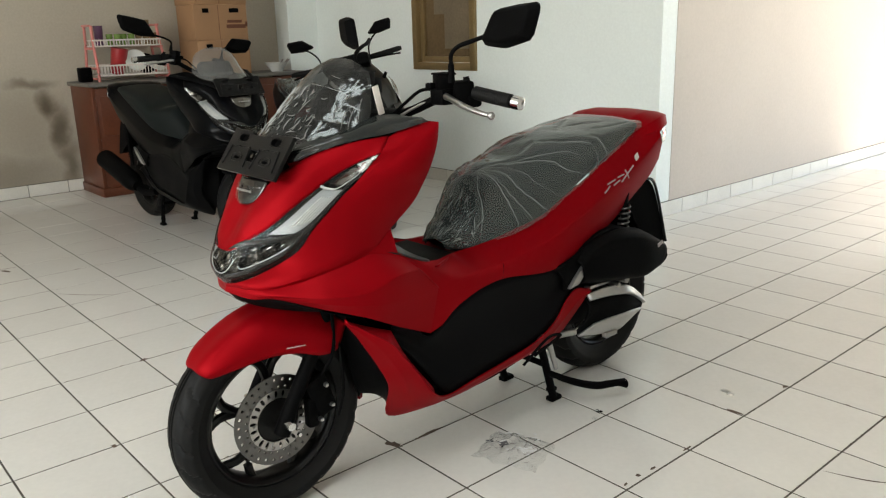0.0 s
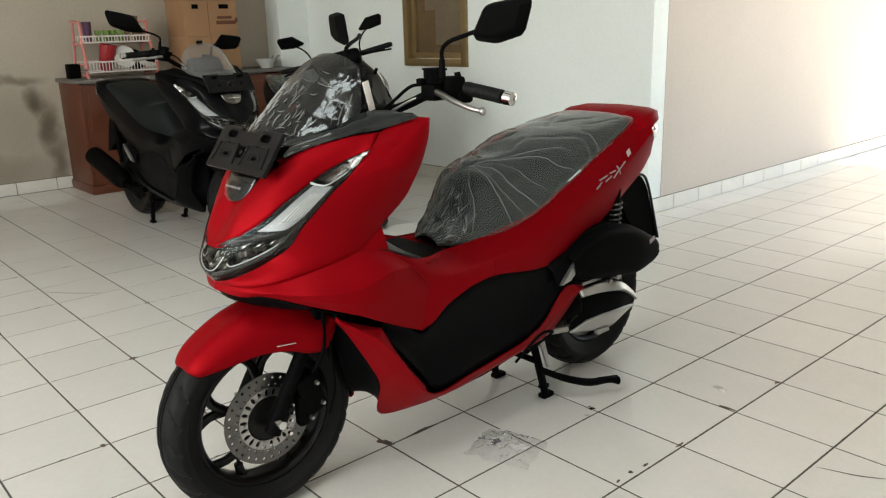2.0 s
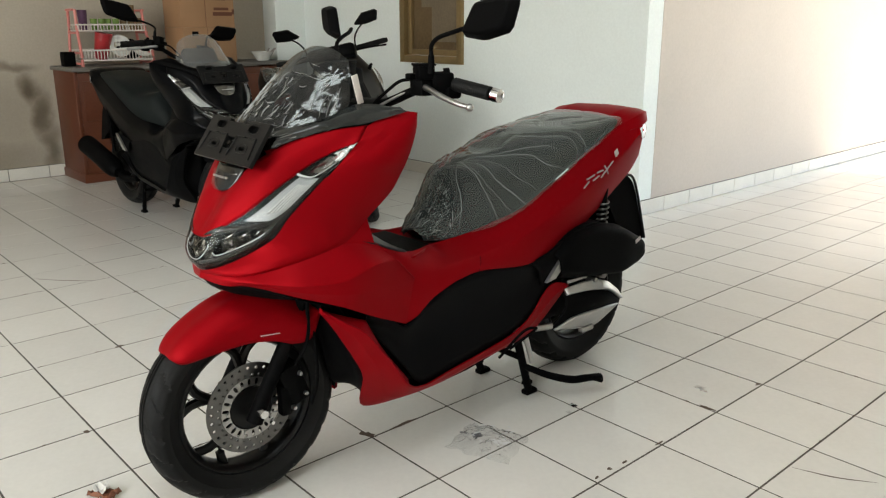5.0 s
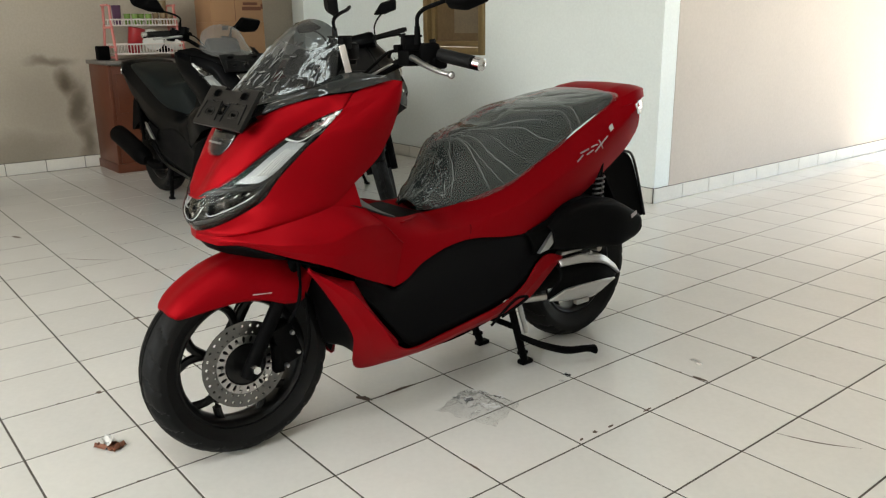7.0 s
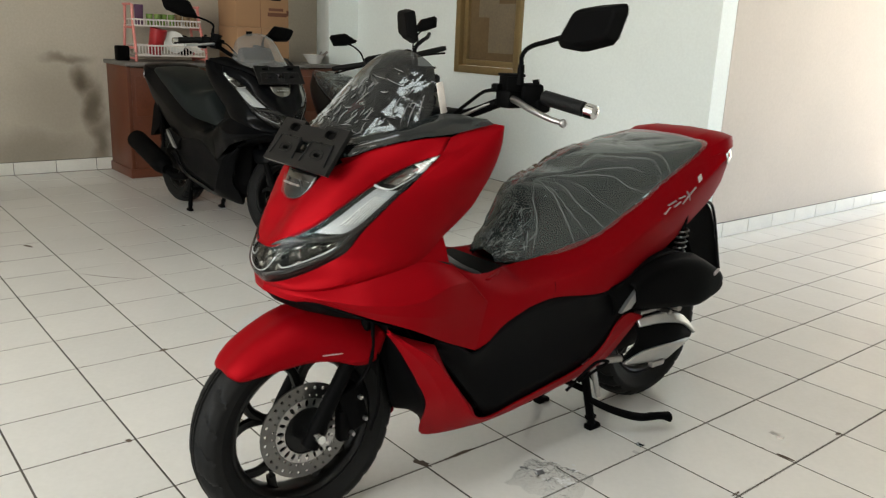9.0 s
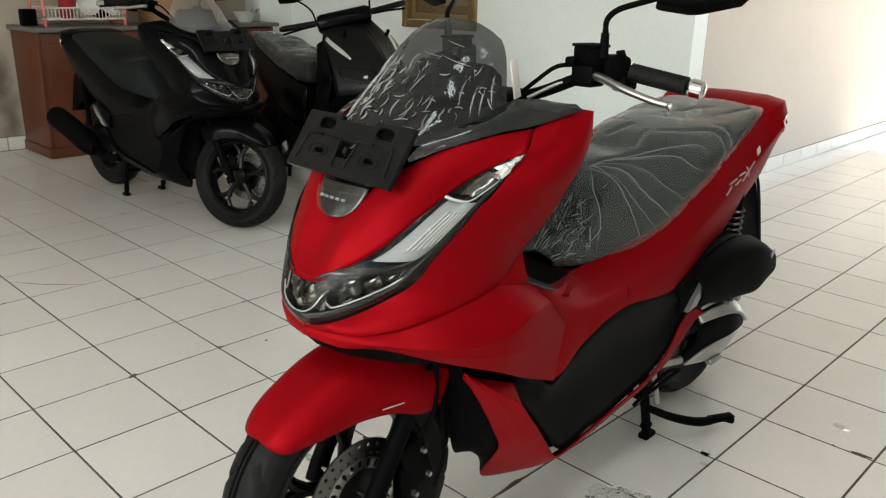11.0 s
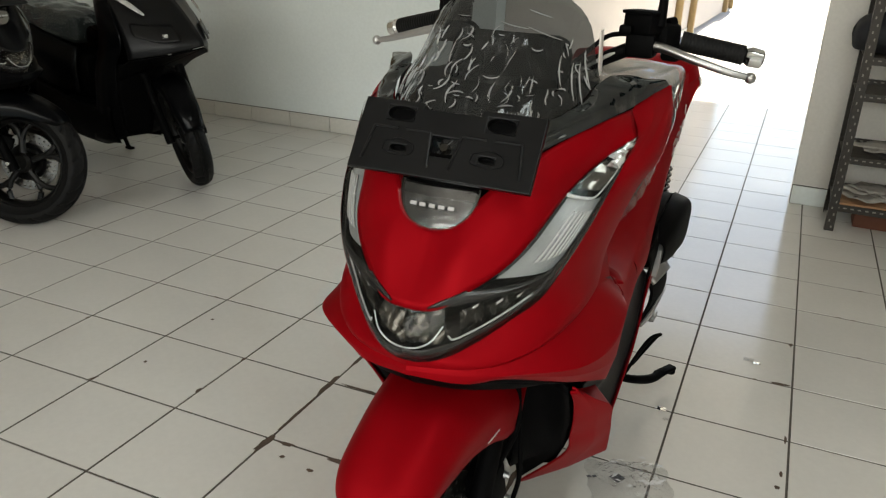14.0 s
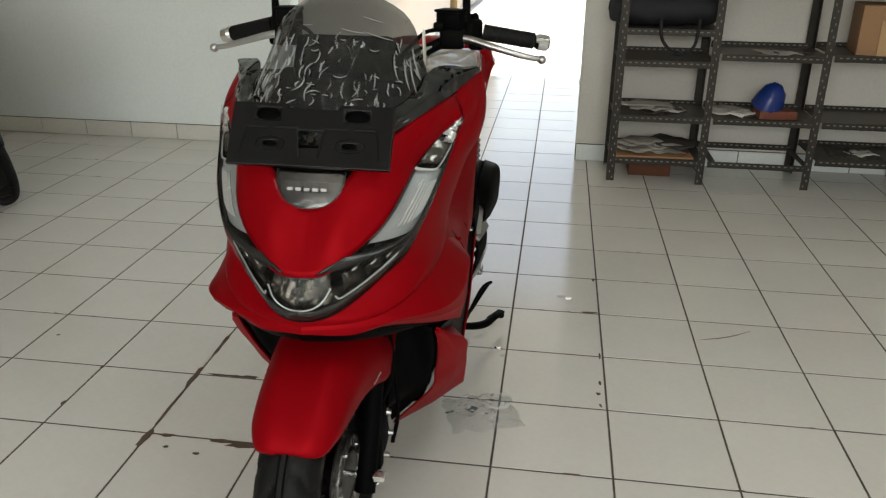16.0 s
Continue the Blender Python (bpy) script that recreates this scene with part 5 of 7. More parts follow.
        # pale ribbons hold the bright edges of the folds in their colour
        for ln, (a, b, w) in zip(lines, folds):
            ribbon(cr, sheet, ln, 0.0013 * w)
        # small pale strips paint glints over the crumpled nose
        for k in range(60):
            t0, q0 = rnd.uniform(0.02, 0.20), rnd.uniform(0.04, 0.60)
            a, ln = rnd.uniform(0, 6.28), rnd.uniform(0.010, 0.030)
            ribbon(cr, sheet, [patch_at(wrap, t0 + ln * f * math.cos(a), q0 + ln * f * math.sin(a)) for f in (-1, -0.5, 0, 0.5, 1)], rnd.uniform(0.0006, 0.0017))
        tagged(part("wrap_crease_glints", cr, CREASE, seat), "pale creases and painted glints in the clear wrap", kind="stuff")
        f = part("plastic_wrap", bm, SEAT_FILM, seat, "crinkled clear plastic wrap over the seat")
        f.visible_shadow = False

    # front fender and wheel turn with the bars
    fend = []
    for (tx, tz), (lx, lz), w in (((1.480, 0.421), (1.477, 0.418), 0.036), ((1.490, 0.436), (1.466, 0.420), 0.058), ((1.466, 0.467), (1.424, 0.430), 0.075), ((1.420, 0.499), (1.374, 0.437), 0.082), ((1.354, 0.529), (1.318, 0.441), 0.088), ((1.286, 0.543), (1.258, 0.434), 0.097), ((1.220, 0.544), (1.204, 0.416), 0.106), ((1.168, 0.524), (1.155, 0.420), 0.108), ((1.138, 0.502), (1.128, 0.472), 0.108)):
        half = [(lx, w, lz), (lx * 0.45 + tx * 0.55, w * 0.99, lz * 0.45 + tz * 0.55), (tx, w * 0.58, tz - 0.001)]
        fend.append(half + [(tx, 0, tz + 0.001)] + [(x, -y, z) for x, y, z in half[::-1]])
    fender = part("front_fender", patch(B(), fend, 30, 44), paint, it, "matte red front fender" if paint is RED else "matte black front fender", steer, solid=0.004)
    if markings:
        bm = box(B(), (1.268, 0.1035, 0.456), (0.052, 0.0012, 0.0022), Matrix.Rotation(radians(-6), 4, "Y"))
        part("fender_mark", bm, WHITE_MARK, fender, "thin pale lettering drawn as a bar", steer)
    wheel(it, (1.307, 0.256), 0.112, 0.182, steer, 1)
    for s in (-1, 1):
        bm = tube(B(), [(1.318, s * 0.084, 0.232), (1.290, s * 0.086, 0.290), (1.214, s * 0.084, 0.42), (1.150, s * 0.080, 0.54)], lambda t: 0.021 - 0.004 * t, 12, 16)
        part("fork_leg", bm, BLACK, it, "black telescopic fork leg", steer)
    bm = B()
    rod(bm, (1.307, 0.100, 0.262), (1.307, 0.122, 0.262), 0.012, 0.011, 6)
    rod(bm, (1.307, -0.122, 0.262), (1.307, 0.1, 0.262), 0.007)
    rod(bm, (1.276, 0.094, 0.222), (1.276, 0.102, 0.222), 0.006, 0.005, 8)
    part("axle_nut", bm, CHROME, it, "bright axle nut", steer)
    bm = B()
    box(bm, (1.205, 0.072, 0.302), (0.066, 0.058, 0.110), Matrix.Rotation(radians(18), 4, "Y"), 0.012)
    box(bm, (1.232, 0.085, 0.265), (0.030, 0.030, 0.08), None, 0.008)
    cal = part("brake_caliper", bm, BLACK, it, "black brake caliper", steer)
    for x, z in ((1.194, 0.333), (1.180, 0.275), (1.215, 0.245)):
        part("caliper_bolt", rod(B(), (x, 0.098, z), (x, 0.110, z), 0.007, 0.005, 8), STEEL, cal, "small bright bolt", steer)
    bm = tube(B(), [(1.20, 0.09, 0.35), (1.17, 0.11, 0.42), (1.16, 0.10, 0.52)], 0.005, 8, 16)
    tube(bm, [(1.165, 0.105, 0.24), (1.150, 0.115, 0.32), (1.150, 0.10, 0.48)], 0.0045, 8, 16)
    part("brake_hose", bm, BLACK, it, "", steer)

    # rear end
    wheel(it, (0.012, 0.256), 0.13, 0.168, Matrix(), 0, False)
    bm = patch(B(), [[(0.335, 0.175, 0.500), (0.25, 0.185, 0.542), (0.14, 0.188, 0.558), (0.02, 0.184, 0.540), (-0.085, 0.165, 0.492)],
                     [(0.330, 0.208, 0.486), (0.25, 0.222, 0.524), (0.13, 0.228, 0.538), (0.01, 0.228, 0.518), (-0.108, 0.208, 0.470)],
                     [(0.322, 0.214, 0.460), (0.24, 0.228, 0.478), (0.12, 0.234, 0.478), (0.0, 0.234, 0.462), (-0.120, 0.216, 0.436)],
                     [(0.312, 0.205, 0.428), (0.22, 0.218, 0.412), (0.10, 0.224, 0.400), (0.0, 0.224, 0.388), (-0.098, 0.208, 0.392)],
                     [(0.305, 0.170, 0.408), (0.22, 0.180, 0.395), (0.10, 0.185, 0.380), (0.0, 0.185, 0.368), (-0.070, 0.170, 0.370)],
                     [(0.305, 0.10, 0.408), (0.22, 0.10, 0.395), (0.10, 0.10, 0.380), (0.0, 0.10, 0.368), (-0.065, 0.10, 0.375)]], 30, 30)
    air = part("air_cleaner", bm, BLACK, it, "black air cleaner box", solid=0.004)
    bm = patch(B(), [[(-0.085, 0.165, 0.492), (-0.10, 0.12, 0.48), (-0.09, 0.09, 0.47)], [(-0.120, 0.216, 0.436), (-0.128, 0.15, 0.43), (-0.11, 0.09, 0.42)], [(-0.098, 0.208, 0.392), (-0.105, 0.15, 0.39), (-0.09, 0.09, 0.385)], [(-0.070, 0.17, 0.37), (-0.07, 0.13, 0.37), (-0.065, 0.09, 0.375)]], 8, 10)
    part("end_cap", bm, BLACK, air, "", solid=0.004)
    bm = patch(B(), [[(0.335, 0.175, 0.500), (0.24, 0.185, 0.548), (0.13, 0.185, 0.560), (0.02, 0.18, 0.535), (-0.085, 0.165, 0.492)], [(0.335, 0.09, 0.500), (0.24, 0.09, 0.548), (0.13, 0.09, 0.560), (0.02, 0.09, 0.535), (-0.09, 0.09, 0.47)]], 16, 4)
    part("top_cap", bm, BLACK, air, "", solid=0.004)
    bm = box(B(), (-0.060, 0.2265, 0.478), (0.036, 0.003, 0.012), Matrix.Rotation(radians(10), 4, "Z") @ Matrix.Rotation(radians(14), 4, "Y"))
    part("air_cleaner_mark", bm, GREY_MARK, air, "small grey print bar")
    bm = patch(B(), [[(0.27, 0.165, 0.362), (0.17, 0.175, 0.368), (0.07, 0.178, 0.350), (0.0, 0.165, 0.310)], [(0.26, 0.188, 0.330), (0.16, 0.198, 0.330), (0.06, 0.200, 0.310), (-0.045, 0.175, 0.268)],
                     [(0.27, 0.190, 0.290), (0.17, 0.200, 0.280), (0.08, 0.200, 0.262), (-0.02, 0.178, 0.238)], [(0.31, 0.172, 0.240), (0.20, 0.178, 0.222), (0.10, 0.176, 0.205), (0.03, 0.160, 0.205)]], 22, 16)
    eng = part("engine_case", bm, BLACK, it, "black drive case with silver edge covers", solid=0.006)
    bm = patch(B(), [[(0.262, 0.182, 0.368), (0.16, 0.192, 0.374), (0.06, 0.192, 0.352), (-0.035, 0.176, 0.295)], [(0.262, 0.197, 0.350), (0.16, 0.208, 0.346), (0.05, 0.207, 0.322), (-0.055, 0.184, 0.262)]], 22, 6)
    part("upper_case_trim", bm, SILVER, eng, "silver upper case cover", solid=0.010)
    bm = patch(B(), [[(0.24, 0.200, 0.262), (0.16, 0.205, 0.266), (0.06, 0.204, 0.262), (-0.03, 0.184, 0.246)], [(0.30, 0.180, 0.232), (0.20, 0.188, 0.216), (0.10, 0.186, 0.204), (0.02, 0.166, 0.206)]], 18, 6)
    part("lower_case_trim", bm, SILVER, eng, "silver lower case cover", solid=0.008)
    part("case_bracket", box(B(), (0.15, 0.188, 0.205), (0.06, 0.02, 0.018), None, 0.004), STEEL, eng, "bright bracket")
    part("case_bolt", rod(B(), (0.10, 0.16, 0.385), (0.10, 0.215, 0.385), 0.014, 0.012, 10), STEEL, eng, "bright bolt")
    part("case_bolt", rod(B(), (0.13, 0.16, 0.372), (0.13, 0.205, 0.372), 0.008, 0.008, 8), STEEL, eng, "bright bolt")
    part("case_bracket", box(B(), (0.20, 0.17, 0.385), (0.10, 0.03, 0.012), None, 0.003), STEEL, eng, "bright bracket")
    box(bm := B(), (0.12, 0, 0.30), (0.34, 0.22, 0.14), None, 0.04)
    box(bm, (0.25, 0.0, 0.33), (0.24, 0.24, 0.20), None, 0.04)
    part("engine_block", bm, BLACK, it, "dark engine block")
    for s in (-1, 1):
        bm = B()
        coil = [(0.055 - 0.018 * t + 0.017 * math.cos(t * 75), s * 0.150 + 0.017 * math.sin(t * 75), 0.42 + 0.20 * t) for t in (i / 160 for i in range(161))]
        tube(bm, coil, 0.0034, 6, 320)
        sh = part("rear_shock", bm, DISC if s > 0 else BLACK, it, "rear shock with a dark glinting coil spring")
        part("damper", rod(B(), (0.062, s * 0.150, 0.38), (0.034, s * 0.150, 0.66), 0.011, 0.011), BLACK, sh)
    # rear mudguard with the plate holder
    bm = patch(B(), [[(-0.02, y, 0.655) for y in (-0.075, 0, 0.075)], [(-0.150, y, 0.668) for y in (-0.085, 0, 0.085)], [(-0.215, y, 0.630) for y in (-0.085, 0, 0.085)], [(-0.262, y, 0.52) for y in (-0.085, 0, 0.085)], [(-0.300, y, 0.415) for y in (-0.085, 0, 0.085)]], 6, 24)
    mg = part("rear_mudguard", bm, BLACK, it, "black rear mudguard and plate holder", solid=0.006)
    for s in (-1, 1):
        bm = B()
        plate(bm, [(-0.02, 0.655), (-0.150, 0.668), (-0.215, 0.630), (-0.300, 0.415), (-0.275, 0.413), (-0.13, 0.50), (-0.06, 0.60)], 0.004, Matrix(((1, 0, 0, 0), (0, 0, s, s * 0.081), (0, 1, 0, 0), (0, 0, 0, 1))))
        part("mudguard_side", bm, BLACK, mg)
    bm = tube(B(), [(-0.160, 0.088, 0.672), (-0.222, 0.088, 0.632), (-0.303, 0.088, 0.415)], 0.005, 8, 20)
    part("edge_trim", bm, GREY, mg, "pale edge of the plate holder")
    # exhaust on the far side
    bm = tube(B(), [(0.40, -0.16, 0.24), (0.30, -0.19, 0.23), (0.20, -0.2, 0.26)], 0.022, 12, 14)
    tube(bm, [(0.24, -0.205, 0.265), (0.16, -0.21, 0.29), (-0.10, -0.215, 0.37), (-0.22, -0.215, 0.40)], lambda t: 0.035 + 0.028 * min(1, t * 3.0), 16, 20)
    part("exhaust", bm, BLACK, it, "black exhaust silencer")

    # centre stand, its pedal and the folded side stand
    bm = B()
    for s in (-1, 1):
        tube(bm, [(0.425, s * 0.125, 0.245), (0.386, s * 0.122, 0.13), (0.342, s * 0.112, 0.016)], 0.013, 10, 12)
        box(bm, (0.335, s * 0.110, 0.009), (0.050, 0.030, 0.017), None, 0.005)
        box(bm, (0.352, s * 0.114, 0.046), (0.034, 0.022, 0.014), None, 0.004)
    rod(bm, (0.415, -0.13, 0.16), (0.415, 0.13, 0.16), 0.010)
    stand = part("centre_stand", bm, BLACK, it, "black centre stand on the floor")
    bm = tube(B(), [(0.385, 0.122, 0.118), (0.330, 0.180, 0.088), (0.255, 0.222, 0.062), (0.185, 0.250, 0.058), (0.155, 0.268, 0.046)], lambda t: 0.013 - 0.003 * abs(2 * t - 1), 10, 24)
    box(bm, (0.190, 0.250, 0.062), (0.075, 0.026, 0.012), Matrix.Rotation(radians(-28), 4, "Z"), 0.004)
    part("stand_pedal", bm, BLACK, stand, "black stand pedal")
    bm = rod(B(), (0.400, 0.140, 0.24), (0.372, 0.150, 0.135), 0.010, 0.008, 10)
    rod(bm, (0.43, 0.12, 0.245), (0.30, 0.165, 0.245), 0.011)
    part("stand_spring", bm, STEEL, stand, "bright stand spring")
    bm = tube(B(), [(0.56, 0.185, 0.215), (0.50, 0.225, 0.295), (0.475, 0.250, 0.308), (0.470, 0.238, 0.292), (0.53, 0.2, 0.24)], 0.0045, 8, 24)
    part("side_stand", bm, BLACK, it, "black side stand hook")

    # screen and its dark garnish
    rows = []
    for zc, ze, w, uc, ue in ((1.128, 1.094, 0.108, 1.030, 1.016), (1.112, 1.076, 0.126, 1.068, 1.026), (1.085, 1.050, 0.138, 1.108, 1.035), (1.045, 1.022, 0.146, 1.154, 1.043), (1.000, 0.994, 0.158, 1.202, 1.056), (0.955, 0.955, 0.170, 1.248, 1.084), (0.905, 0.905, 0.174, 1.288, 1.116)):
        rows.append([(ue + (uc - ue) * (1 - abs(k) ** 2.2), w * k, ze + (zc - ze) * (1 - abs(k) ** 2.6)) for k in (-1, -0.8, -0.5, 0, 0.5, 0.8, 1)])
    bm = patch(B(), rows, 48, 60)
    if film:
        bm.normal_update()
        for v in bm.verts:
            x, y, z = v.co
            if z < 1.08:
                r = 1 - abs(noise.noise(Vector((x * 14, y * 30, z * 12)))) * 2.6
                v.co += v.normal * 0.002 * max(r, -0.3)
    scr = part("windscreen", bm, SCREEN_FILM if film else SCREEN_CLEAR, it, "smoked windscreen with crinkled protective film" if film else "clear windscreen", solid=0.0)
    scr.visible_shadow = False
    if film:
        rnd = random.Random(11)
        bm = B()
        # strips hold the white shine of the film's creases in their colour
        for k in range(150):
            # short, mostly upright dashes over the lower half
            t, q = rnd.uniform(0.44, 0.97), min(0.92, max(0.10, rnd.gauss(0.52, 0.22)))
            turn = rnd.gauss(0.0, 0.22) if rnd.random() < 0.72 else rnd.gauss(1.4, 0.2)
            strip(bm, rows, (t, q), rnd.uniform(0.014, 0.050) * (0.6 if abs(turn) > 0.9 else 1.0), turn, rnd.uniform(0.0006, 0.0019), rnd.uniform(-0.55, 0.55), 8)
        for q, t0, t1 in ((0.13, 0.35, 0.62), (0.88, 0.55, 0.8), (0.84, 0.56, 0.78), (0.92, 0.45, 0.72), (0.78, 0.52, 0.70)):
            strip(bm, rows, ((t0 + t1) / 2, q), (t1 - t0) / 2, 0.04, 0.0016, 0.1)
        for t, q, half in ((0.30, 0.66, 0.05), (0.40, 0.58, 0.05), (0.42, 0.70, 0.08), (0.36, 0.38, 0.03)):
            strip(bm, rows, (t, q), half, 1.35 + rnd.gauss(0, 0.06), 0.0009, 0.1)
        tagged(part("film_crease_shine", bm, CREASE_SCREEN, scr), "pale creases in the protective film with painted shine", kind="stuff")
    for flip in (False, True):
        top = [(1.262, 0.0, 0.930), (1.215, 0.108, 0.946), (1.130, 0.152, 0.968), (1.066, 0.160, 0.990), (1.020, 0.182, 1.000), (0.968, 0.224, 0.990)]
        bot = [(1.284, 0.0, 0.892), (1.252, 0.094, 0.900), (1.200, 0.150, 0.928), (1.118, 0.194, 0.950), (1.045, 0.214, 0.958), (0.952, 0.248, 0.981)]
        mids = [(Vector(a) + Vector(b)) / 2 + Vector((0.008, 0.008, 0.004)) for a, b in zip(top, bot)]
        g = part("screen_garnish", ruffle(patch(B(), [top, mids, bot], 60, 16, flip), 0.0034 if film else 0.0, 30), GARNISH if film else BLACK, it, "dark smoked garnish below the screen")
        s = -1 if flip else 1
        if film:
            rnd = random.Random(31 + flip)
            bm = B()
            flat = [[Vector((p[0], s * p[1], p[2])) for p in row] for row in (top, mids, bot)]
            # pale strips paint glints along creases in the garnish
            for k in range(7):
                t, q = rnd.uniform(0.08, 0.95), rnd.uniform(0.10, 0.52)
                strip(bm, flat, (t, q), rnd.uniform(0.02, 0.12), rnd.uniform(-1.2, 1.2), rnd.uniform(0.0006, 0.0018), rnd.uniform(-0.5, 0.5))
            tagged(part("garnish_crease_glints", bm, CREASE, g), "pale creases in the garnish film with painted glints", kind="stuff")
        part("dash_side", patch(B(), [[(1.24, 0, 0.90), (1.19, 0.12, 0.93), (1.10, 0.165, 0.955), (1.03, 0.195, 0.965), (0.95, 0.235, 0.972)], [(1.02, 0, 0.98), (1.02, 0.08, 0.985), (1.01, 0.12, 0.985), (0.98, 0.15, 0.975), (0.945, 0.2, 0.968)]], 12, 8, flip), BLACK, it, "black dashboard surround", solid=0.003)
    bm = box(B(), (1.03, 0, 1.005), (0.06, 0.20, 0.09), Matrix.Rotation(radians(-35), 4, "Y"), 0.02)
    dash = part("instrument_panel", bm, BLACK, it, "black instrument panel")
    if film:
        # thin white plate standing beside the screen
        bm = box(B(), (1.022, 0.148, 1.030), (0.018, 0.003, 0.070), Matrix.Rotation(radians(14), 4, "Y"), 0.001)
        part("screen_side_strip", bm, WHITE_PLASTIC, dash, "white upright strip beside the screen")

    # plate bracket and emblem at the front
    tilt = Matrix.Translation((1.276, 0, 0.915)) @ Matrix.Rotation(radians(55.5), 4, "Y")
    # in the bracket's own plane: x down the face, y to the left, z outward
    br = part("plate_bracket", bracket_mesh(), GREY, it, "dark grey plastic plate bracket with slots", tilt, smooth=False, bevel=0.0015)
    for sgn in (-1, 1):
        for x0, x1, y0, y1 in ((-0.046, -0.024, 0.055, 0.098), (0.012, 0.022, 0.055, 0.080)):
            part("slot_rim", slot_rim(x0, x1, *sorted((sgn * y0, sgn * y1))), GREY, br, "", tilt, smooth=False)
    for y in (-0.068, 0.068):
        bm = B()
        tube(bm, [(0.010, y - 0.022, 0.0105), (0.004, y, 0.0105), (0.010, y + 0.022, 0.0105), (0.024, y + 0.022, 0.0105), (0.028, y, 0.0105), (0.024, y - 0.022, 0.0105), (0.010, y - 0.022, 0.0105)], 0.0011, 6, 36)
        for sgn in (-1, 1):
            rod(bm, (-0.012, y + sgn * 0.006, 0.011), (-0.012, y + sgn * 0.044, 0.011), 0.002, 0.002, 6)
            rod(bm, (-0.012, y + sgn * 0.044, 0.011), (0.04, y + sgn * 0.052, 0.011), 0.002, 0.002, 6)
        part("bracket_rib", bm, GREY, br, "", tilt)
    # black sheets behind the slots stand in for the shade inside them
    for y in (-0.076, 0.076):
        part("slot_backing", box(B(), (-0.012, y, -0.0035), (0.080, 0.060, 0.005), None, 0.001), BLACK, br, "black sheet that darkens the bracket slots", tilt)
    bm = rod(B(), (0.008, 0.002, 0.002), (0.008, 0.002, 0.012), 0.008, 0.006, 8)
    part("bracket_bolt", bm, LAMP_DARK, br, "small dark bolt", tilt)
    bm = B()
    box(bm, (1.244, 0.0, 0.876), (0.04, 0.15, 0.10), Matrix.Rotation(radians(35), 4, "Y"), 0.01)
    part("bracket_arm", bm, BLACK, br)
    bm = patch(B(), [[(1.262, y, 0.902) for y in (-0.085, 0, 0.085)], [(1.284 - 6 * y * y, y, 0.872) for y in (-0.078, -0.04, 0, 0.04, 0.078)], [(1.300 - 6 * y * y, y, 0.838) for y in (-0.066, -0.03, 0, 0.03, 0.066)]], 12, 10)
    part("emblem_recess", bm, BLACK, it, "black recess over the emblem", solid=0.003)
    em = []
    for z, w in ((0.862, 0.061), (0.848, 0.060), (0.828, 0.052), (0.813, 0.036), (0.806, 0.015)):
        uc = 1.318 - (z - 0.80) * 0.52
        em.append([(uc - 1.5 * (w * k) ** 2 - 0.003 * abs(k) + 0.010, w * k, z) for k in (-1, -0.5, 0, 0.5, 1)])
    e = part("emblem_panel", patch(B(), em, 18, 14), EMBLEM if film else DARK_CHROME, it, "dark chrome emblem panel under clear film", solid=0.004)
    for k in range(5):
        y = (k - 2) * 0.0145
        bm = box(B(), (1.3185 - 1.5 * y * y, y, 0.837), (0.002, 0.0092, 0.0050), Matrix.Rotation(radians(-28), 4, "Y"))
        part("emblem_bar", bm, SILVER, e, "bright emblem lettering drawn as a plain block", smooth=False)
    if film:
        bm = patch(B(), [[(x + 0.005, y * 1.05, z) for x, y, z in row] for row in em[1:]], 30, 24)
        ruffle(bm, 0.004, 42)
        part("emblem_film", bm, LENS_FILM, e, "crinkled clear film").visible_shadow = False

    # handlebar, controls and mirrors
    bm = tube(B(), [(0.815, -0.20, 1.040), (0.85, -0.15, 1.015), (0.88, -0.08, 0.985), (0.89, 0, 0.975), (0.88, 0.08, 0.985), (0.85, 0.15, 1.015), (0.815, 0.20, 1.040)], 0.012, 10, 30)
    bars = part("handlebar", bm, BLACK, it, "black tubular handlebar", steer)
    bm = box(B(), (0.89, 0, 0.965), (0.10, 0.12, 0.05), None, 0.02)
    part("bar_cover", bm, BLACK, bars, "black bar cover", steer)
    for s in (-1, 1):
        near = s > 0  # the bars are turned a little, so the two ends differ
        g0, g1 = (Vector((0.785, 0.236, 1.033)), Vector((0.767, 0.343, 1.015))) if near else (Vector((0.782, -0.232, 1.040)), Vector((0.735, -0.348, 1.012)))
        bm = tube(B(), [g0, g0.lerp(g1, 0.5), g1], lambda t: 0.0170 + 0.0004 * math.sin(t * 110), 16, 96)
        part("grip", bm, RUBBER, bars, "ribbed black rubber grip", steer)
        d = (g1 - g0).normalized()
        bm = rod(B(), g1, g1 + d * 0.010, 0.012, 0.017, 16)
        rod(bm, g1 + d * 0.010, g1 + d * 0.030, 0.0175, 0.0165, 16)
        rod(bm, g1 + d * 0.030, g1 + d * 0.034, 0.0165, 0.010, 16)
        part("bar_end", bm, CHROME, bars, "chrome bar end weight", steer)
        bm = B()
        box(bm, (0.800, s * 0.200, 1.038), (0.055, 0.060, 0.050), Matrix.Rotation(radians(-20 * s), 4, "Z"), 0.010)
        rod(bm, (0.80, s * 0.212, 1.062), (0.79, s * 0.222, 1.066), 0.010, 0.008, 8)
        box(bm, (0.785, s * 0.222, 1.012), (0.045, 0.034, 0.030), None, 0.008)
        part("switch_box", bm, BLACK, bars, "black switch box", steer)
        bm = box(B(), (0.836, s * 0.176, 1.062), (0.042, 0.056, 0.034), Matrix.Rotation(radians(-22 * s), 4, "Z"), 0.004)
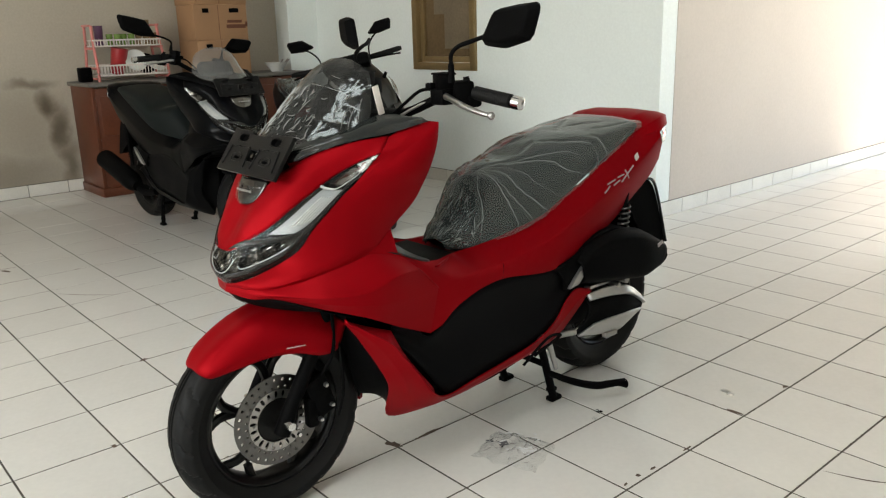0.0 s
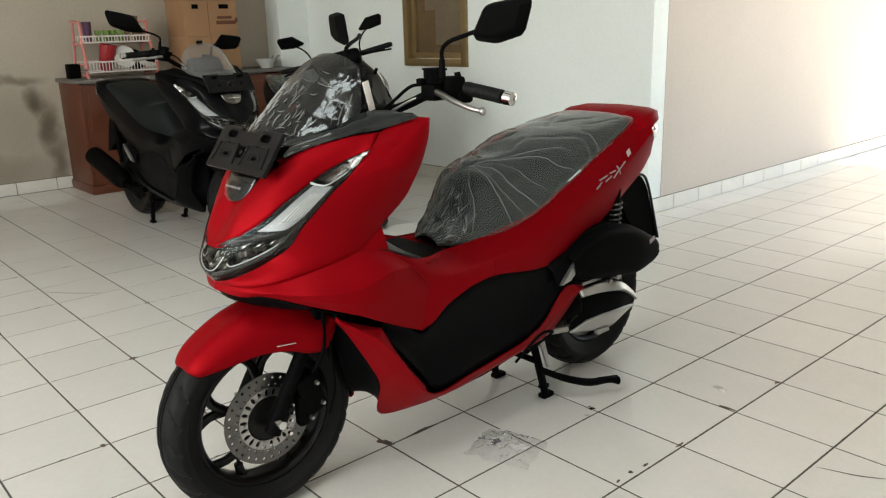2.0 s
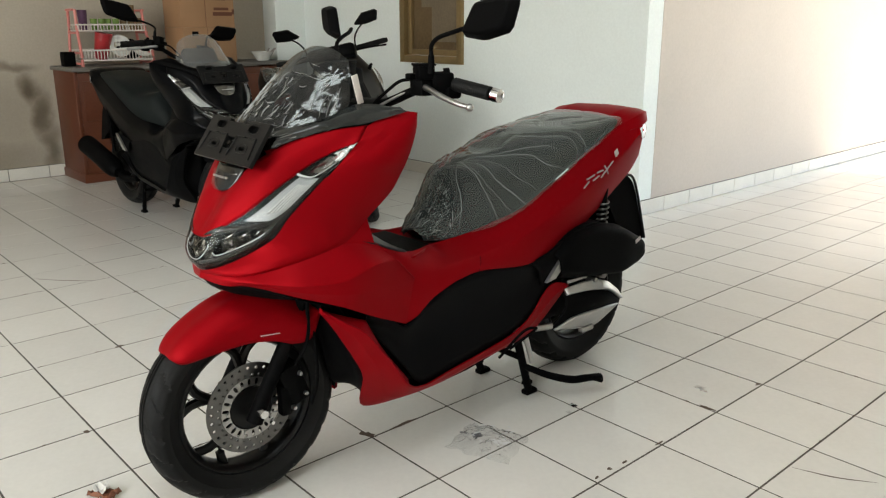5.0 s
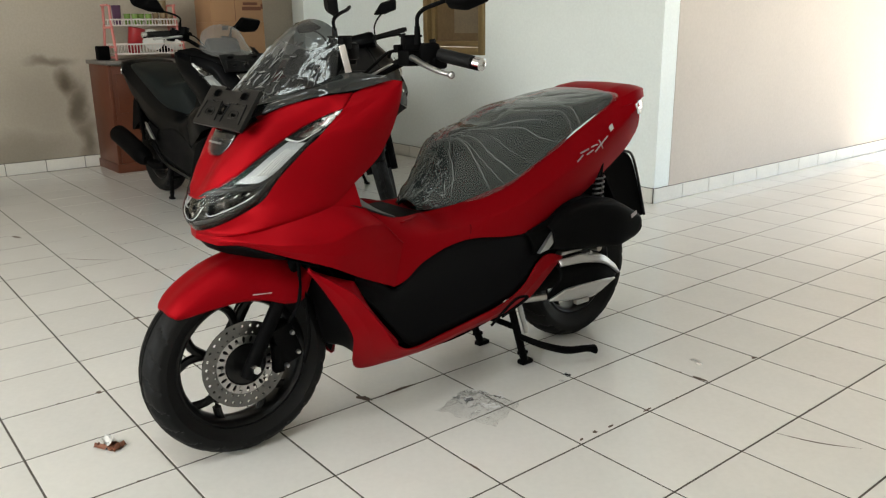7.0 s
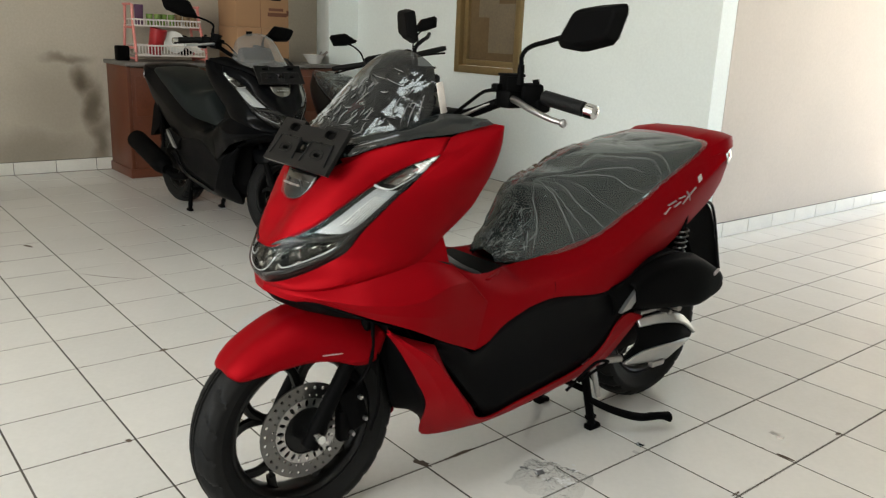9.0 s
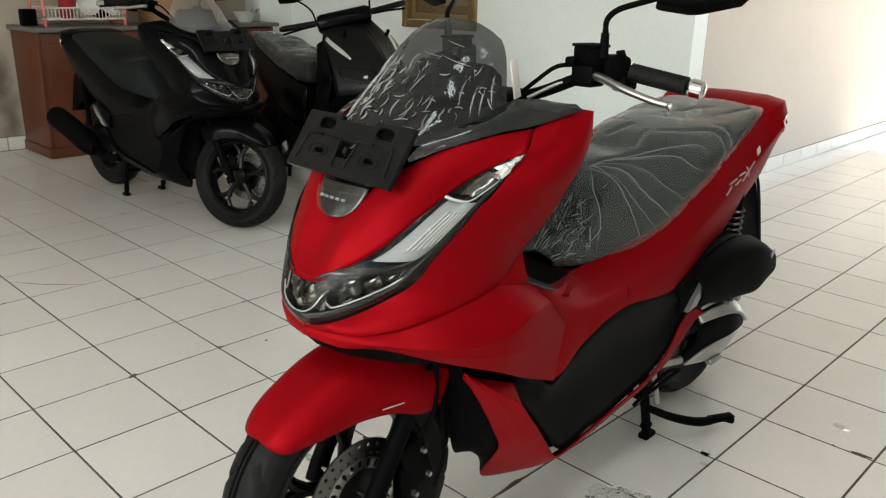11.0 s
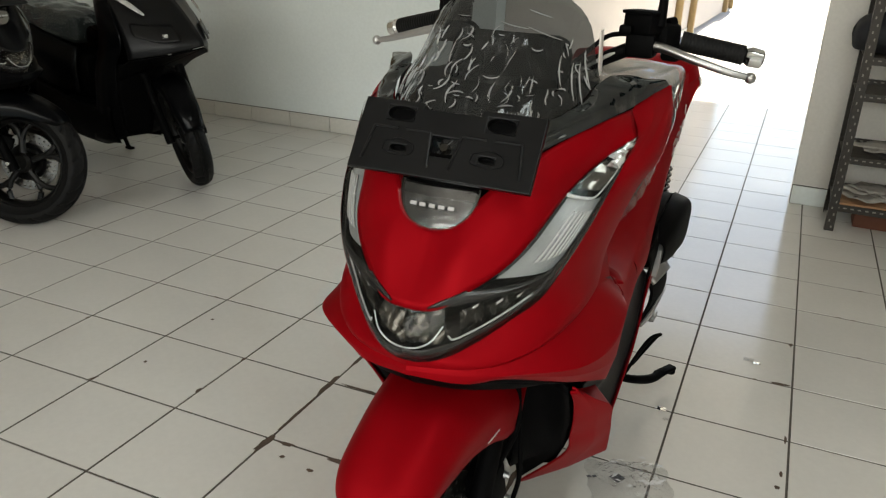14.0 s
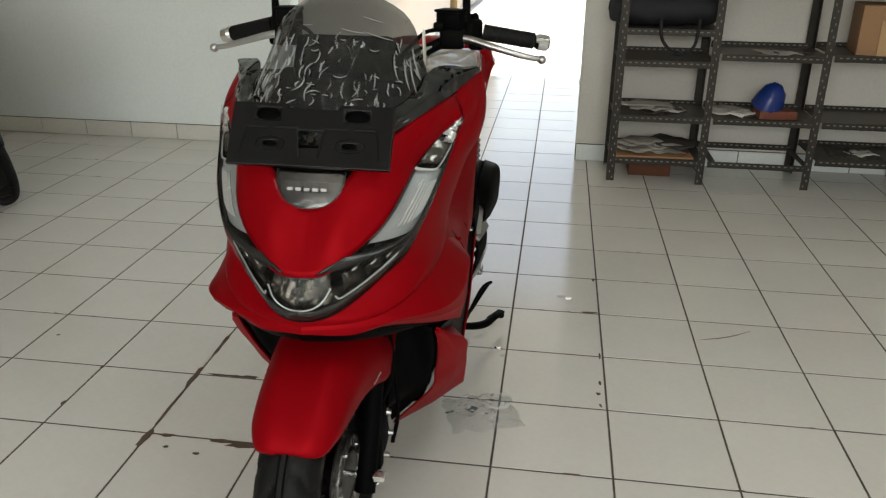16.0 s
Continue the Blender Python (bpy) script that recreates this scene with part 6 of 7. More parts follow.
        box(bm, (0.836, s * 0.176, 1.081), (0.047, 0.061, 0.006), Matrix.Rotation(radians(-22 * s), 4, "Z"), 0.002)
        box(bm, (0.842, s * 0.178, 1.026), (0.045, 0.05, 0.040), None, 0.006)
        part("brake_reservoir", bm, BLACK, bars, "square black brake reservoir", steer)
        bm = tube(B(), [(0.848, s * 0.176, 1.028), (0.856 if near else 0.850, s * 0.215, 1.026), (0.866 if near else 0.838, s * 0.270, 1.012), (0.862 if near else 0.820, s * 0.330, 0.996), (0.855 if near else 0.812, s * 0.362, 0.990)], lambda t: 0.0090 - 0.0035 * t, 10, 24)
        bmesh.ops.create_uvsphere(bm, u_segments=12, v_segments=8, radius=0.0095, matrix=Matrix.Translation((0.854 if near else 0.811, s * 0.365, 0.989)))
        part("brake_lever", bm, STEEL if s > 0 else SILVER, bars, "polished brake lever with a ball end", steer)
        bm = tube(B(), [(0.852, s * 0.158, 1.045), (0.872, s * 0.125, 1.040), (0.895, s * 0.095, 1.012), (0.915, s * 0.07, 0.985)], 0.0042, 8, 16)
        part("brake_cable", bm, BLACK, bars, "", steer)
        bm = tube(B(), [(0.845, s * 0.170, 1.020), (0.870, s * 0.130, 1.008), (0.905, s * 0.085, 0.980)], 0.0036, 8, 16)
        part("brake_cable", bm, STEEL if s > 0 else BLACK, bars, "", steer)
        bm = box(B(), (0.858, s * 0.152, 1.052), (0.022, 0.022, 0.016), None, 0.004)
        part("hose_joint", bm, BLACK, bars, "", steer)
        back = 0.0 if s > 0 else -0.075
        bm = rod(B(), (0.836, s * 0.205, 1.060), (0.836, s * 0.206, 1.105), 0.0095, 0.0075, 10)
        tube(bm, [(0.836, s * 0.206, 1.10), (0.836, s * 0.208, 1.128), (0.828 + back * 0.3, s * 0.225, 1.146), (0.812 + back * 0.7, s * 0.258, 1.158), (0.802 + back, s * 0.292, 1.168)], 0.0055, 8, 20)
        mir = part("mirror", bm, BLACK, bars, "black rear-view mirror on a bent stem", steer)
        shape = [(-0.100, -0.038), (-0.094, -0.030), (-0.052, 0.026), (-0.040, 0.036), (0.030, 0.042), (0.088, 0.044), (0.096, 0.036), (0.094, 0.022), (0.076, -0.020), (0.062, -0.032), (-0.010, -0.046), (-0.030, -0.047), (-0.085, -0.042)]
        bm = plate(B(), shape, 0.026)
        for v in bm.verts:
            if v.co.z > 0.01:
                v.co.x, v.co.y = v.co.x * 0.80 + 0.004, v.co.y * 0.74 + 0.003
        place = Matrix.Translation((0.800 + back + (0.0 if s > 0 else 0.01), s * (0.382 if s > 0 else 0.365), 1.190)) @ Matrix.Rotation(radians(-8 if s > 0 else -25), 4, "Z") @ Matrix.Scale(1.12, 4) @ Matrix(((0, 0, 1, 0), (s, 0, 0, 0), (0, 1, 0, 0), (0, 0, 0, 1)))
        part("mirror_shell", bm, BLACK, mir, "pointed black mirror shell", steer @ place, bevel=0.005)
    return it


def patch_at(rows, t, q):
    """A point of the sheet that patch() lays through rows, t down the rows and q along each, both 0 to 1."""
    pts = [spline(r, 40)[min(40, max(0, round(q * 40)))].lerp(spline(r, 40)[min(40, max(0, round(q * 40) + (1 if q * 40 > round(q * 40) else -1)))], abs(q * 40 - round(q * 40))) for r in rows]
    c = spline(pts, 60)
    x = min(max(t, 0), 1) * 60
    i = min(int(x), 59)
    return c[i].lerp(c[i + 1], x - i)


def ribbon(bm, sheet, path, width):
    """A thin tapering fold along a path, laid on a sheet."""
    n = len(path) - 1
    hits = [sheet.find_nearest(p) for p in path]
    last = None
    for k, (p, out, i, d) in enumerate(hits):
        go = hits[min(k + 1, n)][0] - hits[max(k - 1, 0)][0]
        side = go.cross(out)
        side = side.normalized() if side.length > 1e-7 else Vector((0, 0, 1))
        w = width * (1 - (2 * k / n - 1) ** 2 * 0.7)
        row = [bm.verts.new(p + out * 0.0006 - side * w), bm.verts.new(p + out * (0.0012 + w * 0.6)), bm.verts.new(p + out * 0.0006 + side * w)]
        if last:
            for q in (0, 1):
                bm.faces.new((last[q], last[q + 1], row[q + 1], row[q]))
        last = row


def strip(bm, rows, at, half, turn, width, bend=0.0, n=6, lift=0.0022):
    """A thin raised crease lying on a sheet, of half-length half in the sheet's own measure."""
    path = []
    for k in range(n + 1):
        f = 2 * k / n - 1
        a = turn + bend * f
        path.append(patch_at(rows, at[0] + half * f * math.cos(a), min(0.99, max(0.01, at[1] + half * f * math.sin(a)))))
    middle = patch_at(rows, at[0], at[1])
    out = (middle - Vector((middle.x - 0.12, 0, middle.z - 0.10))).normalized()
    last = None
    for k, p in enumerate(path):
        d = path[min(k + 1, n)] - path[max(k - 1, 0)]
        side = d.cross(out)
        side = side.normalized() if side.length > 1e-7 else Vector((0, 0, 1))
        w = width * (1 - (2 * k / n - 1) ** 2 * 0.85)
        row = [bm.verts.new(p + out * lift * 0.4 - side * w), bm.verts.new(p + out * (lift + w * 0.8)), bm.verts.new(p + out * lift * 0.4 + side * w)]
        if last:
            for a in (0, 1):
                bm.faces.new((last[a], last[a + 1], row[a + 1], row[a]))
        last = row


def bracket_mesh():
    """The plate bracket: x down the face from -0.054 to 0.054, y across, with four oval slots and a square well."""
    bm = B()
    xs = [-0.055, -0.046, -0.024, -0.008, 0.004, 0.012, 0.022, 0.040, 0.055]
    ys = [-0.139, -0.098, -0.092, -0.080, -0.055, -0.044, -0.020, 0.020, 0.044, 0.055, 0.080, 0.092, 0.098, 0.139]
    void = set()
    for i in range(len(xs) - 1):
        for j in range(len(ys) - 1):
            cx, cy = (xs[i] + xs[i + 1]) / 2, (ys[j] + ys[j + 1]) / 2
            if -0.046 < cx < -0.024 and 0.055 < abs(cy) < 0.098:
                void.add((i, j))
            if 0.012 < cx < 0.022 and 0.055 < abs(cy) < 0.080:
                void.add((i, j))
            if -0.008 < cx < 0.022 and abs(cy) < 0.020:
                void.add((i, j))
            if cx < -0.046 and abs(cy) < 0.044:
                void.add((i, j))
    grid_v = {}

    def at(i, j, z):
        key = (i, j, z)
        if key not in grid_v:
            grid_v[key] = bm.verts.new((xs[i], ys[j], z))
        return grid_v[key]

    n, k = len(xs) - 1, len(ys) - 1
    for i in range(n):
        for j in range(k):
            if (i, j) in void:
                continue
            bm.faces.new((at(i, j, 0.010), at(i + 1, j, 0.010), at(i + 1, j + 1, 0.010), at(i, j + 1, 0.010)))
            bm.faces.new((at(i, j, 0.0), at(i, j + 1, 0.0), at(i + 1, j + 1, 0.0), at(i + 1, j, 0.0)))
            for (di, dj), (a, b) in (((-1, 0), ((0, 0), (0, 1))), ((1, 0), ((1, 0), (1, 1))), ((0, -1), ((0, 0), (1, 0))), ((0, 1), ((0, 1), (1, 1)))):
                o = (i + di, j + dj)
                if o in void or not (0 <= o[0] < n and 0 <= o[1] < k):
                    bm.faces.new((at(i + a[0], j + a[1], 0.0), at(i + b[0], j + b[1], 0.0), at(i + b[0], j + b[1], 0.010), at(i + a[0], j + a[1], 0.010)))
    box(bm, (0.007, 0, -0.006), (0.034, 0.044, 0.003))
    return bm


def slot_rim(x0, x1, y0, y1):
    """The rounded rim that fills a rectangular slot but for an oval hole."""
    bm = B()
    cx, cy, hx, hy = (x0 + x1) / 2, (y0 + y1) / 2, (x1 - x0) / 2, (y1 - y0) / 2
    rings = []
    for z in (0.010, 0.0):
        outer, inner = [], []
        for k in range(24):
            a = 2 * math.pi * k / 24
            c, d = math.cos(a), math.sin(a)
            r = 1 / max(abs(c), abs(d))
            outer.append(bm.verts.new((cx + hx * c * r, cy + hy * d * r, z)))
            e = (abs(c) ** 2.6 + abs(d) ** 2.6) ** (-1 / 2.6)
            inner.append(bm.verts.new((cx + hx * 0.97 * c * e, cy + hy * 0.97 * d * e, z)))
        for k in range(24):
            j = (k + 1) % 24
            bm.faces.new((outer[k], outer[j], inner[j], inner[k]))
        rings.append(inner)
    for k in range(24):
        j = (k + 1) % 24
        bm.faces.new((rings[0][k], rings[0][j], rings[1][j], rings[1][k]))
    return bm


def sport_scooter(name, m, label, steer_deg):
    """A sharp-nosed black commuter scooter on its side stand."""
    it = thing(name, m, label, "scooter", "scooters")
    axis = Vector((-0.446, 0, 0.895)).normalized()
    foot = Vector((1.34, 0, 0))
    steer = Matrix.Translation(foot) @ Matrix.Rotation(radians(-steer_deg), 4, axis) @ Matrix.Translation(-foot)
    wheel(it, (1.262, 0.256), 0.095, 0.186, steer, 0)
    wheel(it, (0.0, 0.256), 0.11, 0.182, Matrix(), 0, False)
    for flip in (False, True):
        s = -1 if flip else 1
        # nose: ridge on the middle plane, cheek and apron
        nose = [[(0.94, 0.0, 1.03), (0.93, 0.09, 1.02), (0.90, 0.15, 0.99)], [(1.10, 0.0, 0.945), (1.065, 0.12, 0.925), (1.00, 0.205, 0.895)], [(1.25, 0.0, 0.842), (1.19, 0.13, 0.802), (1.09, 0.222, 0.766)], [(1.375, 0.0, 0.728), (1.29, 0.115, 0.692), (1.14, 0.226, 0.660)], [(1.402, 0.0, 0.682), (1.30, 0.110, 0.645), (1.145, 0.222, 0.610)]]
        part("nose_panel", patch(B(), nose, 14, 24, flip), GREY, it, "matte black nose panel", solid=0.004)
        under = [[(1.400, 0.0, 0.678), (1.298, 0.110, 0.641), (1.143, 0.220, 0.606)], [(1.25, 0.0, 0.620), (1.17, 0.10, 0.595), (1.055, 0.205, 0.560)], [(1.10, 0.0, 0.565), (1.04, 0.09, 0.53), (0.985, 0.175, 0.49)]]
        part("chin", patch(B(), under, 12, 10, flip), BLACK, it, "black chin under the nose", solid=0.004)
        apron = [[(1.00, 0.205, 0.895), (0.95, 0.220, 0.87), (0.91, 0.205, 0.85)], [(1.13, 0.238, 0.700), (1.04, 0.246, 0.69), (0.95, 0.225, 0.68)], [(1.03, 0.200, 0.57), (0.96, 0.222, 0.55), (0.88, 0.215, 0.53)], [(0.97, 0.165, 0.40), (0.90, 0.195, 0.36), (0.82, 0.19, 0.34)], [(0.92, 0.10, 0.20), (0.84, 0.150, 0.16), (0.72, 0.155, 0.16)]]
        part("apron", patch(B(), apron, 12, 24, flip), BLACK_PAINT, it, "matte black apron", solid=0.004)
        part("inner_apron", patch(B(), [[(1.12, 0.0, 0.60), (1.02, 0.19, 0.57)], [(1.03, 0.0, 0.42), (0.965, 0.16, 0.40)], [(0.97, 0.0, 0.21), (0.918, 0.10, 0.20)]], 8, 12, flip), BLACK, it, "", solid=0.004)
        lamp_ = part("headlamp", patch(B(), [[(1.275, 0.070, 0.760), (1.205, 0.140, 0.758), (1.140, 0.196, 0.762)], [(1.318, 0.066, 0.718), (1.240, 0.138, 0.712), (1.158, 0.204, 0.728)], [(1.332, 0.070, 0.694), (1.262, 0.135, 0.684), (1.176, 0.200, 0.706)]], 12, 8, flip), RIM, it, "dark twin headlamp", m=Matrix.Translation((0.012, s * 0.008, 0.010)), solid=0.004)
        bm = grid(B(), [[(1.280, s * 0.104, 0.722), (1.262, s * 0.122, 0.719)], [(1.286, s * 0.106, 0.706), (1.268, s * 0.122, 0.703)]])
        part("reflector", bm, REFLECTOR, lamp_, "small bright reflector", m=Matrix.Translation((0.018, s * 0.010, 0.010)), solid=0.003)
        bm = patch(B(), [[(1.010, 0.190, 0.910), (1.070, 0.180, 0.880), (1.130, 0.160, 0.848), (1.195, 0.146, 0.806)], [(1.022, 0.206, 0.888), (1.080, 0.198, 0.858), (1.138, 0.180, 0.830), (1.195, 0.153, 0.799)]], 16, 4, flip)
        part("side_light", bm, REFLECTOR, it, "bright position light", m=Matrix.Translation((0.010, s * 0.010, 0.006)), solid=0.004)
        body = [[(0.58, 0.10, 0.60), (0.40, 0.14, 0.66), (0.10, 0.14, 0.74), (-0.20, 0.10, 0.83), (-0.36, 0.05, 0.86)], [(0.60, 0.13, 0.48), (0.40, 0.185, 0.53), (0.10, 0.19, 0.63), (-0.20, 0.13, 0.75), (-0.37, 0.05, 0.81)], [(0.60, 0.12, 0.36), (0.40, 0.16, 0.40), (0.10, 0.15, 0.50), (-0.20, 0.11, 0.66), (-0.34, 0.05, 0.76)]]
        part("side_panel", patch(B(), body, 24, 12, flip), BLACK_PAINT, it, "matte black side panel", solid=0.004)
        part("floor_skirt", patch(B(), [[(0.93, 0.19, 0.36), (0.75, 0.19, 0.34), (0.52, 0.185, 0.38), (0.28, 0.165, 0.42)], [(0.91, 0.18, 0.26), (0.72, 0.185, 0.24), (0.50, 0.175, 0.27), (0.29, 0.16, 0.33)], [(0.89, 0.12, 0.165), (0.72, 0.13, 0.150), (0.50, 0.13, 0.170), (0.31, 0.12, 0.235)]], 18, 10, flip), BLACK, it, "black floor skirt", solid=0.004)
    part("floor_board", patch(B(), [[(0.95, y, 0.36) for y in (-0.18, 0, 0.18)], [(0.75, y, 0.335) for y in (-0.18, 0, 0.18)], [(0.52, y, 0.36) for y in (-0.17, 0, 0.17)]], 6, 10), BLACK, it, "black floor board", solid=0.004)
    part("leg_shield", patch(B(), [[(0.93, y, 0.93) for y in (-0.17, 0, 0.17)], [(0.93, y, 0.75) for y in (-0.2, 0, 0.2)], [(0.90, y, 0.54) for y in (-0.19, 0, 0.19)], [(0.86, y, 0.36) for y in (-0.17, 0, 0.17)]], 6, 12), BLACK, it, "", solid=0.004)
    st = []
    for x, w, z, low in ((0.60, 0.05, 0.70, 0.62), (0.56, 0.10, 0.755, 0.62), (0.42, 0.135, 0.775, 0.65), (0.25, 0.14, 0.79, 0.70), (0.08, 0.135, 0.83, 0.74), (-0.10, 0.115, 0.85, 0.79), (-0.25, 0.07, 0.86, 0.83)):
        st.append([(x, w, low), (x, w * 0.95, low + (z - low) * 0.8), (x, w * 0.5, z), (x, 0, z + 0.003), (x, -w * 0.5, z), (x, -w * 0.95, low + (z - low) * 0.8), (x, -w, low)])
    seat = part("seat", patch(B(), st, 24, 30), SEAT, it, "black seat under loose clear plastic", solid=0.004)
    bm = patch(B(), [[Vector(p) * 1.0 + Vector((0, 0.012 * (1 if p[1] > 0 else -1), 0.012)) for p in row] for row in st], 70, 90)
    bm.normal_update()
    for v in bm.verts:
        v.co += v.normal * 0.010 * max(1 - abs(noise.noise(Vector(v.co) * 11)) * 2.4, -0.3)
    part("plastic_wrap", bm, SEAT_FILM, seat, "loose clear plastic wrap").visible_shadow = False
    fend = []
    for a, ww in ((20, 0.045), (40, 0.058), (70, 0.064), (100, 0.068), (130, 0.066)):
        c, sn = math.cos(radians(a)), math.sin(radians(a))
        half = [(1.262 + 0.235 * c, ww, 0.256 + 0.235 * sn), (1.262 + 0.275 * c, ww * 0.95, 0.256 + 0.275 * sn), (1.262 + 0.292 * c, ww * 0.5, 0.256 + 0.292 * sn)]
        fend.append(half + [(1.262 + 0.297 * c, 0, 0.256 + 0.297 * sn)] + [(x, -y, z) for x, y, z in half[::-1]])
    part("front_fender", patch(B(), fend, 18, 20), BLACK_PAINT, it, "matte black front fender", steer, solid=0.004)
    bm = B()
    for s in (-1, 1):
        tube(bm, [(1.268, s * 0.078, 0.236), (1.215, s * 0.082, 0.36), (1.13, s * 0.084, 0.55)], 0.021, 10, 12)
    rod(bm, (1.262, -0.1, 0.256), (1.262, 0.1, 0.256), 0.008)
    box(bm, (1.17, 0.06, 0.29), (0.06, 0.05, 0.10), Matrix.Rotation(radians(20), 4, "Y"), 0.01)
    part("fork", bm, BLACK, it, "black fork with brake caliper", steer)
    bm = box(B(), (0.10, 0.0, 0.33), (0.40, 0.22, 0.18), None, 0.05)
    box(bm, (0.40, 0.0, 0.45), (0.50, 0.20, 0.26), None, 0.05)
    tube(bm, [(0.30, -0.17, 0.26), (0.1, -0.18, 0.30), (-0.22, -0.19, 0.40)], 0.05, 12, 12)
    part("engine", bm, BLACK, it, "dark engine and exhaust")
    bm = tube(B(), [(0.50, 0.11, 0.24), (0.49, 0.16, 0.13), (0.475, 0.215, 0.012)], 0.011, 8, 10)
    box(bm, (0.475, 0.22, 0.008), (0.05, 0.03, 0.014), None, 0.004)
    part("side_stand", bm, BLACK, it, "black side stand")
    part("stand_leg", tube(B(), [(0.36, -0.1, 0.24), (0.34, -0.12, 0.12), (0.335, -0.13, 0.012)], 0.012, 8, 8), BLACK, it, "black stand leg")
    bm = box(B(), (0.97, 0, 1.000), (0.17, 0.30, 0.085), Matrix.Rotation(radians(-18), 4, "Y"), 0.03)
    head = part("bar_cowl", bm, BLACK_PAINT, it, "matte black bar cowl", steer)
    for s in (-1, 1):
        bm = rod(B(), (0.93, s * 0.15, 1.008), (0.885, s * 0.335, 1.012), 0.0165, 0.0165, 12)
        rod(bm, (0.885, s * 0.335, 1.012), (0.880, s * 0.352, 1.012), 0.015, 0.013, 12)
        part("grip", bm, RUBBER, head, "black grip", steer)
        bm = tube(B(), [(0.955, s * 0.16, 1.000), (0.955, s * 0.24, 0.998), (0.935, s * 0.34, 0.988)], 0.0055, 8, 14)
        part("brake_lever", bm, BLACK, head, "black brake lever", steer)
        bm = tube(B(), [(0.945, s * 0.150, 1.02), (0.94, s * 0.160, 1.075), (0.915, s * 0.19, 1.115), (0.885, s * 0.225, 1.140)], 0.005, 8, 14)
        mir = part("mirror", bm, BLACK, head, "black rear-view mirror", steer)
        shape = [(-0.095, -0.020), (-0.030, 0.040), (0.060, 0.046), (0.075, 0.030), (0.060, -0.024), (-0.020, -0.036), (-0.080, -0.030)]
        bm = plate(B(), shape, 0.024)
        for v in bm.verts:
            if v.co.z > 0.01:
                v.co.x, v.co.y = v.co.x * 0.8, v.co.y * 0.74
        place = Matrix.Translation((0.855, s * 0.262, 1.165)) @ Matrix.Rotation(radians(-12 * s), 4, "Z") @ Matrix(((0, 0, 1, 0), (s, 0, 0, 0), (0, 1, 0, 0), (0, 0, 0, 1)))
        part("mirror_shell", bm, BLACK, mir, "black mirror shell", steer @ place, bevel=0.005)
        bm = rod(B(), (1.085, s * 0.130, 0.915), (1.105, s * 0.135, 0.945), 0.012, 0.009, 10)
        part("bracket_stub", bm, BLACK, it)
    return it


maxi_scooter("red_scooter", pose(-0.597, 0, 0, 0, 0, -90), RED, "matte red maxi scooter with wrapped seat on its centre stand", 1)
maxi_scooter("black_scooter", pose(-4.293, -0.142, 0, 0, 0, 2.8), BLACK_PAINT, "matte black maxi scooter parked on its centre stand beside the desk", -22, film=False, markings=False)
sport_scooter("black_sport_scooter", pose(-4.019, 0.902, 0, 0, 0, -9.4), "black sharp-nosed scooter with plastic on its seat, parked by the wall", 29)


# ---- floor: dark bed, tiles, chips and litter ----
bed = B()
box(bed, ((LEFT + RIGHT) / 2, (FRONT + BACK) / 2, -0.0328), (RIGHT - LEFT, BACK - FRONT, 0.064))
box(bed, (0.635, (BACK + 9.0) / 2, -0.0328), (4.73, 9.0 - BACK, 0.064))
floor = tagged(part("floor", bed, GROUT, None, "", smooth=False), "white square tile floor with dirty dark joints", "floor", kind="structure")


def tile_mesh():
    bm = B()
    box(bm, (0, 0, 0), (0.2946, 0.2946, 0.008))
    top = [e for e in bm.edges if all(v.co.z > 0 for v in e.verts)]
    bmesh.ops.bevel(bm, geom=top, offset=0.0009, segments=1, affect="EDGES", profile=0.5)
    me = bpy.data.meshes.new("tile")
    bm.to_mesh(me)
    bm.free()
    me.materials.append(TILE)
    return me


TILE_MESH = tile_mesh()
rest = []
tile_rng = random.Random(4)
for i in range(-19, 10):
    for j in range(-20, 30):
        x, y = 0.3 * i + 0.15, 0.3 * j + 0.15
        inside = LEFT < x < RIGHT and FRONT < y < BACK
        passage = DOOR_L < x < 2.95 and BACK - 0.1 <= y < 8.9
        if not (inside or passage):
            continue
        z = -0.004 + tile_rng.uniform(-0.0004, 0.0004)
        if -11 <= i <= 5 and -9 <= j <= 7 and inside:
            o = new("floor_tile", TILE_MESH)
            o.parent, o.location = floor, (x, y, z)
            o.rotation_euler = (tile_rng.uniform(-0.001, 0.001), tile_rng.uniform(-0.001, 0.001), 0)
        else:
            rest.append((x, y, z))
verts, faces = [], []
src_v = [tuple(v.co) for v in TILE_MESH.vertices]
src_f = [tuple(p.vertices) for p in TILE_MESH.polygons]
for x, y, z in rest:
    k = len(verts)
    verts += [(x + a, y + b, z + c) for a, b, c in src_v]
    faces += [tuple(k + q for q in f) for f in src_f]
me = bpy.data.meshes.new("far_floor_tiles")
me.from_pydata(verts, [], faces)
me.materials.append(TILE)
far = new("far_floor_tiles", me)
far.parent = floor
tagged(far, kind="stuff")


def chip(x, y, w, d, turn, seed):
    """A broken place in a tile's edge, showing the brown bed."""
    rnd = random.Random(seed)
    outline = []
    for k in range(14):
        a = 2 * math.pi * k / 14
        r = rnd.uniform(0.6, 1.1)
        outline.append((w / 2 * r * math.cos(a), d / 2 * r * math.sin(a)))
    m = Matrix.Translation((x, y, 0.0002)) @ Matrix.Rotation(radians(turn), 4, "Z")
    ob = part("floor_chip", plate(B(), outline, 0.0007, m), CHIP, floor, "brown chip in the tile edge", smooth=False)
    return ob


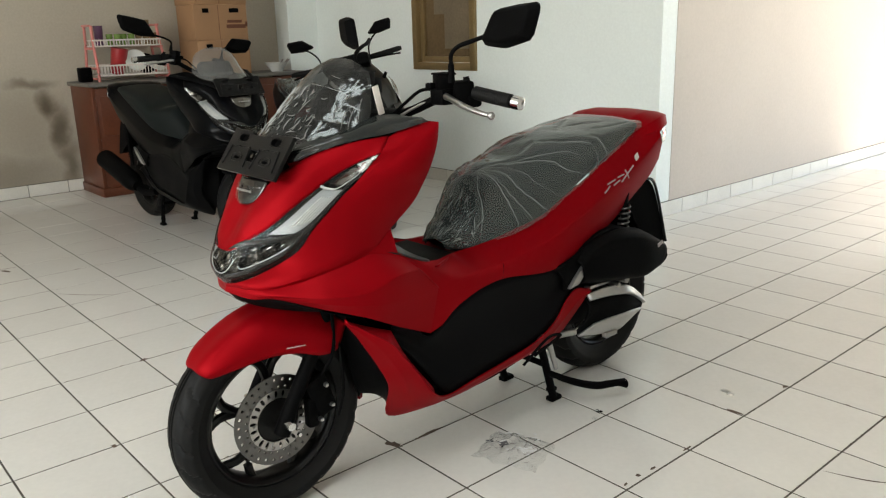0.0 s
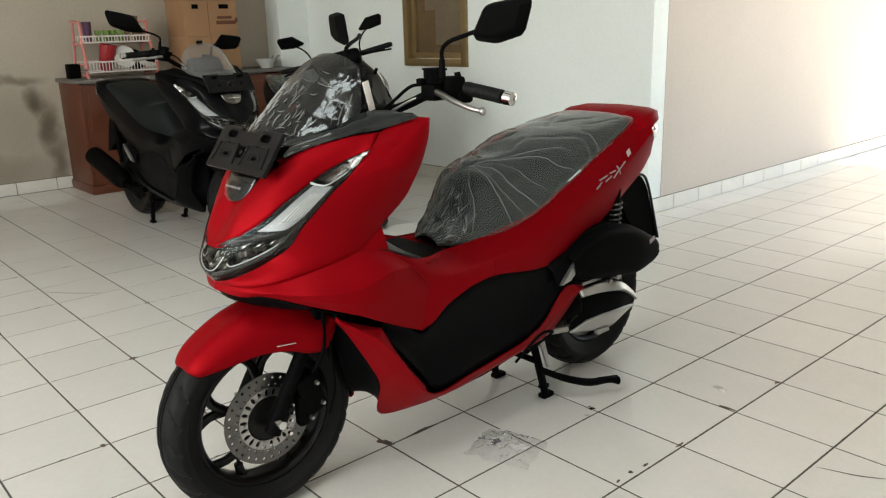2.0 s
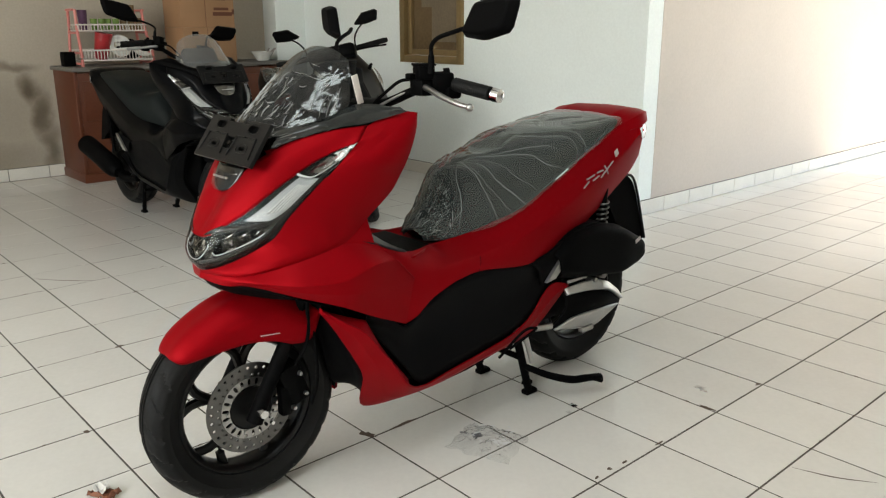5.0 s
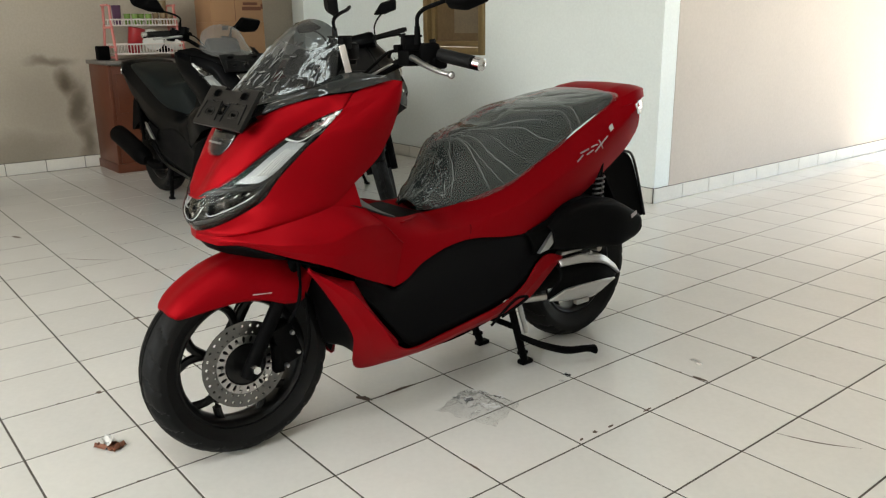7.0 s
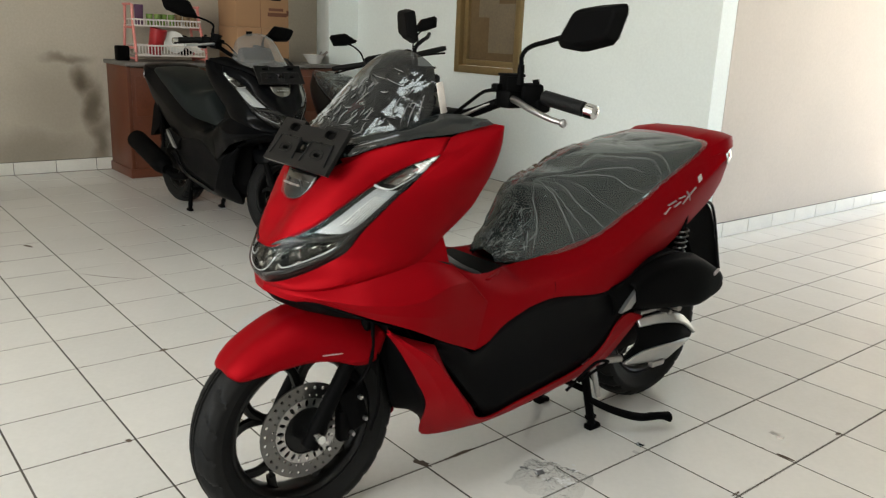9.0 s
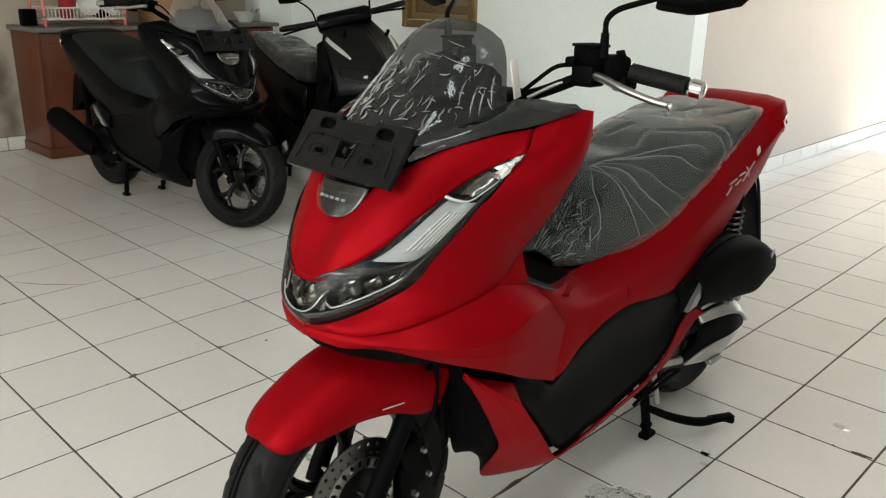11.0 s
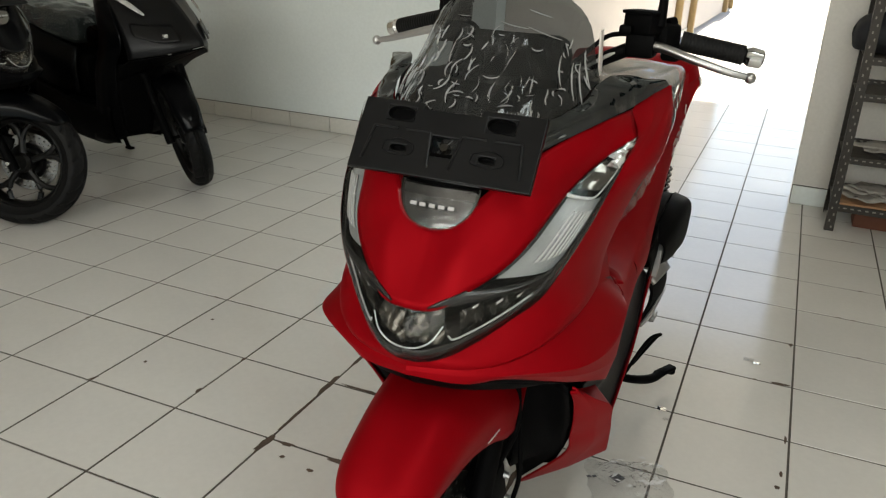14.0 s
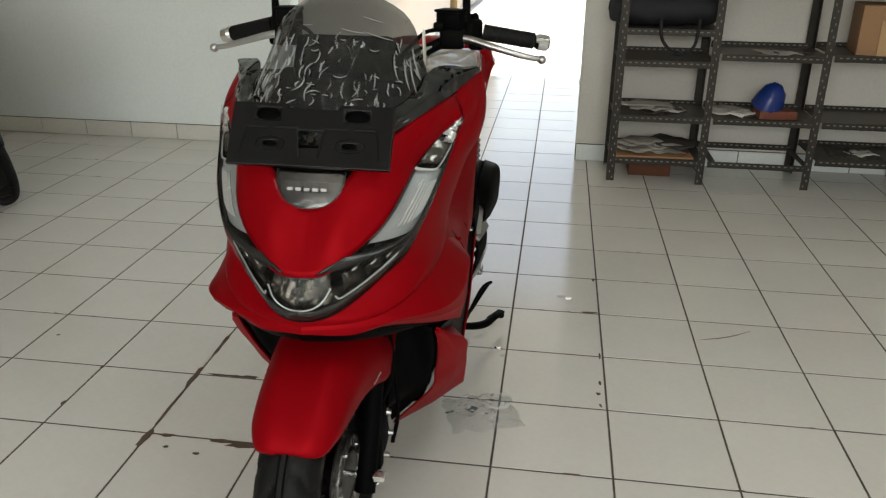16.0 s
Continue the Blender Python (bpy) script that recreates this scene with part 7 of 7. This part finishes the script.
for k, (x, y, w, d, turn) in enumerate(((-0.035, 0.006, 0.060, 0.016, 4), (-1.150, -0.903, 0.050, 0.016, 3), (-0.985, -0.905, 0.110, 0.018, 2), (-1.13, -0.95, 0.018, 0.012, 10), (-1.04, -0.965, 0.022, 0.014, 0),
                                        (-1.203, -0.62, 0.020, 0.12, 2), (-1.2, -0.92, 0.022, 0.10, -4), (-1.201, -0.78, 0.012, 0.26, 0), (-1.2, -0.42, 0.014, 0.22, 1), (-1.10, -0.594, 0.16, 0.012, 0), (-1.04, -0.592, 0.06, 0.016, 3), (-1.747, -0.442, 0.014, 0.010, 0), (-1.503, -0.804, 0.012, 0.03, 10), (-0.936, -0.915, 0.11, 0.028, 3), (-0.60, -0.78, 0.016, 0.11, 3), (-0.62, -0.90, 0.06, 0.028, 20), (-0.015, -0.46, 0.010, 0.030, 0), (-0.022, -0.52, 0.016, 0.016, 0),
                                        (-0.018, -0.58, 0.008, 0.022, 12), (-0.01, -0.30, 0.008, 0.05, 0), (-0.012, 0.29, 0.012, 0.03, 0), (-0.10, -0.90, 0.05, 0.008, 0), (-1.80, -0.89, 0.012, 0.035, -20), (-1.5, -0.61, 0.012, 0.03, 10),
                                        (-3.545, -1.275, 0.085, 0.024, 20), (-2.10, -0.62, 0.014, 0.014, 0), (-1.74, -0.75, 0.012, 0.012, 0), (-1.8, -1.20, 0.020, 0.040, 30), (-1.2, -1.52, 0.03, 0.02, 0), (0.30, -0.9, 0.03, 0.008, 0), (-2.4, -0.9, 0.016, 0.03, 30))):
    chip(x, y, w, d, turn, k)
for k in range(130):
    a = tile_rng.random() < 0.6
    gx, gy = 0.3 * tile_rng.randint(-12, 4), 0.3 * tile_rng.randint(-5, 5)
    t = tile_rng.uniform(-0.15, 0.15)
    chip(gx + (0 if a else t), gy + (t if a else 0), (0.007 if a else tile_rng.uniform(0.008, 0.03)), (tile_rng.uniform(0.008, 0.03) if a else 0.007), tile_rng.uniform(-15, 15), 100 + k)

for a, b in (((-2.93, -1.20), (-2.69, -0.985)), ((0.31, -0.14), (0.50, -0.045))):
    a, b = Vector((*a, 0.0004)), Vector((*b, 0.0004))
    n_ = (b - a).cross(Vector((0, 0, 1))).normalized()
    bend = [a, a.lerp(b, 0.5) + n_ * 0.012, b]
    path = spline(bend, 14)
    bm = grid(B(), [[p + n_ * 0.0022 * math.sin(math.pi * k / 14) * s + Vector((0, 0, 0.0006)) for k, p in enumerate(path)] for s in (-1, 1)])
    part("floor_scratch", bm, CHIP, floor, "dark curved scuff on the tiles", solid=0.0005)

# clear plastic bag on the floor
bag = thing("plastic_bag", pose(-0.345, -0.668, 0.001, 0, 0, 20), "crumpled clear plastic bag lying on the tiles", "plastic bag")
rows = []
for i in range(29):
    row = []
    for j in range(33):
        a, b = i / 28 - 0.5, j / 32 - 0.5
        e = max(0.0, 1 - (abs(a) * 2) ** 3) * max(0.0, 1 - (abs(b) * 2) ** 3)
        h = 0.024 * e * (0.55 + 0.9 * abs(noise.noise(Vector((a * 6, b * 6, 3.1))))) + 0.012 * e * (1 - 2 * abs(noise.noise(Vector((a * 17, b * 17, 8)))))
        row.append((a * 0.195 * (1 + 0.25 * noise.noise(Vector((b * 5, 1, 1)))), b * 0.170 * (1 + 0.25 * noise.noise(Vector((a * 5, 4, 2)))), max(0.001, h)))
    rows.append(row)
film = part("film", grid(B(), rows), BAG, bag, "crumpled clear film")
film.visible_shadow = False
rnd = random.Random(21)
bm = B()
# white strips paint the glints on the bag's folds
for k in range(26):
    x, y = rnd.uniform(-0.045, 0.075), rnd.uniform(-0.040, 0.070)
    if k < 12:
        x, y = rnd.gauss(0.045, 0.012), rnd.gauss(-0.012, 0.016)
    a, ln, w = rnd.uniform(-0.6, 0.9), rnd.uniform(0.008, 0.026), rnd.uniform(0.0014, 0.0045)
    d, n_ = Vector((math.cos(a), math.sin(a), 0.1)) * ln / 2, Vector((-math.sin(a), math.cos(a), 0)) * w
    c = Vector((x, y, 0.020 + rnd.uniform(-0.004, 0.012)))
    grid(bm, [[c - d - n_ * 0.2, c - n_, c + d - n_ * 0.2], [c - d + n_ * 0.2, c + n_ + Vector((0, 0, 0.002)), c + d + n_ * 0.2]])
tagged(part("film_fold_glints", bm, FOLD_GLINT, film), "white strips that paint glints on the folded film", kind="stuff")
part("label_patch", box(B(), (-0.032, -0.010, 0.022), (0.027, 0.027, 0.001), Matrix.Rotation(radians(40), 4, "Z")), LABEL_GREY, bag, "grey printed square", smooth=False)
bm = B()
for k in range(2):
    box(bm, (-0.094 + 0.013 * k, 0.012 + 0.002 * k, 0.004), (0.010, 0.007, 0.001), Matrix.Rotation(radians(20), 4, "Z"))
part("print_bars", bm, LABEL_GREY, bag, "dark printed bars", smooth=False)

# dry scrap in front of the wheel and small litter
scrap = thing("dry_scrap", pose(-0.825, -1.600, 0.0, 0, 0, 30), "brown and white crumpled paper scrap on the tiles", "scrap")
bm = grid(B(), [[((i / 8 - 0.5) * 0.075, (j / 6 - 0.5) * 0.045, 0.004 + 0.022 * abs(noise.noise(Vector((i * 0.5, j * 0.5, 2))))) for i in range(9)] for j in range(7)])
part("brown_side", bm, LEAF, scrap, "brown crumpled side", solid=0.001)
bm = grid(B(), [[((i / 6 - 0.5) * 0.04 - 0.01, (j / 6 - 0.5) * 0.03, 0.012 + 0.03 * abs(noise.noise(Vector((i * 0.6, j * 0.6, 7))))) for i in range(7)] for j in range(7)])
part("white_side", bm, PAPER_WHITE, scrap, "white crumpled side", solid=0.001)
for k, (x, y, r) in enumerate(((-0.13, 0.12, 0.016), (-0.105, 0.105, 0.010), (-0.33, -0.30, 0.012), (-0.31, -0.345, 0.009))):
    rnd = random.Random(k)
    bm = grid(B(), [[((i / 4 - 0.5) * r * 2, (j / 4 - 0.5) * r * 1.6, 0.001 + r * 0.5 * abs(noise.noise(Vector((i, j, k * 3.3))))) for i in range(5)] for j in range(5)])
    ob = part("film_scrap", bm, BAG, None)
    ob.location = (x, y, 0)
    tagged(ob, "tiny scrap of clear film on the tiles", "scrap", "film scraps")
